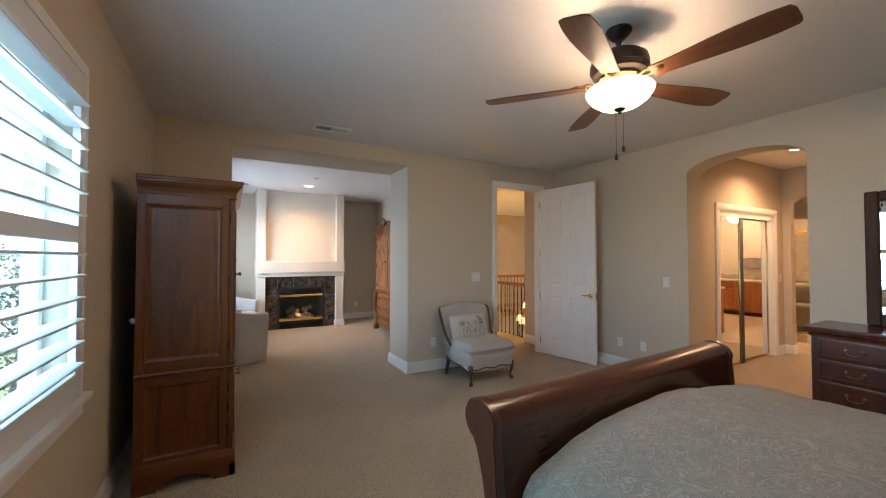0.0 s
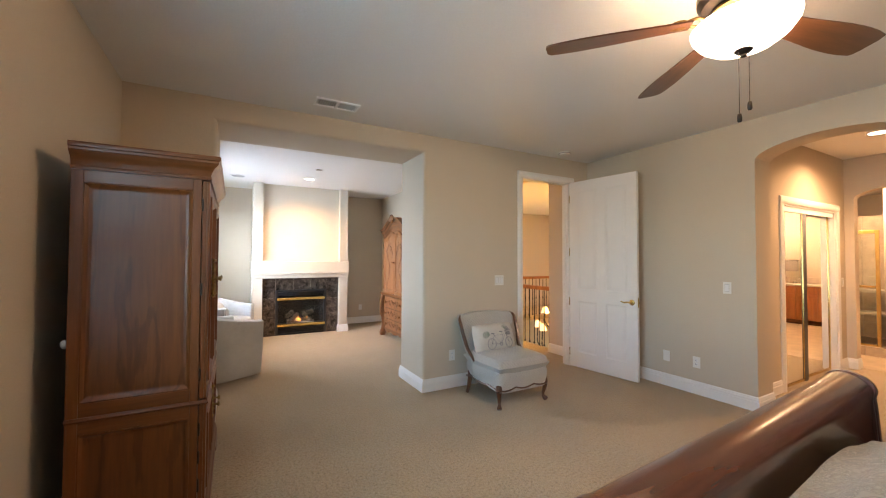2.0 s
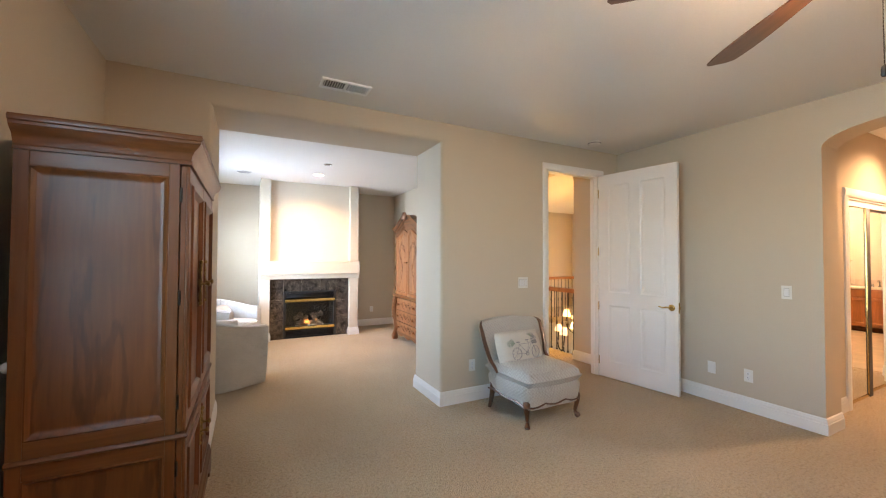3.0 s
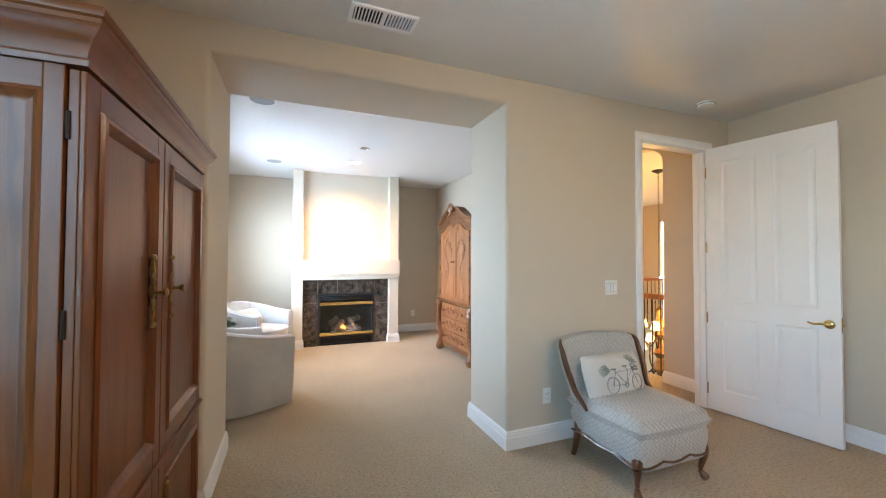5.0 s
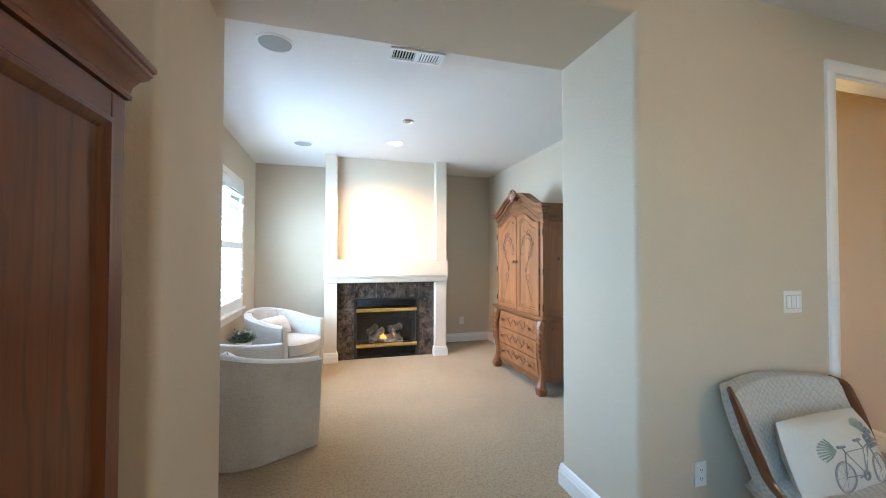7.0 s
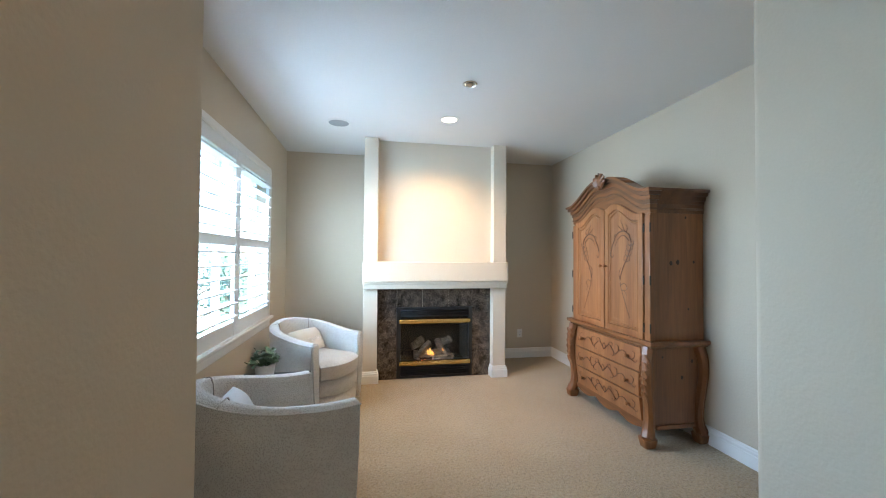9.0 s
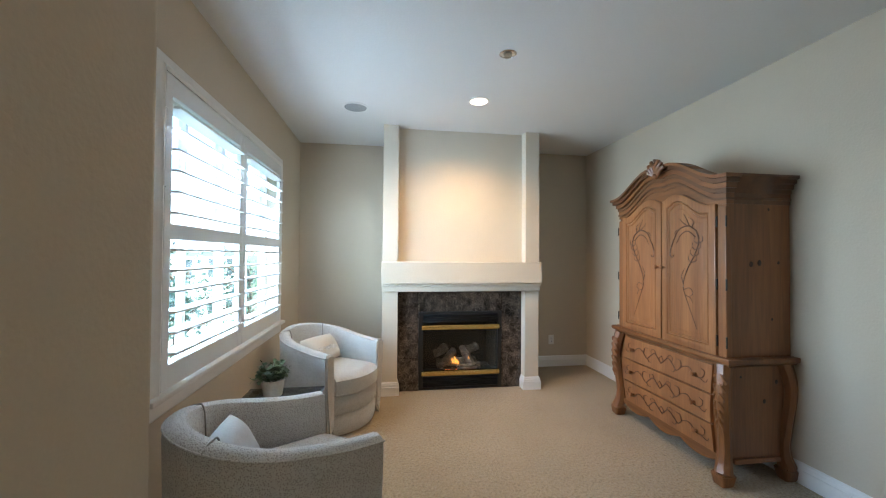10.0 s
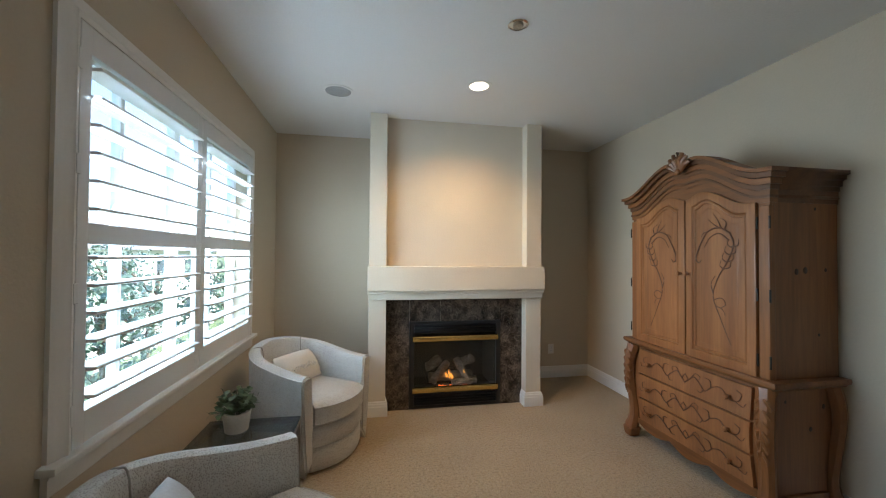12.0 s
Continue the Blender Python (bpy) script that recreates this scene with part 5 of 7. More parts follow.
        part("leg", bm, M_WALNUT, ob, "walnut cabriole leg")
        bm = bm_new()
        P = spline([(s * 0.27, 0.235, 0.24), (s * 0.275, 0.24, 0.15), (s * 0.285, 0.25, 0.06), (s * 0.292, 0.262, 0.004)], 5)
        tube(bm, P, [0.028 - 0.012 * k / (len(P) - 1) for k in range(len(P))], 8)
        part("leg", bm, M_WALNUT, ob, "raked walnut back leg")
    # carved rail under the seat
    bm = bm_new()
    tube(bm, [(u, -0.305, 0.196 - 0.022 * abs(math.cos(u / hw * math.pi * 1.5))) for u in [-0.28 + 0.56 * k / 20 for k in range(21)]], 0.008, 6)
    for s in (-1, 1):
        tube(bm, [(s * 0.312, v, 0.2 - 0.012 * abs(math.cos(v / 0.3 * math.pi))) for v in [-0.27 + 0.52 * k / 14 for k in range(15)]], 0.008, 6)
    part("seat_rail", bm, M_WALNUT, ob, "scalloped walnut rail")
    return ob


slipper_chair()

# pillow with a tandem bicycle print, leaning on the slipper chair's back
PT = pose(2.755, 3.87, 0) @ pose(-0.03, 0.15, 0.56, 70, 0, 2)
pil = thing("throw_pillow", "cream linen lumbar pillow printed with a tandem bicycle", "pillow", PT)
bm = bm_new()
cushion(bm, 0.535, 0.32, 0.16, None, 18, 2.6, 0.5, 0.012, 5.0)
part("cover", bm, M_LINEN, pil)


def on_pillow(u, v, w=0.535, d=0.32, h=0.16):
    u, v = u * w / 0.47, v * d / 0.27
    a, b = 2 * u / w, 2 * v / d
    f = (max(0, 1 - abs(a) ** 2.6) * max(0, 1 - abs(b) ** 2.6)) ** 0.5
    return (u, v, h / 2 * f + 0.006)


def stroke(bm, pts, r):
    tube(bm, [on_pillow(u, v) for u, v in pts], r, 5)


ring_pts = lambda cx, cy, r, n=20: [(cx + r * math.cos(2 * math.pi * k / n), cy + r * math.sin(2 * math.pi * k / n)) for k in range(n + 1)]
bm = bm_new()
for cx in (-0.085, 0.115):
    stroke(bm, ring_pts(cx, -0.05, 0.046), 0.0022)
    stroke(bm, ring_pts(cx, -0.05, 0.041), 0.001)
    for k in range(8):
        a = math.pi * k / 4
        stroke(bm, [(cx, -0.05), (cx + 0.04 * math.cos(a), -0.05 + 0.04 * math.sin(a))], 0.0006)
for L in ([(-0.085, -0.05), (-0.05, 0.02), (0.02, -0.055), (-0.085, -0.05)], [(-0.05, 0.02), (0.05, 0.02), (0.02, -0.055)], [(0.05, 0.02), (0.09, 0.03), (0.115, -0.05)], [(0.09, 0.03), (0.02, -0.055)], [(-0.05, 0.02), (-0.055, 0.035)], [(0.05, 0.02), (0.04, 0.045)], [(0.09, 0.03), (0.085, 0.05), (0.11, 0.055)], [(0.02, -0.055), (-0.02, -0.06)]):
    stroke(bm, L, 0.0022)
stroke(bm, [(-0.075, 0.038), (-0.04, 0.036)], 0.005), stroke(bm, [(0.022, 0.047), (0.056, 0.047)], 0.005)
stroke(bm, ring_pts(0.02, -0.058, 0.014, 12), 0.004)
stroke(bm, [(0.10, 0.02), (0.145, 0.02)], 0.008), stroke(bm, [(0.10, 0.035), (0.145, 0.035)], 0.008)
for k in range(14):
    a = k * 2.4
    stroke(bm, ring_pts(0.12 + 0.035 * math.cos(a) * (k / 14), 0.065 + 0.03 * math.sin(a) * (k / 14), 0.006, 6), 0.002)
part("bicycle_print", bm, M_PRINT, pil, "grey printed tandem bicycle")
bm = bm_new()
for k in range(9):
    a = radians(110 + 14 * k)
    stroke(bm, [(-0.09, 0.03), (-0.09 + 0.035 * math.cos(a), 0.03 + 0.025 * math.sin(a)), (-0.09 + 0.075 * math.cos(a), 0.03 + 0.04 * math.sin(a))], 0.0028)
part("leaf_print", bm, M_PRINT_GREEN, pil, "sage green printed leaves")
bm = bm_new()
for k in range(6):
    a = radians(40 + 20 * k)
    stroke(bm, [(0.10, 0.07), (0.10 + 0.05 * math.cos(a), 0.07 + 0.04 * math.sin(a))], 0.0025)
part("flower_print", bm, M_PRINT_GREEN, pil, "sage green printed flower stems")


# ---- tub chairs ----
def tub_chair(m, label):
    """A barrel swivel chair; local front is +x."""
    ob = thing("tub_chair", label, "armchair", m, "pair of tub chairs")
    R, arm, th = 0.345, 0.38, 0.08

    def ground(t, r):
        """Plan line from one arm end (t=0) round the back to the other (t=1), at distance r from the axis."""
        La, Lc = arm, math.pi * R
        s = t * (2 * La + Lc)
        if s < La:
            return (arm - s, r, (arm - s) / arm)
        if s < La + Lc:
            a = math.pi / 2 + (s - La) / R
            return (r * math.cos(a), r * math.sin(a), 0.0)
        return (s - La - Lc, -r, (s - La - Lc) / arm)
    n = 40
    rings = []
    for k in range(n + 1):
        t = k / n
        top = 0.662 + 0.125 * smooth(0.0, 1.0, 1 - abs(2 * t - 1) * 1.02)
        f = lambda r, z: (ground(t, r)[0], ground(t, r)[1], z)
        ring = [f(R - 0.035, 0.014), f(R - 0.015, 0.2), f(R, 0.40), f(R + 0.008, top - 0.06), f(R + 0.004, top - 0.02), f(R - 0.012, top - 0.004), f(R - th / 2, top), f(R - th + 0.012, top - 0.008), f(R - th, top - 0.03), f(R - th - 0.012, 0.42), f(R - th - 0.012, 0.10)]
        rings.append(ring)
    bm = bm_new()
    loft(bm, rings)
    bmesh.ops.bevel(bm, geom=[e for e in bm.edges if len(e.link_faces) == 2 and e.calc_face_angle(0) > 1.2 and e.verts[0].co.x > arm - 0.01 and e.verts[1].co.x > arm - 0.01], offset=0.012, segments=3, affect="EDGES")
    part("shell", bm, M_TUB, ob, "curved barrel back with sloping arms")
    # piping along the top's inner and outer edges and the back seams
    for r, dz in ((R + 0.006, -0.022),):
        bm = bm_new()
        pts = [(ground(k / 60, r)[0], ground(k / 60, r)[1], 0.662 + 0.125 * smooth(0.0, 1.0, 1 - abs(2 * k / 60 - 1) * 1.02) + dz) for k in range(61)]
        tube(bm, pts, 0.004, 6)
        part("piping", bm, M_TUB, ob)
    for t in (0.36, 0.64):
        bm = bm_new()
        top = 0.662 + 0.125 * smooth(0.0, 1.0, 1 - abs(2 * t - 1) * 1.02)
        P = [(*ground(t, R + 0.004)[:2], top - 0.02), (*ground(t, R - th / 2)[:2], top + 0.001), (*ground(t, R - th)[:2], top - 0.03), (*ground(t, R - th - 0.012)[:2], 0.44)]
        tube(bm, spline(P, 5), 0.0035, 6)
        part("seam", bm, M_TUB_PIPE, ob, "dark welt seam")
    # seat: a front that bows out, in two padded bands, and a loose cushion
    w = R - th - 0.012
    front = lambda y, d: arm + d + 0.09 * (1 - (y / w) ** 2)
    for z0, z1, d in ((0.02, 0.175, -0.02), (0.18, 0.315, -0.01)):
        bm = bm_new()
        rr = []
        for k in range(13):
            y = -w + 2 * w * k / 12
            x = front(y, d)
            zc = (z0 + z1) / 2
            rr.append([(x - 0.25, y, z0), (x - 0.012, y, z0), (x, y, z0 + 0.02), (x + 0.006, y, zc), (x, y, z1 - 0.02), (x - 0.014, y, z1), (x - 0.25, y, z1)])
        loft(bm, rr)
        part("seat_band", bm, M_TUB, ob, "padded curved seat front")
    bm = bm_new()
    rings = []
    for z, g in ((0.32, -0.02), (0.335, 0.0), (0.40, 0.008), (0.44, 0.0), (0.462, -0.03), (0.472, -0.09)):
        ring = []
        for k in range(17):
            y = (w + g * 0.3 - 0.004) * (-1 + 2 * k / 16)
            ring.append((front(y, 0.0) + g, y, z))
        for k in range(13):
            a = math.pi / 2 + math.pi * k / 12
            ring.append(((w + g - 0.004) * math.cos(a) - 0.0, (w + g * 0.3 - 0.004) * math.sin(a), z))
        rings.append(ring)
    loft(bm, rings)
    part("seat_cushion", bm, M_TUB, ob, "boxed seat cushion")
    bm = bm_new()
    for z in (0.336, 0.442):
        tube(bm, [(front(y, 0.003), y, z) for y in [w * (-1 + 2 * k / 20) * 0.98 for k in range(21)]], 0.004, 6)
    part("cushion_piping", bm, M_TUB, ob)
    bm = bm_new()
    lathe(bm, [(0.001, 0.0), (0.27, 0.0), (0.27, 0.02), (0.001, 0.022)], 28, pose(0.05, 0, 0))
    part("swivel_base", bm, M_DARK, ob, "dark recessed swivel base")
    return ob


T1, T2 = pose(0.115, 5.94, 0, 0, 0, 31), pose(0.085, 7.645, 0, 0, 0, -36)
tub_chair(T1, "light grey spotted barrel chair with a satin pillow")
tub_chair(T2, "light grey spotted barrel chair beside the fireplace")
p1 = thing("throw_pillow", "pale grey satin pillow propped in a tub chair", "pillow", T1 @ pose(-0.11, 0.03, 0.575, 58, 0, 62))
bm = bm_new()
cushion(bm, 0.36, 0.27, 0.13, None, 20, 2.6, 0.5, 0.022, 8.0)
part("cover", bm, M_SATIN, p1)
p2 = thing("throw_pillow", "cream linen pillow with white script in a tub chair", "pillow", T2 @ pose(-0.06, 0.03, 0.585, 54, 0, 92))
bm = bm_new()
cushion(bm, 0.38, 0.24, 0.13, None, 14, 2.8, 0.5, 0.006, 11.0)
part("cover", bm, M_LINEN, p2)
bm = bm_new()
P = [(-0.15 + 0.30 * k / 40, -0.035 + 0.022 * math.sin(k * 1.35) + (0.03 if k in (12, 13, 27, 28) else 0)) for k in range(41)]
tube(bm, [on_pillow(u, v, 0.38, 0.24, 0.13) for u, v in P], 0.003, 5)
part("script", bm, M_SCRIPT, p2, "white flowing script too small to read")

# ---- side table and plant ----
tb = thing("side_table", "small glass-topped metal side table between two chairs", "table", pose(-0.06, 6.80, 0))
for x in (-0.24, 0.24):
    for y in (-0.24, 0.24):
        bm = bm_new()
        box(bm, (x - 0.011, y - 0.011, 0), (x + 0.011, y + 0.011, 0.46), 0.002)
        part("leg", bm, M_PEWTER, tb, "square grey metal leg")
for a, b in (((-0.229, -0.251, 0.438), (0.229, -0.229, 0.462)), ((-0.229, 0.229, 0.438), (0.229, 0.251, 0.462)), ((-0.251, -0.229, 0.438), (-0.229, 0.229, 0.462)), ((0.229, -0.229, 0.438), (0.251, 0.229, 0.462)), ((-0.229, -0.249, 0.10), (0.229, -0.231, 0.118)), ((-0.229, 0.231, 0.10), (0.229, 0.249, 0.118))):
    bm = bm_new()
    box(bm, a, b, 0.002)
    part("rail", bm, M_PEWTER, tb)
bm = bm_new()
box(bm, (-0.25, -0.25, 0.463), (0.25, 0.25, 0.473), 0.002)
part("tabletop", bm, glass_material("smoky_glass_top", (0.55, 0.6, 0.62), 0.02, 0.2), tb, "smoky glass top")

pl = thing("potted_plant", "small leafy green plant in a white ceramic pot", "plant", pose(-0.12, 6.90, 0.474) @ Matrix.Scale(1.13, 4))
bm = bm_new()
lathe(bm, [(0.001, 0.0), (0.048, 0.0), (0.052, 0.004), (0.063, 0.085), (0.065, 0.096), (0.059, 0.096), (0.056, 0.083), (0.001, 0.081)], 28)
part("pot", bm, material("white_ceramic", (0.7, 0.68, 0.64), 0.4, vary=0.05, bump=0.05), pl)
M_LEAF = material("plant_leaf", (0.10, 0.15, 0.075), 0.5, vary=0.45, scale=16, bump=0.1)
rng = random.Random(9)
bm = bm_new()
bm2 = bm_new()
for i in range(46):
    a, e = rng.uniform(0, 2 * math.pi), rng.uniform(0.15, 1.45)
    r = rng.uniform(0.07, 0.135)
    tip = Vector((r * math.cos(a) * math.cos(e), r * math.sin(a) * math.cos(e), 0.092 + r * math.sin(e) * 0.9))
    base = Vector((0.02 * math.cos(a), 0.02 * math.sin(a), 0.082))
    tube(bm2, [base, base.lerp(tip, 0.5) + Vector((0, 0, 0.01)), tip], [0.0018, 0.0014, 0.001], 5)
    for k in range(6):
        f = rng.uniform(0.45, 1.02)
        c = base.lerp(tip, f)
        d = Vector((rng.uniform(-1, 1), rng.uniform(-1, 1), rng.uniform(-0.2, 0.9))).normalized()
        up = Vector((rng.uniform(-0.5, 0.5), rng.uniform(-0.5, 0.5), 1))
        s = d.cross(up).normalized()
        L, W = rng.uniform(0.026, 0.044), rng.uniform(0.010, 0.016)
        drop = Vector((0, 0, -0.006))
        v = [bm.verts.new(p) for p in (c, c + d * L * 0.4 + s * W, c + d * L * 0.8 + s * W * 0.7 + drop, c + d * L + drop * 1.5, c + d * L * 0.8 - s * W * 0.7 + drop, c + d * L * 0.4 - s * W, c + d * L * 0.5 + Vector((0, 0, -0.003)))]
        for q in range(6):
            bm.faces.new((v[6], v[q], v[(q + 1) % 6]))
tagged(part("foliage", bm, M_LEAF, pl, "dense small green leaves"), kind="stuff")
part("stem", bm2, M_LEAF, pl)

# ---- bed ----
M_DUVET = material("paisley_duvet", (0.45, 0.43, 0.36), 0.75, vary=0.2, scale=5, fine=200, fine_vary=0.08, bump=0.15, bump_scale=160, sheen=0.3)


def paisley(m):
    N, L = m.node_tree.nodes, m.node_tree.links
    tc = [n for n in N if n.type == "TEX_COORD"][0]
    b = N["Principled BSDF"]
    old = b.inputs["Base Color"].links[0].from_socket
    wv = N.new("ShaderNodeTexNoise")
    wv.inputs["Scale"].default_value, wv.inputs["Detail"].default_value, wv.inputs["Distortion"].default_value = 11.0, 3.0, 3.0
    L.new(tc.outputs["Object"], wv.inputs["Vector"])
    r = N.new("ShaderNodeValToRGB")
    r.color_ramp.interpolation = "EASE"
    el = r.color_ramp.elements
    el[0].position, el[0].color = 0.36, (0.42, 0.405, 0.34, 1)
    el[1].position, el[1].color = 0.66, (0.62, 0.58, 0.47, 1)
    for p, c in ((0.44, (0.40, 0.375, 0.29, 1)), (0.48, (0.66, 0.62, 0.52, 1)), (0.52, (0.40, 0.34, 0.25, 1)), (0.57, (0.5, 0.46, 0.36, 1))):
        e = el.new(p)
        e.color = c
    L.new(wv.outputs["Fac"], r.inputs["Fac"])
    mx = N.new("ShaderNodeMix")
    mx.data_type = "RGBA"
    mx.inputs["Factor"].default_value = 0.75
    L.new(old, mx.inputs["A"]), L.new(r.outputs[0], mx.inputs["B"])
    L.new(mx.outputs["Result"], b.inputs["Base Color"])


paisley(M_DUVET)
BED = pose(2.018, 1.386, 0, 0, 0, 3.1)
bed = thing("sleigh_bed", "dark polished mahogany sleigh bed with a rolled footboard", "bed", BED)
# footboard: an S that ends in a roll; local y outward is +
roll = [(0.078 * math.cos(radians(a)) * (1.3 if a > 90 else 1), 0.772 + 0.078 * math.sin(radians(a))) for a in range(-75, 196, 15)]
sweep = roll + [(-0.098, 0.70), (-0.1, 0.62), (-0.116, 0.48), (-0.125, 0.34), (-0.12, 0.18), (-0.075, 0.18), (-0.078, 0.34), (-0.07, 0.48), (-0.045, 0.60), (-0.018, 0.67)]
bm = bm_new()
extrude(bm, sweep, "x", -0.965, 0.965)
part("footboard", bm, M_MAHOG, bed, "rolled mahogany footboard")
for s in (-1, 1):
    big = [(0.083 * math.cos(radians(a)) * (1.35 if a > 90 else 1), 0.772 + 0.083 * math.sin(radians(a))) for a in range(-70, 201, 15)] + [(-0.112, 0.68), (-0.12, 0.56), (-0.135, 0.42), (-0.14, 0.25), (-0.13, 0.1), (-0.12, 0.0), (-0.05, 0.0), (-0.06, 0.1), (-0.07, 0.25), (-0.06, 0.42), (-0.03, 0.56), (0.005, 0.66)]
    bm = bm_new()
    a, b = sorted((s * 0.965, s * 1.008))
    extrude(bm, big, "x", a, b)
    bmesh.ops.bevel(bm, geom=[e for e in bm.edges if abs(e.verts[0].co.x - e.verts[1].co.x) < 1e-5], offset=0.006, segments=2, affect="EDGES")
    part("scroll_post", bm, M_MAHOG_Z, bed, "scrolled mahogany end post")
    bm = bm_new()
    box(bm, (min(s * 0.97, s * 1.01), -2.25, 0.18), (max(s * 0.97, s * 1.01), -0.12, 0.42), 0.008)
    part("side_rail", bm, M_MAHOG, bed)
bm = bm_new()
box(bm, (-1.0, -2.33, 0.1), (1.0, -2.27, 1.15), 0.01)
extrude(bm, [(-2.36 + 0.09 * math.cos(radians(a)), 1.2 + 0.09 * math.sin(radians(a))) for a in range(0, 360, 20)], "x", -1.04, 1.04)
part("headboard", bm, M_MAHOG, bed, "rolled mahogany headboard")
bm = bm_new()
box(bm, (-0.92, -2.26, 0.22), (0.92, -0.16, 0.46), 0.05)
part("mattress", bm, M_LINEN, bed)
dv = thing("duvet", "sage and tan paisley duvet spread over the bed", "bedding", BED)
bm = bm_new()
nx, ny = 56, 56
G = {}
for i in range(nx + 1):
    for j in range(ny + 1):
        u, v = -1 + 2 * i / nx, j / ny
        x = 1.03 * u
        y = -0.135 - 2.02 * v
        z = 0.775 + 0.018 * noise.noise(Vector((x * 3, y * 3, 0))) + 0.008 * noise.noise(Vector((x * 9, y * 9, 3)))
        z -= 0.30 * smooth(0.80, 1.0, abs(u)) ** 1.4 + 0.07 * (1 - smooth(0.0, 0.10, v)) + 0.20 * u * u
        z += 0.012 * abs(math.sin(2.5 * x + 1.2 * y))
        G[i, j] = bm.verts.new((x * (1 - 0.015 * (abs(u) > 0.93)), y, z))
for i in range(nx):
    for j in range(ny):
        bm.faces.new((G[i, j], G[i + 1, j], G[i + 1, j + 1], G[i, j + 1]))
bmesh.ops.solidify(bm, geom=bm.faces[:], thickness=0.03)
part("cover", bm, M_DUVET, dv)
for x in (-0.5, 0.5):
    pw = thing("bed_pillow", "cream bed pillow at the headboard", "pillow", BED @ pose(x, -2.08, 0.82, 62, 0, 0), "bed pillows")
    bm = bm_new()
    cushion(bm, 0.72, 0.46, 0.2, None, 12, 3.0, 0.5, 0.01, x)
    part("cover", bm, M_LINEN, pw)

# ---- dresser and mirror ----
dr = thing("dresser", "dark mahogany dresser with brass bail pulls against the wall", "dresser", pose(4.31, 0.425, 0))
bm = bm_new()
box(bm, (-0.235, -0.84, 0.10), (0.235, 0.84, 0.825), 0.004)
part("body", bm, M_MAHOG_Z, dr)
bm = bm_new()
mould(bm, [(0, 0), (0.008, 0), (0.012, 0.02), (0.03, 0.03), (0.032, 0.05), (0.042, 0.055), (0.042, 0.072), (0, 0.072)], [(0.235, 0.84, 0.815), (-0.235, 0.84, 0.815), (-0.235, -0.84, 0.815), (0.235, -0.84, 0.815)])
box(bm, (-0.235, -0.84, 0.82), (0.235, 0.84, 0.886))
part("top", bm, M_MAHOG, dr, "moulded dresser top")
bm = bm_new()
mould(bm, [(0, 0), (0.02, 0), (0.02, 0.08), (0.006, 0.1), (0, 0.1)], [(0.235, 0.84, 0.0), (-0.235, 0.84, 0.0), (-0.235, -0.84, 0.0), (0.235, -0.84, 0.0)])
box(bm, (-0.23, -0.83, 0.0), (0.23, 0.83, 0.1))
part("base", bm, M_MAHOG, dr)
for r, (z0, z1) in enumerate(((0.66, 0.80), (0.50, 0.645), (0.32, 0.485), (0.125, 0.305))):
    for c in (0, 1):
        y0, y1 = (-0.80, -0.01) if c == 0 else (0.01, 0.80)
        bm = bm_new()
        panel(bm, put_nx(-0.236), y0, z0, y1, z1, [(0, 0), (0, 0.014), (0.006, 0.018), (0.02, 0.018), (0.024, 0.014), (0.03, 0.014)])
        d = part("drawer", bm, M_MAHOG_Z, dr, "mahogany drawer front")
        for yk in (y0 + 0.2, y1 - 0.2):
            zc = (z0 + z1) / 2
            bm = bm_new()
            for q in (-1, 1):
                lathe(bm, [(0.001, 0), (0.014, 0), (0.012, 0.004), (0.005, 0.008), (0.005, 0.02), (0.001, 0.022)], 12, pose(-0.25, yk + q * 0.045, zc + 0.01, 0, -90, 0))
            tube(bm, spline([(-0.268, yk - 0.045, zc + 0.01), (-0.275, yk - 0.035, zc - 0.012), (-0.277, yk, zc - 0.02), (-0.275, yk + 0.035, zc - 0.012), (-0.268, yk + 0.045, zc + 0.01)], 5), 0.0035, 7)
            part("bail_pull", bm, M_ANTIQUE, d, "curved antique brass bail pull")
mr = thing("dresser_mirror", "tall mirror in a dark mahogany frame on the dresser", "mirror", pose(4.53, 0.395, 0.888))
for a, b in (((-0.03, -0.67, 0.0), (0.02, -0.59, 1.04)), ((-0.03, 0.59, 0.0), (0.02, 0.67, 1.04)), ((-0.029, -0.59, 0.0), (0.02, 0.59, 0.08)), ((-0.029, -0.59, 0.96), (0.02, 0.59, 1.04))):
    bm = bm_new()
    box(bm, a, b, 0.012)
    part("frame", bm, M_FRAME, mr)
bm = bm_new()
box(bm, (-0.012, -0.59, 0.08), (0.0, 0.59, 0.96))
part("mirror_glass", bm, M_MIRROR, mr, "clear mirror glass")

# cloth caught behind the armoire
cl = thing("hanging_cloth", "crumpled pale cloth hanging behind the armoire", "cloth", pose(-0.385, 2.985, 1.03))
bm = bm_new()
bmesh.ops.create_icosphere(bm, subdivisions=3, radius=0.022)
for v in bm.verts:
    v.co *= 1 + 0.45 * noise.noise(v.co * 30)
    v.co.z *= 0.9
bmesh.ops.transform(bm, matrix=pose(0.03, 0.0, 0.0), verts=bm.verts)
part("fold", bm, M_SATIN, cl)

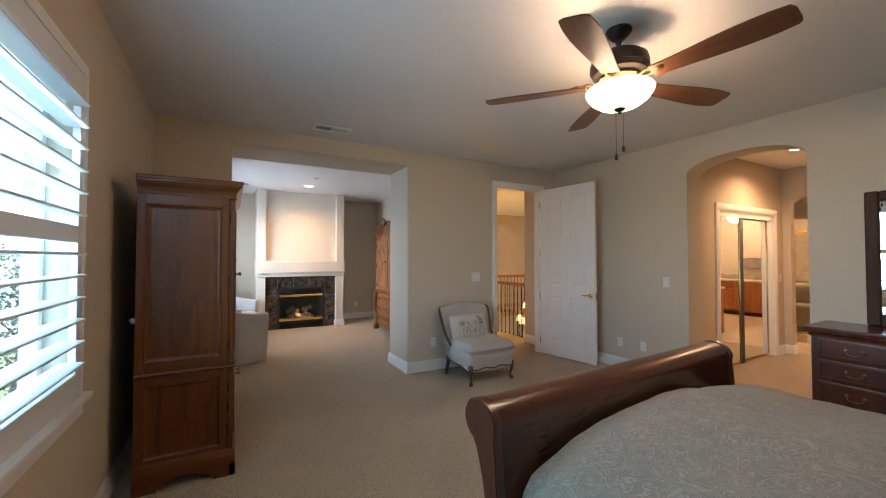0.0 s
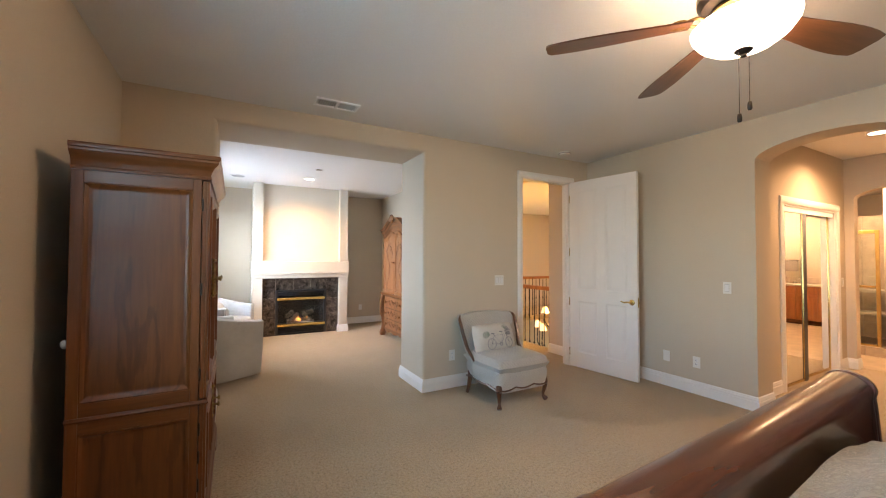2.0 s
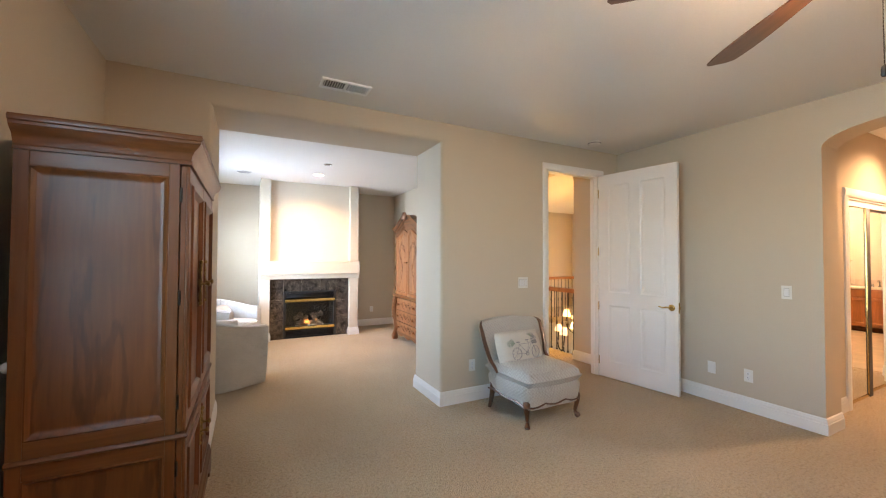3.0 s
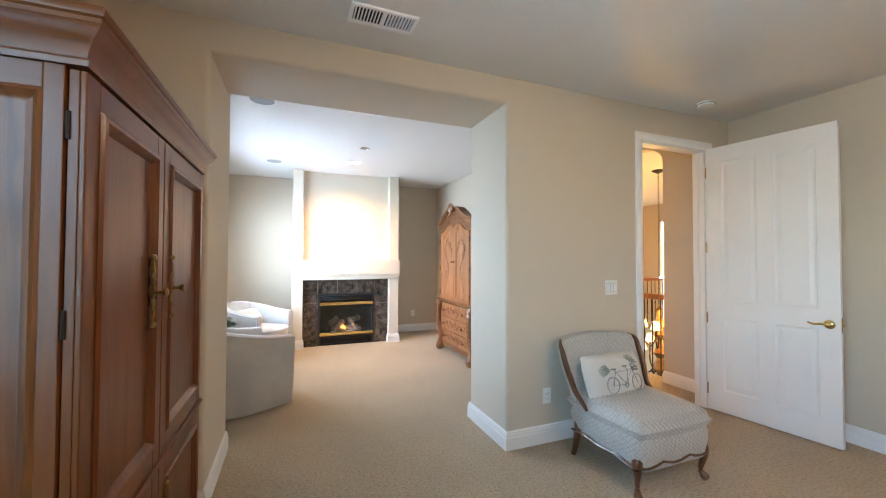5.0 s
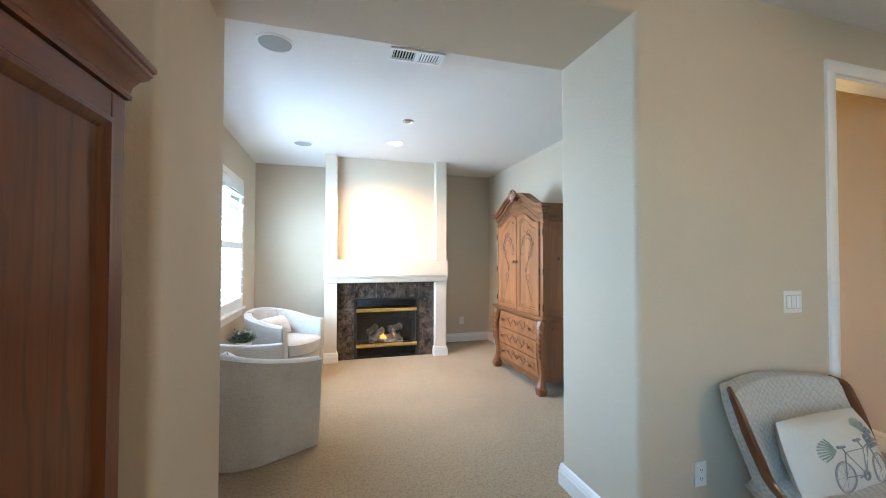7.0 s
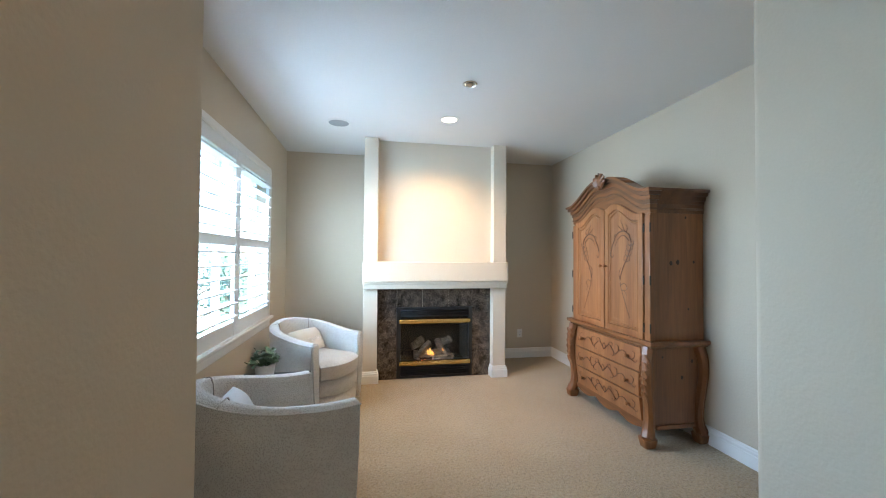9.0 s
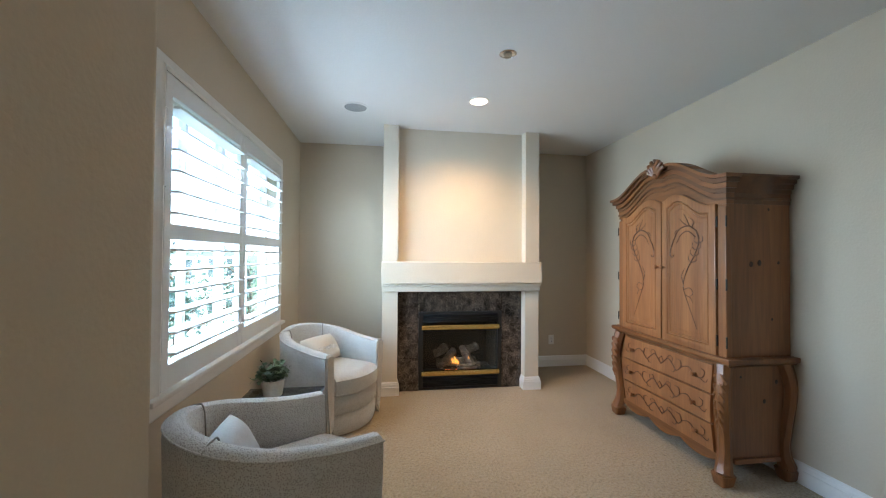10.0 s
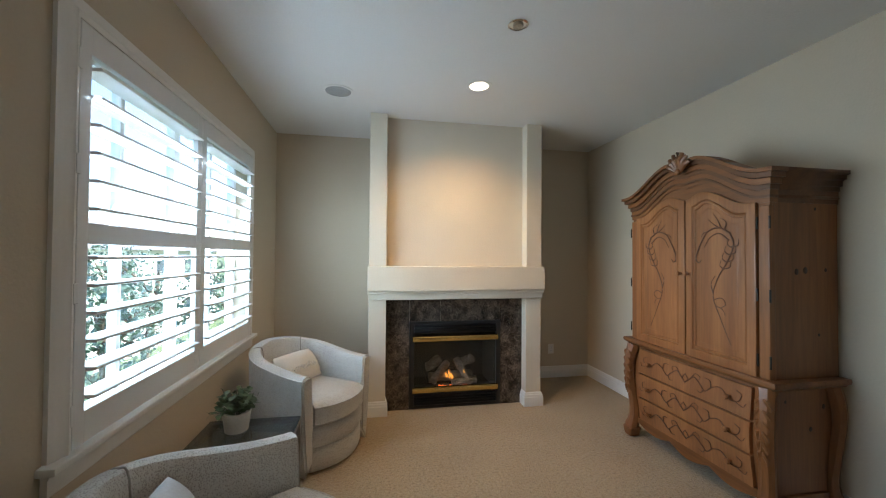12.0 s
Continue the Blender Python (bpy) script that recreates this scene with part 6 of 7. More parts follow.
# ---- ceiling fan ----
M_BLADE = wood("walnut_fan_blade", (0.07, 0.026, 0.012), (0.16, 0.06, 0.026), 0.35, 10, 0.3, "x")
FAN = (2.114, 1.48, H)
fan = thing("ceiling_fan", "five-blade walnut ceiling fan with a lit alabaster bowl", "ceiling fan", pose(*FAN))
bm = bm_new()
lathe(bm, [(0.001, 0.0), (0.07, 0.0), (0.072, -0.012), (0.06, -0.03), (0.035, -0.055), (0.02, -0.06), (0.016, -0.075), (0.001, -0.075)], 28)
part("canopy", bm, M_BRONZE, fan, "dark bronze canopy")
bm = bm_new()
lathe(bm, [(0.001, -0.05), (0.014, -0.05), (0.014, -0.12), (0.024, -0.125), (0.024, -0.14), (0.001, -0.14)], 16)
part("downrod", bm, M_BRONZE, fan)
bm = bm_new()
lathe(bm, [(0.001, -0.135), (0.06, -0.135), (0.12, -0.15), (0.152, -0.175), (0.16, -0.205), (0.16, -0.235), (0.148, -0.25), (0.145, -0.262), (0.12, -0.275), (0.001, -0.275)], 36)
part("motor", bm, M_BRONZE, fan, "dark bronze motor housing")
bm = bm_new()
lathe(bm, [(0.001, -0.275), (0.095, -0.275), (0.112, -0.282), (0.115, -0.295), (0.105, -0.302), (0.075, -0.31), (0.07, -0.325), (0.085, -0.335), (0.085, -0.342), (0.001, -0.342)], 36)
part("switch_housing", bm, M_ANTIQUE, fan, "antique brass switch housing")
for k in range(5):
    a = 131 + 72 * k
    Z = -0.305
    bm = bm_new()
    # iron: two arms and a ring plate
    tube(bm, spline([(0.09, 0.0, -0.285), (0.13, 0.018, Z - 0.008), (0.17, 0.03, Z - 0.004), (0.215, 0.0, Z)], 5), 0.007, 7)
    tube(bm, spline([(0.09, 0.0, -0.285), (0.13, -0.018, Z - 0.008), (0.17, -0.03, Z - 0.004), (0.215, 0.0, Z)], 5), 0.007, 7)
    lathe(bm, [(0.001, -0.012), (0.022, -0.012), (0.036, -0.008), (0.04, 0.0), (0.001, 0.0)], 18, pose(0.23, 0, Z - 0.004))
    ir = part("blade_iron", bm, M_ANTIQUE, fan, "antique brass blade iron")
    ir.matrix_basis = pose(0, 0, 0, 0, 0, a)
    bm = bm_new()
    out = []
    n = 10
    L0, L1 = 0.185, 0.77
    for i in range(n + 1):
        t = i / n
        out.append((L0 + (L1 - L0) * t, 0.05 + 0.03 * smooth(0, 0.75, t) - 0.012 * smooth(0.85, 1, t)))
    tip = [(L1 + 0.012, 0.055), (L1 + 0.016, 0.03), (L1 + 0.014, -0.04)]
    outline = out + tip + [(u, -v) for u, v in out[::-1]]
    extrude(bm, outline, "z", -0.0035, 0.0035)
    bl = part("blade", bm, M_BLADE, fan, "tapered walnut blade")
    bl.matrix_basis = pose(0, 0, Z - 0.012, 0, 0, a) @ pose(0, 0, 0, -11, 0, 0)
bm = bm_new()
lathe(bm, [(0.175, -0.345), (0.185, -0.355), (0.18, -0.375), (0.155, -0.41), (0.11, -0.443), (0.055, -0.458), (0.02, -0.461), (0.018, -0.455), (0.053, -0.451), (0.107, -0.436), (0.151, -0.404), (0.174, -0.372), (0.178, -0.355), (0.170, -0.346)], 40)
bowl = part("glass_bowl", bm, M_FAN_GLOW, fan, "glowing alabaster glass bowl")
bowl.visible_shadow = False
bm = bm_new()
lathe(bm, [(0.001, -0.456), (0.03, -0.457), (0.032, -0.463), (0.022, -0.472), (0.01, -0.478), (0.012, -0.487), (0.001, -0.492)], 20)
part("finial", bm, M_BRONZE, fan)
for x, y, L in ((-0.022, 0.008, 0.255), (0.012, -0.014, 0.205)):
    bm = bm_new()
    tube(bm, [(x, y, -0.47), (x, y, -0.47 - L)], 0.0015, 5)
    lathe(bm, [(0.001, 0.0), (0.006, -0.002), (0.008, -0.012), (0.0085, -0.03), (0.006, -0.036), (0.001, -0.037)], 12, pose(x, y, -0.47 - L))
    part("pull_chain", bm, M_BRONZE, fan, "pull chain with a small fob")

# ---- ceiling fittings ----
M_VENT = material("white_enamel", (0.84, 0.84, 0.83), 0.35, vary=0.02, fine_vary=0.0, bump=0.0)


def vent(label, m, w, d):
    v = thing("ceiling_vent", label, "vent", m)
    bm = bm_new()
    for a, b in (((-w / 2, -d / 2, -0.008), (w / 2, -d / 2 + 0.02, 0)), ((-w / 2, d / 2 - 0.02, -0.008), (w / 2, d / 2, 0)), ((-w / 2, -d / 2 + 0.02, -0.008), (-w / 2 + 0.02, d / 2 - 0.02, 0)), ((w / 2 - 0.02, -d / 2 + 0.02, -0.008), (w / 2, d / 2 - 0.02, 0)), ((-0.012, -d / 2 + 0.02, -0.008), (0.012, d / 2 - 0.02, 0))):
        box(bm, (a[0], a[1], -0.013), b, 0.002)
    part("frame", bm, M_VENT, v)
    # black sheet in place of the unlit duct behind the slats
    bm = bm_new()
    box(bm, (-w / 2 + 0.02, -d / 2 + 0.02, -0.001), (w / 2 - 0.02, d / 2 - 0.02, 0.0))
    part("shade_backing", bm, M_DARK, v)
    n = int((w - 0.06) / 0.017)
    for i in range(n):
        x = -w / 2 + 0.03 + i * (w - 0.06) / (n - 1)
        if abs(x) < 0.016:
            continue
        bm = bm_new()
        box(bm, (-0.0062, -d / 2 + 0.018, -0.0007), (0.0062, d / 2 - 0.018, 0.0007))
        part("slat", bm, M_VENT, v).matrix_basis = pose(x, 0, -0.0065, 0, -40 if x < 0 else 40, 0)
    return v


vent("white slotted ceiling register near the opening", pose(1.045, 4.0, H, 0, 0, 0), 0.37, 0.17)
vent("white slotted ceiling register of the sitting room", pose(1.22, 5.38, H), 0.36, 0.15)


def disc(name, label, category, where, prof, mat, extra=()):
    d = thing(name, label, category, pose(*where))
    bm = bm_new()
    lathe(bm, prof, 32)
    part("body", bm, mat, d)
    for nm, pr, mt in extra:
        bm = bm_new()
        lathe(bm, pr, 32)
        part(nm, bm, mt, d)
    return d


M_GRILLE = material("grey_speaker_grille", (0.40, 0.40, 0.39), 0.7, vary=0.05, fine=700, fine_vary=0.2, bump=0.2)
for x, y in ((0.332, 5.477), (0.33, 7.683)):
    disc("ceiling_speaker", "round grey in-ceiling speaker with a white rim", "speaker", (x, y, H), [(0.001, 0), (0.115, 0), (0.116, -0.004), (0.10, -0.007), (0.098, -0.003), (0.001, -0.003)], M_PLASTIC, (("grille", [(0.001, -0.003), (0.098, -0.003), (0.095, -0.006), (0.001, -0.006)], M_GRILLE),))
disc("smoke_detector", "small round white smoke detector", "smoke detector", (3.882, 4.116, H), [(0.001, 0), (0.068, 0), (0.068, -0.01), (0.06, -0.03), (0.03, -0.036), (0.001, -0.036)], M_PLASTIC, (("vent_ring", [(0.061, -0.012), (0.0695, -0.012), (0.0695, -0.016), (0.061, -0.016)], M_DARK),))
disc("ceiling_junction_plate", "small round chrome-rimmed ceiling plate", "fixture", (1.392, 6.60, H), [(0.001, 0), (0.056, 0), (0.057, -0.004), (0.048, -0.008), (0.046, -0.004), (0.001, -0.004)], M_CHROME, (("insert", [(0.001, -0.004), (0.030, -0.004), (0.028, -0.012), (0.001, -0.013)], M_PEWTER),))
for x, y, nm in ((1.39, 7.385, "recessed can light above the fireplace"), (6.142, 1.976, "recessed can light of the vestibule")):
    disc("recessed_light", nm, "ceiling light", (x, y, H), [(0.074, 0), (0.098, 0), (0.099, -0.003), (0.085, -0.006), (0.074, -0.002)], M_PLASTIC, (("bulb", [(0.001, -0.0005), (0.074, -0.0005), (0.07, -0.0035), (0.001, -0.005)], M_CAN_GLOW),))


# ---- switches and sockets ----
M_GROOVE_SHADE = material("groove_shade_grey", (0.42, 0.41, 0.39), 0.5, vary=0.02, fine_vary=0.0, bump=0.0)


def plate(name, label, m, w, h, kind):
    """A wall plate; local front is -y."""
    p = thing(name, label, "switch" if kind == "switch" else "socket", m, "wall plates")
    bm = bm_new()
    box(bm, (-w / 2, -0.006, -h / 2), (w / 2, 0, h / 2), 0.002)
    part("plate", bm, M_PLASTIC, p)
    gangs = 3 if kind == "switch" and w > 0.09 else 1
    half = 0.0125 if gangs > 1 else 0.0165
    for g in range(gangs):
        x = (g - (gangs - 1) / 2) * 0.037
        if kind == "switch":
            # thin grey sheet whose colour stands for shade in the rocker's groove
            bm = bm_new()
            box(bm, (x - half - 0.0025, -0.0066, -0.0365), (x + half + 0.0025, -0.0058, 0.0365))
            part("rocker_groove_shade", bm, M_GROOVE_SHADE, p, "grey sheet painted as the shade in the rocker's groove")
            bm = bm_new()
            box(bm, (x - half, -0.0105, -0.033), (x + half, -0.0055, 0.033), 0.002)
            part("rocker", bm, M_SHUTTER, p)
        elif kind == "socket":
            for z in (-0.02, 0.02):
                bm = bm_new()
                lathe(bm, [(0.001, 0), (0.0165, 0), (0.0165, 0.0035), (0.001, 0.0035)], 16, pose(0, -0.0055, z, 90, 0, 0))
                o = part("outlet", bm, M_SHUTTER, p)
                bm = bm_new()
                for dx in (-0.006, 0.006):
                    box(bm, (dx - 0.0012, -0.0105, z - 0.003), (dx + 0.0012, -0.0085, z + 0.006))
                lathe(bm, [(0.0005, 0), (0.0025, 0), (0.0025, 0.001), (0.0005, 0.001)], 8, pose(0, -0.0092, z - 0.009, 90, 0, 0))
                part("slot", bm, M_DARK, o)
    return p


plate("light_switch", "white triple rocker light switch", pose(3.045, YP, 1.155), 0.128, 0.118, "switch")
plate("wall_socket", "white wall socket low on the wall", pose(2.40, YP, 0.35), 0.072, 0.116, "socket")
plate("light_switch", "white single rocker light switch", pose(XE, 2.66, 1.13, 0, 0, -90), 0.072, 0.116, "switch")
plate("blank_plate", "white blank wall plate", pose(XE, 3.268, 0.33, 0, 0, -90), 0.072, 0.116, "blank")
plate("wall_socket", "white wall socket by the door", pose(XE, 2.952, 0.33, 0, 0, -90), 0.072, 0.116, "socket")
plate("wall_socket", "white wall socket beside the fireplace", pose(2.72, YN, 0.34), 0.072, 0.116, "socket")
plate("light_switch", "small white switch beside the closet", pose(7.22, VY1, 1.12), 0.072, 0.116, "switch")
st = thing("door_stop", "small white spring door stop on the baseboard", "door stop", pose(XE - 0.016, 3.62, 0.06, 0, -90, 0))
bm = bm_new()
lathe(bm, [(0.001, 0), (0.012, 0), (0.006, 0.006), (0.006, 0.06), (0.01, 0.062), (0.01, 0.075), (0.001, 0.076)], 12)
part("spring", bm, M_PLASTIC, st)

# ---- mirrored closet ----
cw = CX1 - CX0
door_casing("closet_frame", "white moulded casing round a mirrored closet", pose((CX0 + CX1) / 2, VY1, 0), cw, CZ, 0.14, 0.085)
for i, (a, b, y, nm) in enumerate(((CX0 + 0.02, CX0 + 0.62, 0.035, "sliding mirror door with brass edges"), (CX0 + 0.60, CX1 - 0.02, 0.068, "sliding mirror door behind the front one"))):
    d = thing("mirror_door", nm, "door", pose((a + b) / 2, VY1 + y, 0.01), "sliding closet doors")
    w2 = (b - a) / 2
    bm = bm_new()
    box(bm, (-w2 + 0.03, -0.004, 0.03), (w2 - 0.03, 0.004, CZ - 0.07))
    part("mirror_glass", bm, M_MIRROR, d, "clear mirror")
    for s in (-1, 1):
        bm = bm_new()
        box(bm, (min(s * w2, s * (w2 - 0.032)), -0.012, 0.0), (max(s * w2, s * (w2 - 0.032)), 0.012, CZ - 0.04), 0.004)
        part("edge", bm, M_BRASS, d, "brass edge")
    bm = bm_new()
    box(bm, (-w2 + 0.032, -0.01, 0.0), (w2 - 0.032, 0.01, 0.03), 0.003)
    box(bm, (-w2 + 0.032, -0.01, CZ - 0.07), (w2 - 0.032, 0.01, CZ - 0.04), 0.003)
    part("rail", bm, M_BRASS, d)
# black strip that paints in the dark gap between the doors
bm = bm_new()
box(bm, (CX0 + 0.585, VY1 + 0.02, 0.008), (CX0 + 0.675, VY1 + 0.022, CZ - 0.03))
structure("trim", bm, M_BLACK, "black strip painted as the dark gap between the closet doors", "trim")
bm = bm_new()
box(bm, (CX0 + 0.018, VY1 + 0.015, CZ - 0.075), (CX1 - 0.018, VY1 + 0.024, CZ - 0.018), 0.003)
structure("trim", bm, M_TRIM, "white closet door track cover", "trim")

# ---- bathroom ----
M_STONE = material("beige_stone_tile", (0.5, 0.4, 0.3), 0.3, vary=0.15, scale=8, bump=0.05)
M_TOP = material("cream_solid_counter", (0.62, 0.55, 0.44), 0.3, vary=0.05, bump=0.02)


def vanity(m, width, label):
    v = thing("vanity_cabinet", label, "cabinet", m)
    bm = bm_new()
    box(bm, (-0.27, -width / 2, 0.1), (0.27, width / 2, 0.83), 0.003)
    part("body", bm, M_OAK, v)
    bm = bm_new()
    box(bm, (-0.22, -width / 2, 0.0), (0.27, width / 2, 0.1))
    part("toe_kick", bm, M_CHERRY, v)
    n = max(1, round(width / 0.42))
    for i in range(n):
        a = -width / 2 + 0.02 + i * (width - 0.04) / n
        b = a + (width - 0.04) / n - 0.02
        if i % 3 == 0 and n > 2:
            rows = [(0.13, 0.33), (0.35, 0.55), (0.57, 0.66), (0.68, 0.81)]
        else:
            rows = [(0.13, 0.66), (0.68, 0.81)]
        for z0, z1 in rows:
            bm = bm_new()
            panel(bm, put_nx(-0.271), a, z0, b, z1, [(0, 0), (0, 0.015), (0.005, 0.018), (0.05, 0.018), (0.056, 0.01), (0.07, 0.008), (0.09, 0.014), (0.095, 0.014)] if z1 - z0 > 0.25 else [(0, 0), (0, 0.015), (0.006, 0.018), (0.01, 0.018)])
            part("cabinet_door" if z1 - z0 > 0.25 else "drawer", bm, M_OAK, v)
    return v


vanity(pose(11.35, 0.45, 0), 2.6, "honey oak bathroom vanity with panelled doors")
ct = thing("bathroom_counter", "cream counter with a tiled splash and two taps", "countertop", pose(11.35, 0.45, 0.83))
bm = bm_new()
box(bm, (-0.30, -1.32, 0.0), (0.30, 1.32, 0.035), 0.008)
part("slab", bm, M_TOP, ct)
for i in range(13):
    bm = bm_new()
    y = -1.3 + i * 0.2
    box(bm, (0.335, y, 0.037), (0.347, y + 0.196, 0.17), 0.002)
    part("tile", bm, M_STONE, ct)
for y in (0.35, 0.95):
    bm = bm_new()
    lathe(bm, [(0.001, 0.035), (0.025, 0.035), (0.02, 0.05), (0.012, 0.06), (0.012, 0.14), (0.001, 0.142)], 14, pose(0.2, y, 0))
    tube(bm, spline([(0.2, y, 0.13), (0.14, y, 0.17), (0.08, y, 0.14)], 5), 0.01, 8)
    for q in (-0.1, 0.1):
        lathe(bm, [(0.001, 0.035), (0.022, 0.035), (0.018, 0.06), (0.02, 0.09), (0.001, 0.092)], 12, pose(0.2, y + q, 0))
    part("tap", bm, M_CHROME, ct, "chrome basin tap")
vanity(pose(8.05, 1.12, 0, 0, 0, 0), 0.5, "honey oak cabinet end near the bathroom arch")
c2 = thing("bathroom_counter", "short cream counter on an oak cabinet", "countertop", pose(8.05, 1.12, 0.83))
bm = bm_new()
box(bm, (-0.30, -0.27, 0.0), (0.30, 0.27, 0.035), 0.008)
part("slab", bm, M_TOP, c2)
tw = thing("towel_bar", "chrome towel bar on the bathroom wall", "towel bar", pose(11.66, 0.55, 1.38))
bm = bm_new()
tube(bm, [(-0.05, -0.35, 0), (-0.05, 0.35, 0)], 0.009, 10)
for y in (-0.35, 0.35):
    tube(bm, [(0.035, y, 0), (-0.06, y, 0)], 0.014, 10)
part("bar", bm, M_CHROME, tw)
M_TOWEL = material("taupe_towel", (0.25, 0.21, 0.18), 0.95, vary=0.15, fine=200, bump=0.5, bump_scale=150)
tl = thing("hand_towel", "folded taupe towel hanging on a bar", "towel", pose(11.60, 0.55, 1.38))
for w3, lo in ((0.19, -0.24), (0.12, -0.16)):
    bm = bm_new()
    o = 0.012 if w3 > 0.15 else 0.018
    extrude(bm, [(-o - 0.012, lo), (-o - 0.004, lo), (-o, 0.0), (0.0, o), (o, 0.0), (o + 0.004, lo), (o + 0.012, lo), (o + 0.008, 0.004), (0, o + 0.009), (-o - 0.008, 0.004)], "y", -w3, w3)
    part("fold", bm, M_TOWEL, tl)

# shower beyond the second arch
sh = thing("shower_enclosure", "tiled shower with a brass-framed glass door", "shower", pose(8.6, 2.95, 0))
bm = bm_new()
for i in range(6):
    box(bm, (-0.14 + i * 0.002, -0.5 + i * 0.2, 0.0), (0.0, -0.5 + i * 0.2 + 0.196, 0.14), 0.003)
part("curb", bm, M_STONE, sh, "tiled stone curb")
for a, b in (((-0.09, -0.45, 0.14), (-0.05, -0.41, 1.85)), ((-0.09, 0.55, 0.14), (-0.05, 0.59, 1.85)), ((-0.089, -0.41, 1.80), (-0.051, 0.55, 1.85)), ((-0.089, -0.41, 0.14), (-0.051, 0.55, 0.17)), ((-0.11, -0.41, 1.0), (-0.09, 0.55, 1.03))):
    bm = bm_new()
    box(bm, a, b, 0.004)
    part("frame", bm, M_BRASS, sh, "brass frame bar")
bm = bm_new()
box(bm, (-0.073, -0.41, 0.17), (-0.067, 0.55, 1.8))
part("pane", bm, M_GLASS, sh, "shower glass").visible_shadow = False
for z in (0.55, 0.9):
    bm = bm_new()
    box(bm, (0.35, -0.4, z), (0.75, 1.0, z + 0.04), 0.006)
    part("shelf", bm, M_TOP, sh)
for i in range(8):
    for j in range(7):
        bm = bm_new()
        box(bm, (0.85, -0.55 + j * 0.25, 0.14 + i * 0.25), (0.87, -0.55 + j * 0.25 + 0.246, 0.14 + i * 0.25 + 0.246), 0.002)
        part("tile", bm, M_STONE, sh)
wall_run("wall_shower", "beige wall beside the shower", "x", 2.33, 0.12, 8.5, 9.6, [])
door_casing("bath_door_frame", "white casing of a bathroom door", pose(10.25, 2.33, 0), 0.72, 2.03, 0.12, 0.07)
bd = panelled_door("bathroom_door", "white panelled bathroom door with a brass knob", pose(9.9, 2.36, 0), 0.70, 2.0, 0.036, 0.95)
bm = bm_new()
lathe(bm, [(0.001, 0), (0.03, 0), (0.012, 0.012), (0.012, 0.035), (0.027, 0.05), (0.025, 0.065), (0.001, 0.07)], 16, pose(0.63, 0.0, 0.95, 90))
part("door_handle", bm, M_BRASS, bd, "brass knob")
wall_run("wall_bath_door", "beige wall round the bathroom door", "x", 2.35, 0.12, 10.62, 11.7, [])

# ---- landing: railings and chandelier ----
def railing(label, p, q, h=0.93, step=0.115):
    P, Q = Vector((*p, 0)), Vector((*q, 0))
    L = (Q - P).length
    ang = math.degrees(math.atan2(Q.y - P.y, Q.x - P.x))
    rl = thing("railing", label, "railing", pose(p[0], p[1], 0, 0, 0, ang), "landing railings")
    bm = bm_new()
    extrude(bm, [(-0.03, h), (-0.026, h - 0.03), (0.026, h - 0.03), (0.03, h), (0.024, h + 0.028), (0.0, h + 0.036), (-0.024, h + 0.028)], "x", 0, L)
    part("handrail", bm, M_OAK, rl, "honey oak handrail")
    proto = None
    for i in range(int(L / step)):
        if proto is None:
            bm = bm_new()
            lathe(bm, [(0.001, 0), (0.016, 0.0), (0.016, 0.02), (0.0075, 0.03), (0.0075, 0.38), (0.014, 0.42), (0.0075, 0.46), (0.0075, h - 0.03), (0.001, h - 0.03)], 8)
            b = part("baluster", bm, M_BRONZE, rl, "black iron baluster")
            proto = b.data
        else:
            b = tagged(new("baluster", proto), "black iron baluster")
            b.parent = rl
        b.location = (0.06 + i * step, 0, 0)
    return rl


railing("oak and black iron railing beside the stair well", (4.70, 5.16), (4.70, 8.0))
railing("oak and black iron railing across the stair well", (4.76, 8.03), (8.9, 8.03))

ch = thing("chandelier", "large bronze chandelier with lit amber shades in the stair well", "chandelier", pose(5.75, 6.08, 0))
bm = bm_new()
lathe(bm, [(0.001, H), (0.09, H), (0.095, H - 0.01), (0.05, H - 0.035), (0.015, H - 0.05), (0.001, H - 0.05)], 20)
part("canopy", bm, M_BRONZE, ch)
bm = bm_new()
z, i = H - 0.05, 0
while z > 0.68:
    m = pose(0, 0, z - 0.02, 90, 0, 90 * (i % 2))
    tube(bm, [m @ Vector((0.012 * math.cos(a), 0.024 * math.sin(a), 0)) for a in [2 * math.pi * k / 8 for k in range(9)]], 0.003, 5)
    z -= 0.038
    i += 1
part("chain", bm, M_BRONZE, ch, "bronze link chain")
bm = bm_new()
lathe(bm, [(0.001, 0.68), (0.02, 0.66), (0.05, 0.62), (0.03, 0.56), (0.06, 0.45), (0.04, 0.35), (0.075, 0.25), (0.03, 0.15), (0.06, 0.05), (0.11, -0.02), (0.05, -0.1), (0.09, -0.2), (0.12, -0.26), (0.05, -0.33), (0.02, -0.42), (0.001, -0.44)], 24)
part("stem", bm, material("aged_gold_bronze", (0.22, 0.13, 0.055), 0.4, 0.8, vary=0.3, scale=15, bump=0.1), ch, "turned aged bronze stem")
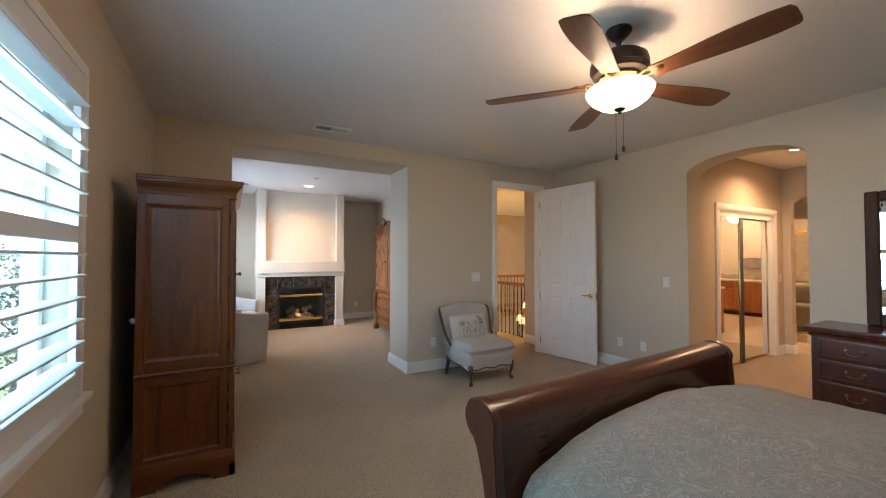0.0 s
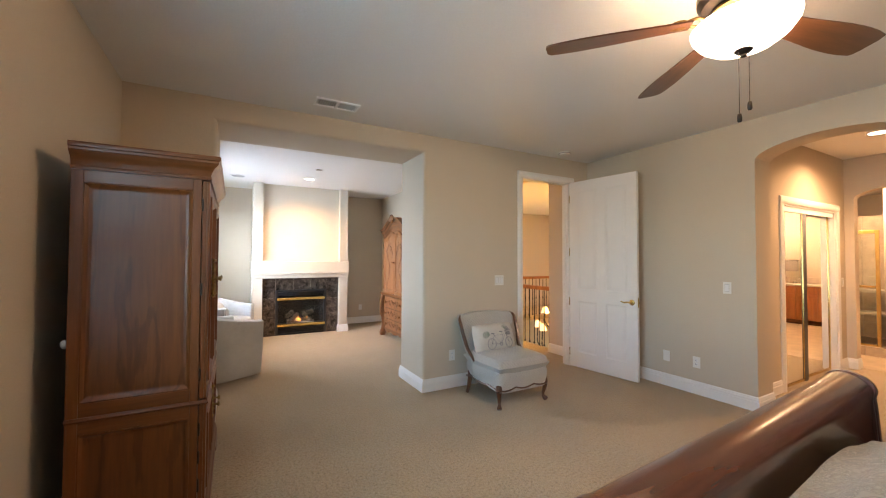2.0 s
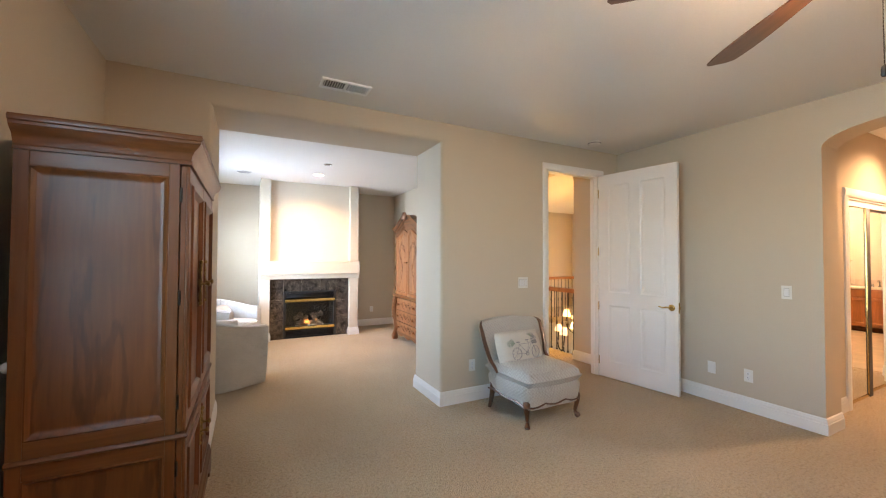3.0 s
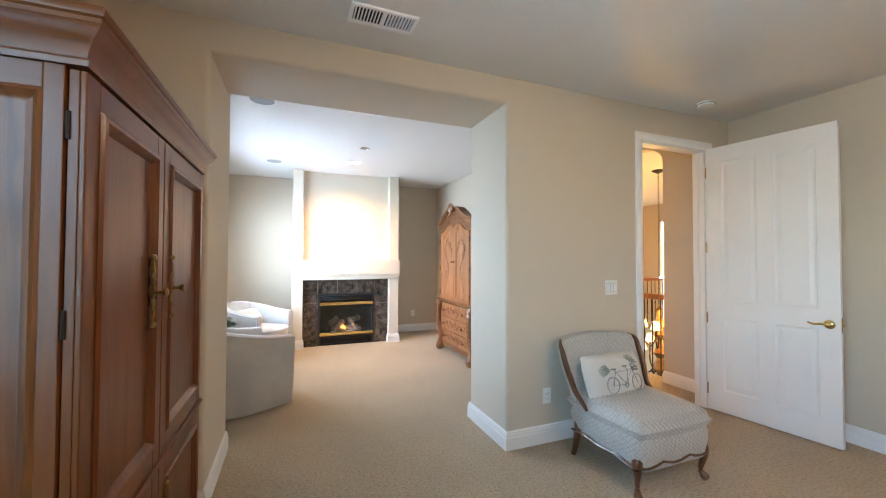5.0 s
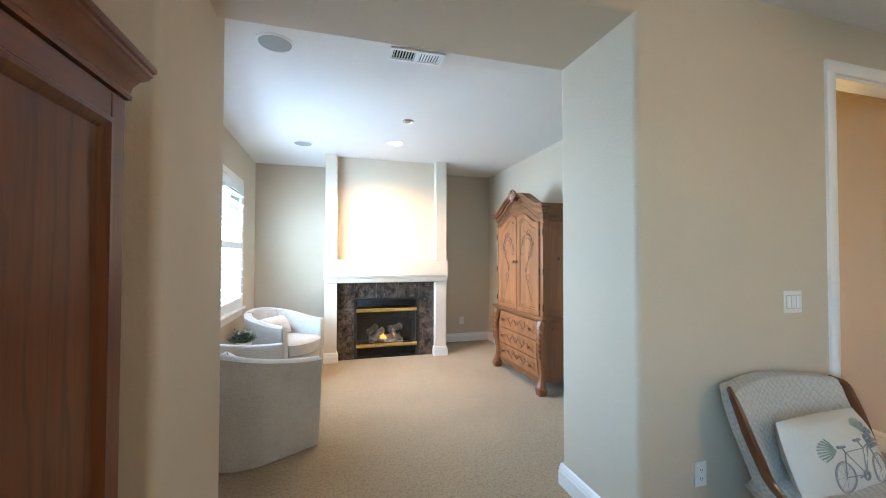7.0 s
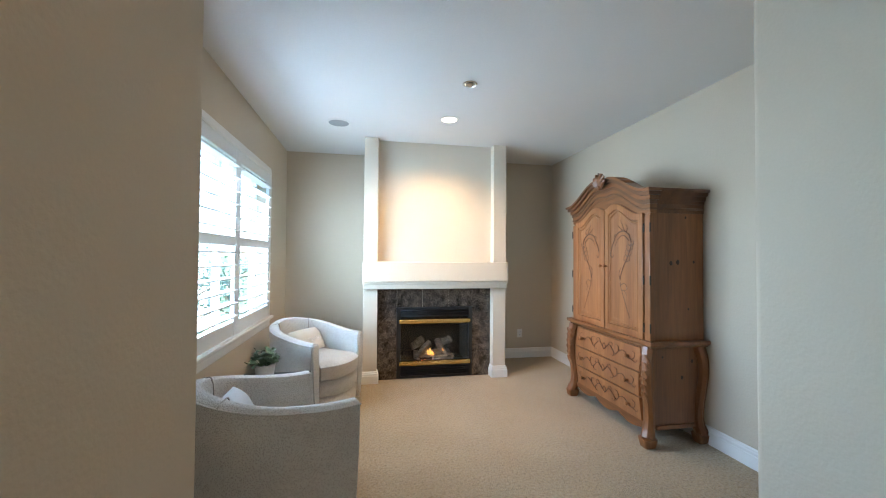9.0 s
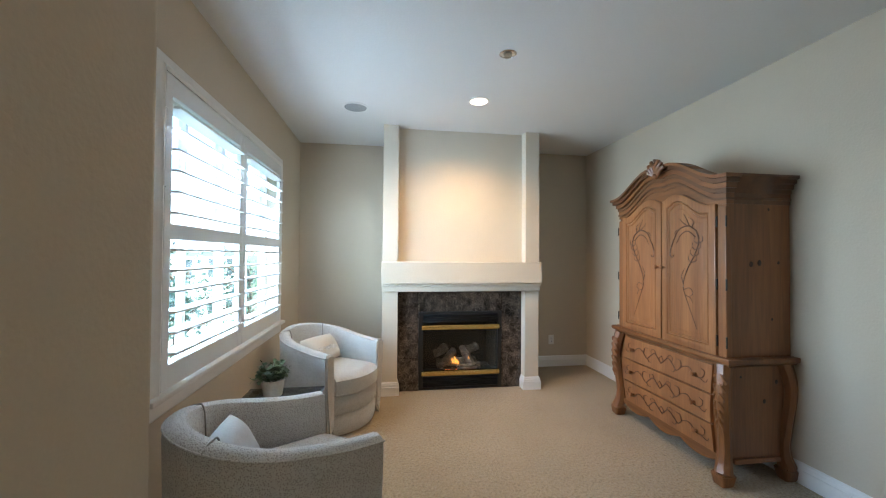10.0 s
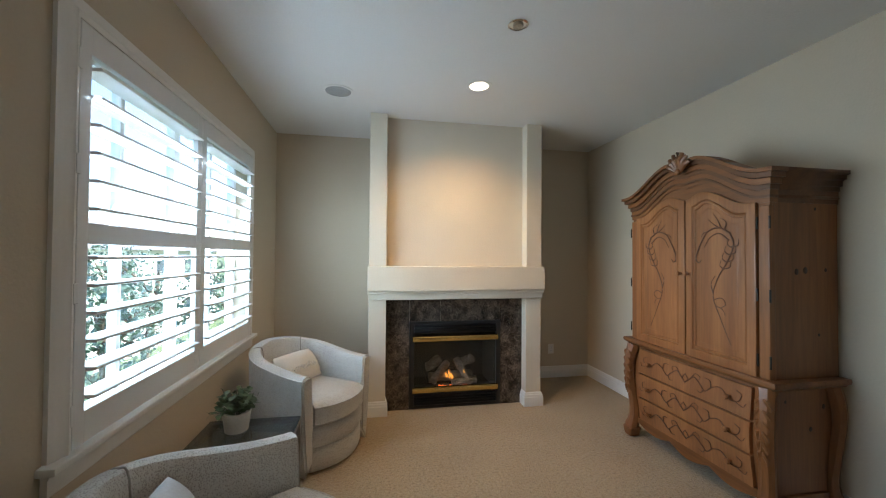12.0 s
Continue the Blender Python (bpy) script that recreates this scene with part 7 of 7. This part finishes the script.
for tier, (n, r, z, zs) in enumerate(((6, 0.38, -0.22, 0.1), (4, 0.24, 0.2, 0.38))):
    for k in range(n):
        a = 2 * math.pi * (k + 0.3 * tier) / n
        c, s = math.cos(a), math.sin(a)
        bm = bm_new()
        tube(bm, spline([(0.05 * c, 0.05 * s, z), (r * 0.5 * c, r * 0.5 * s, z - 0.14), (r * c, r * s, z - 0.02), (r * c, r * s, zs - 0.04)], 6), 0.011, 7)
        arm = part("arm", bm, M_BRONZE, ch, "curved bronze arm")
        bm = bm_new()
        lathe(bm, [(0.03, zs - 0.04), (0.075, zs - 0.03), (0.055, zs + 0.04), (0.035, zs + 0.09), (0.03, zs + 0.09), (0.05, zs + 0.035), (0.068, zs - 0.025), (0.03, zs - 0.035)], 16, pose(r * c, r * s, 0))
        part("shade", bm, M_SHADE_GLOW, arm, "lit amber shade").visible_shadow = False

# ---- outdoors, seen between the louvers ----
M_LAWN = material("lawn", (0.09, 0.13, 0.045), 0.9, vary=0.3, scale=2, fine=60, bump=0.3)
bm = bm_new()
box(bm, (-2500, -2500, -3.3), (2500, 2500, -3.0))
structure("ground", bm, M_LAWN, "green lawn far below the windows", "ground", False)
M_STUCCO = material("pale_stucco", (0.62, 0.6, 0.56), 0.85, vary=0.05, fine=60, bump=0.2)
M_ROOF = material("grey_roof_tile", (0.16, 0.15, 0.15), 0.8, vary=0.25, scale=8, bump=0.3)
M_PANE = material("dark_window_pane", (0.05, 0.07, 0.09), 0.1, bump=0)
house = thing("neighbour_house", "pale stucco two-storey house across the garden", "house", pose(-9.5, 24.0, -3.0))
bm = bm_new()
box(bm, (-4, -8, 0), (0, 8, 4.6))
part("wall", bm, M_STUCCO, house)
bm = bm_new()
extrude(bm, [(-4.5, 4.6), (0.5, 4.6), (-2.0, 6.0)], "y", -8.4, 8.4)
part("roof", bm, M_ROOF, house)
for y in (-6.5, -4, -1.3, 1.3, 4, 6.5):
    for z in (0.9, 3.0):
        bm = bm_new()
        box(bm, (-0.02, y - 0.55, z), (0.04, y + 0.55, z + 1.2), 0.01)
        wd = part("window", bm, M_SHUTTER, house)
        bm = bm_new()
        box(bm, (0.035, y - 0.47, z + 0.08), (0.05, y + 0.47, z + 1.12))
        part("pane", bm, M_PANE, wd)
M_FOLIAGE = material("tree_leaf", (0.10, 0.165, 0.12), 0.5, vary=0.4, scale=3, bump=0)
M_BARK = material("bark", (0.12, 0.085, 0.06), 0.9, vary=0.3, bump=0.4)


def tree(label, x, y, height, spread, seed):
    rg = random.Random(seed)
    t = thing("tree", label, "tree", pose(x, y, -3.0), "garden trees")
    bm = bm_new()
    top = Vector((rg.uniform(-0.3, 0.3), rg.uniform(-0.3, 0.3), height * 0.8))
    tube(bm, spline([(0, 0, 0), (0.05, 0.05, height * 0.3), tuple(top)], 5), [0.16 - 0.012 * k for k in range(11)], 8)
    tips = []
    for k in range(11):
        f = rg.uniform(0.3, 0.95)
        b = Vector((0, 0, 0)).lerp(top, f)
        a = rg.uniform(0, 6.28)
        e = b + Vector((math.cos(a) * spread * rg.uniform(0.5, 1), math.sin(a) * spread * rg.uniform(0.5, 1), rg.uniform(0.3, 1.1)))
        tube(bm, [b, b.lerp(e, 0.5) + Vector((0, 0, 0.1)), e], [0.05, 0.03, 0.012], 6)
        tips += [b.lerp(e, q) for q in (0.4, 0.6, 0.8, 1.0)]
    part("trunk", bm, M_BARK, t)
    verts, faces = [], []
    for p in tips:
        for k in range(34):
            c = p + Vector([rg.gauss(0, 0.36) for _ in range(3)])
            d = Vector([rg.uniform(-1, 1) for _ in range(3)]).normalized()
            s = d.cross(Vector([rg.uniform(-1, 1) for _ in range(3)])).normalized()
            L, W = rg.uniform(0.07, 0.13), rg.uniform(0.03, 0.05)
            i = len(verts)
            verts += [c, c + d * L * 0.5 + s * W, c + d * L, c + d * L * 0.5 - s * W]
            faces.append((i, i + 1, i + 2, i + 3))
    me = bpy.data.meshes.new("crown")
    me.from_pydata([tuple(v) for v in verts], [], faces)
    me.materials.append(M_FOLIAGE)
    cr = new("crown", me)
    cr.parent = t
    tagged(cr, "dense green leaves", kind="stuff")
    return t


tree("leafy garden tree close to the sitting room window", -3.4, 11.3, 4.5, 1.0, 1)
tree("leafy garden tree before the neighbouring house", -5.2, 15.6, 5.0, 1.5, 2)
tree("leafy garden tree farther down the garden", -4.6, 20.0, 4.8, 1.4, 3)
tree("leafy garden tree beside the neighbouring house", -7.2, 18.0, 5.2, 1.6, 4)
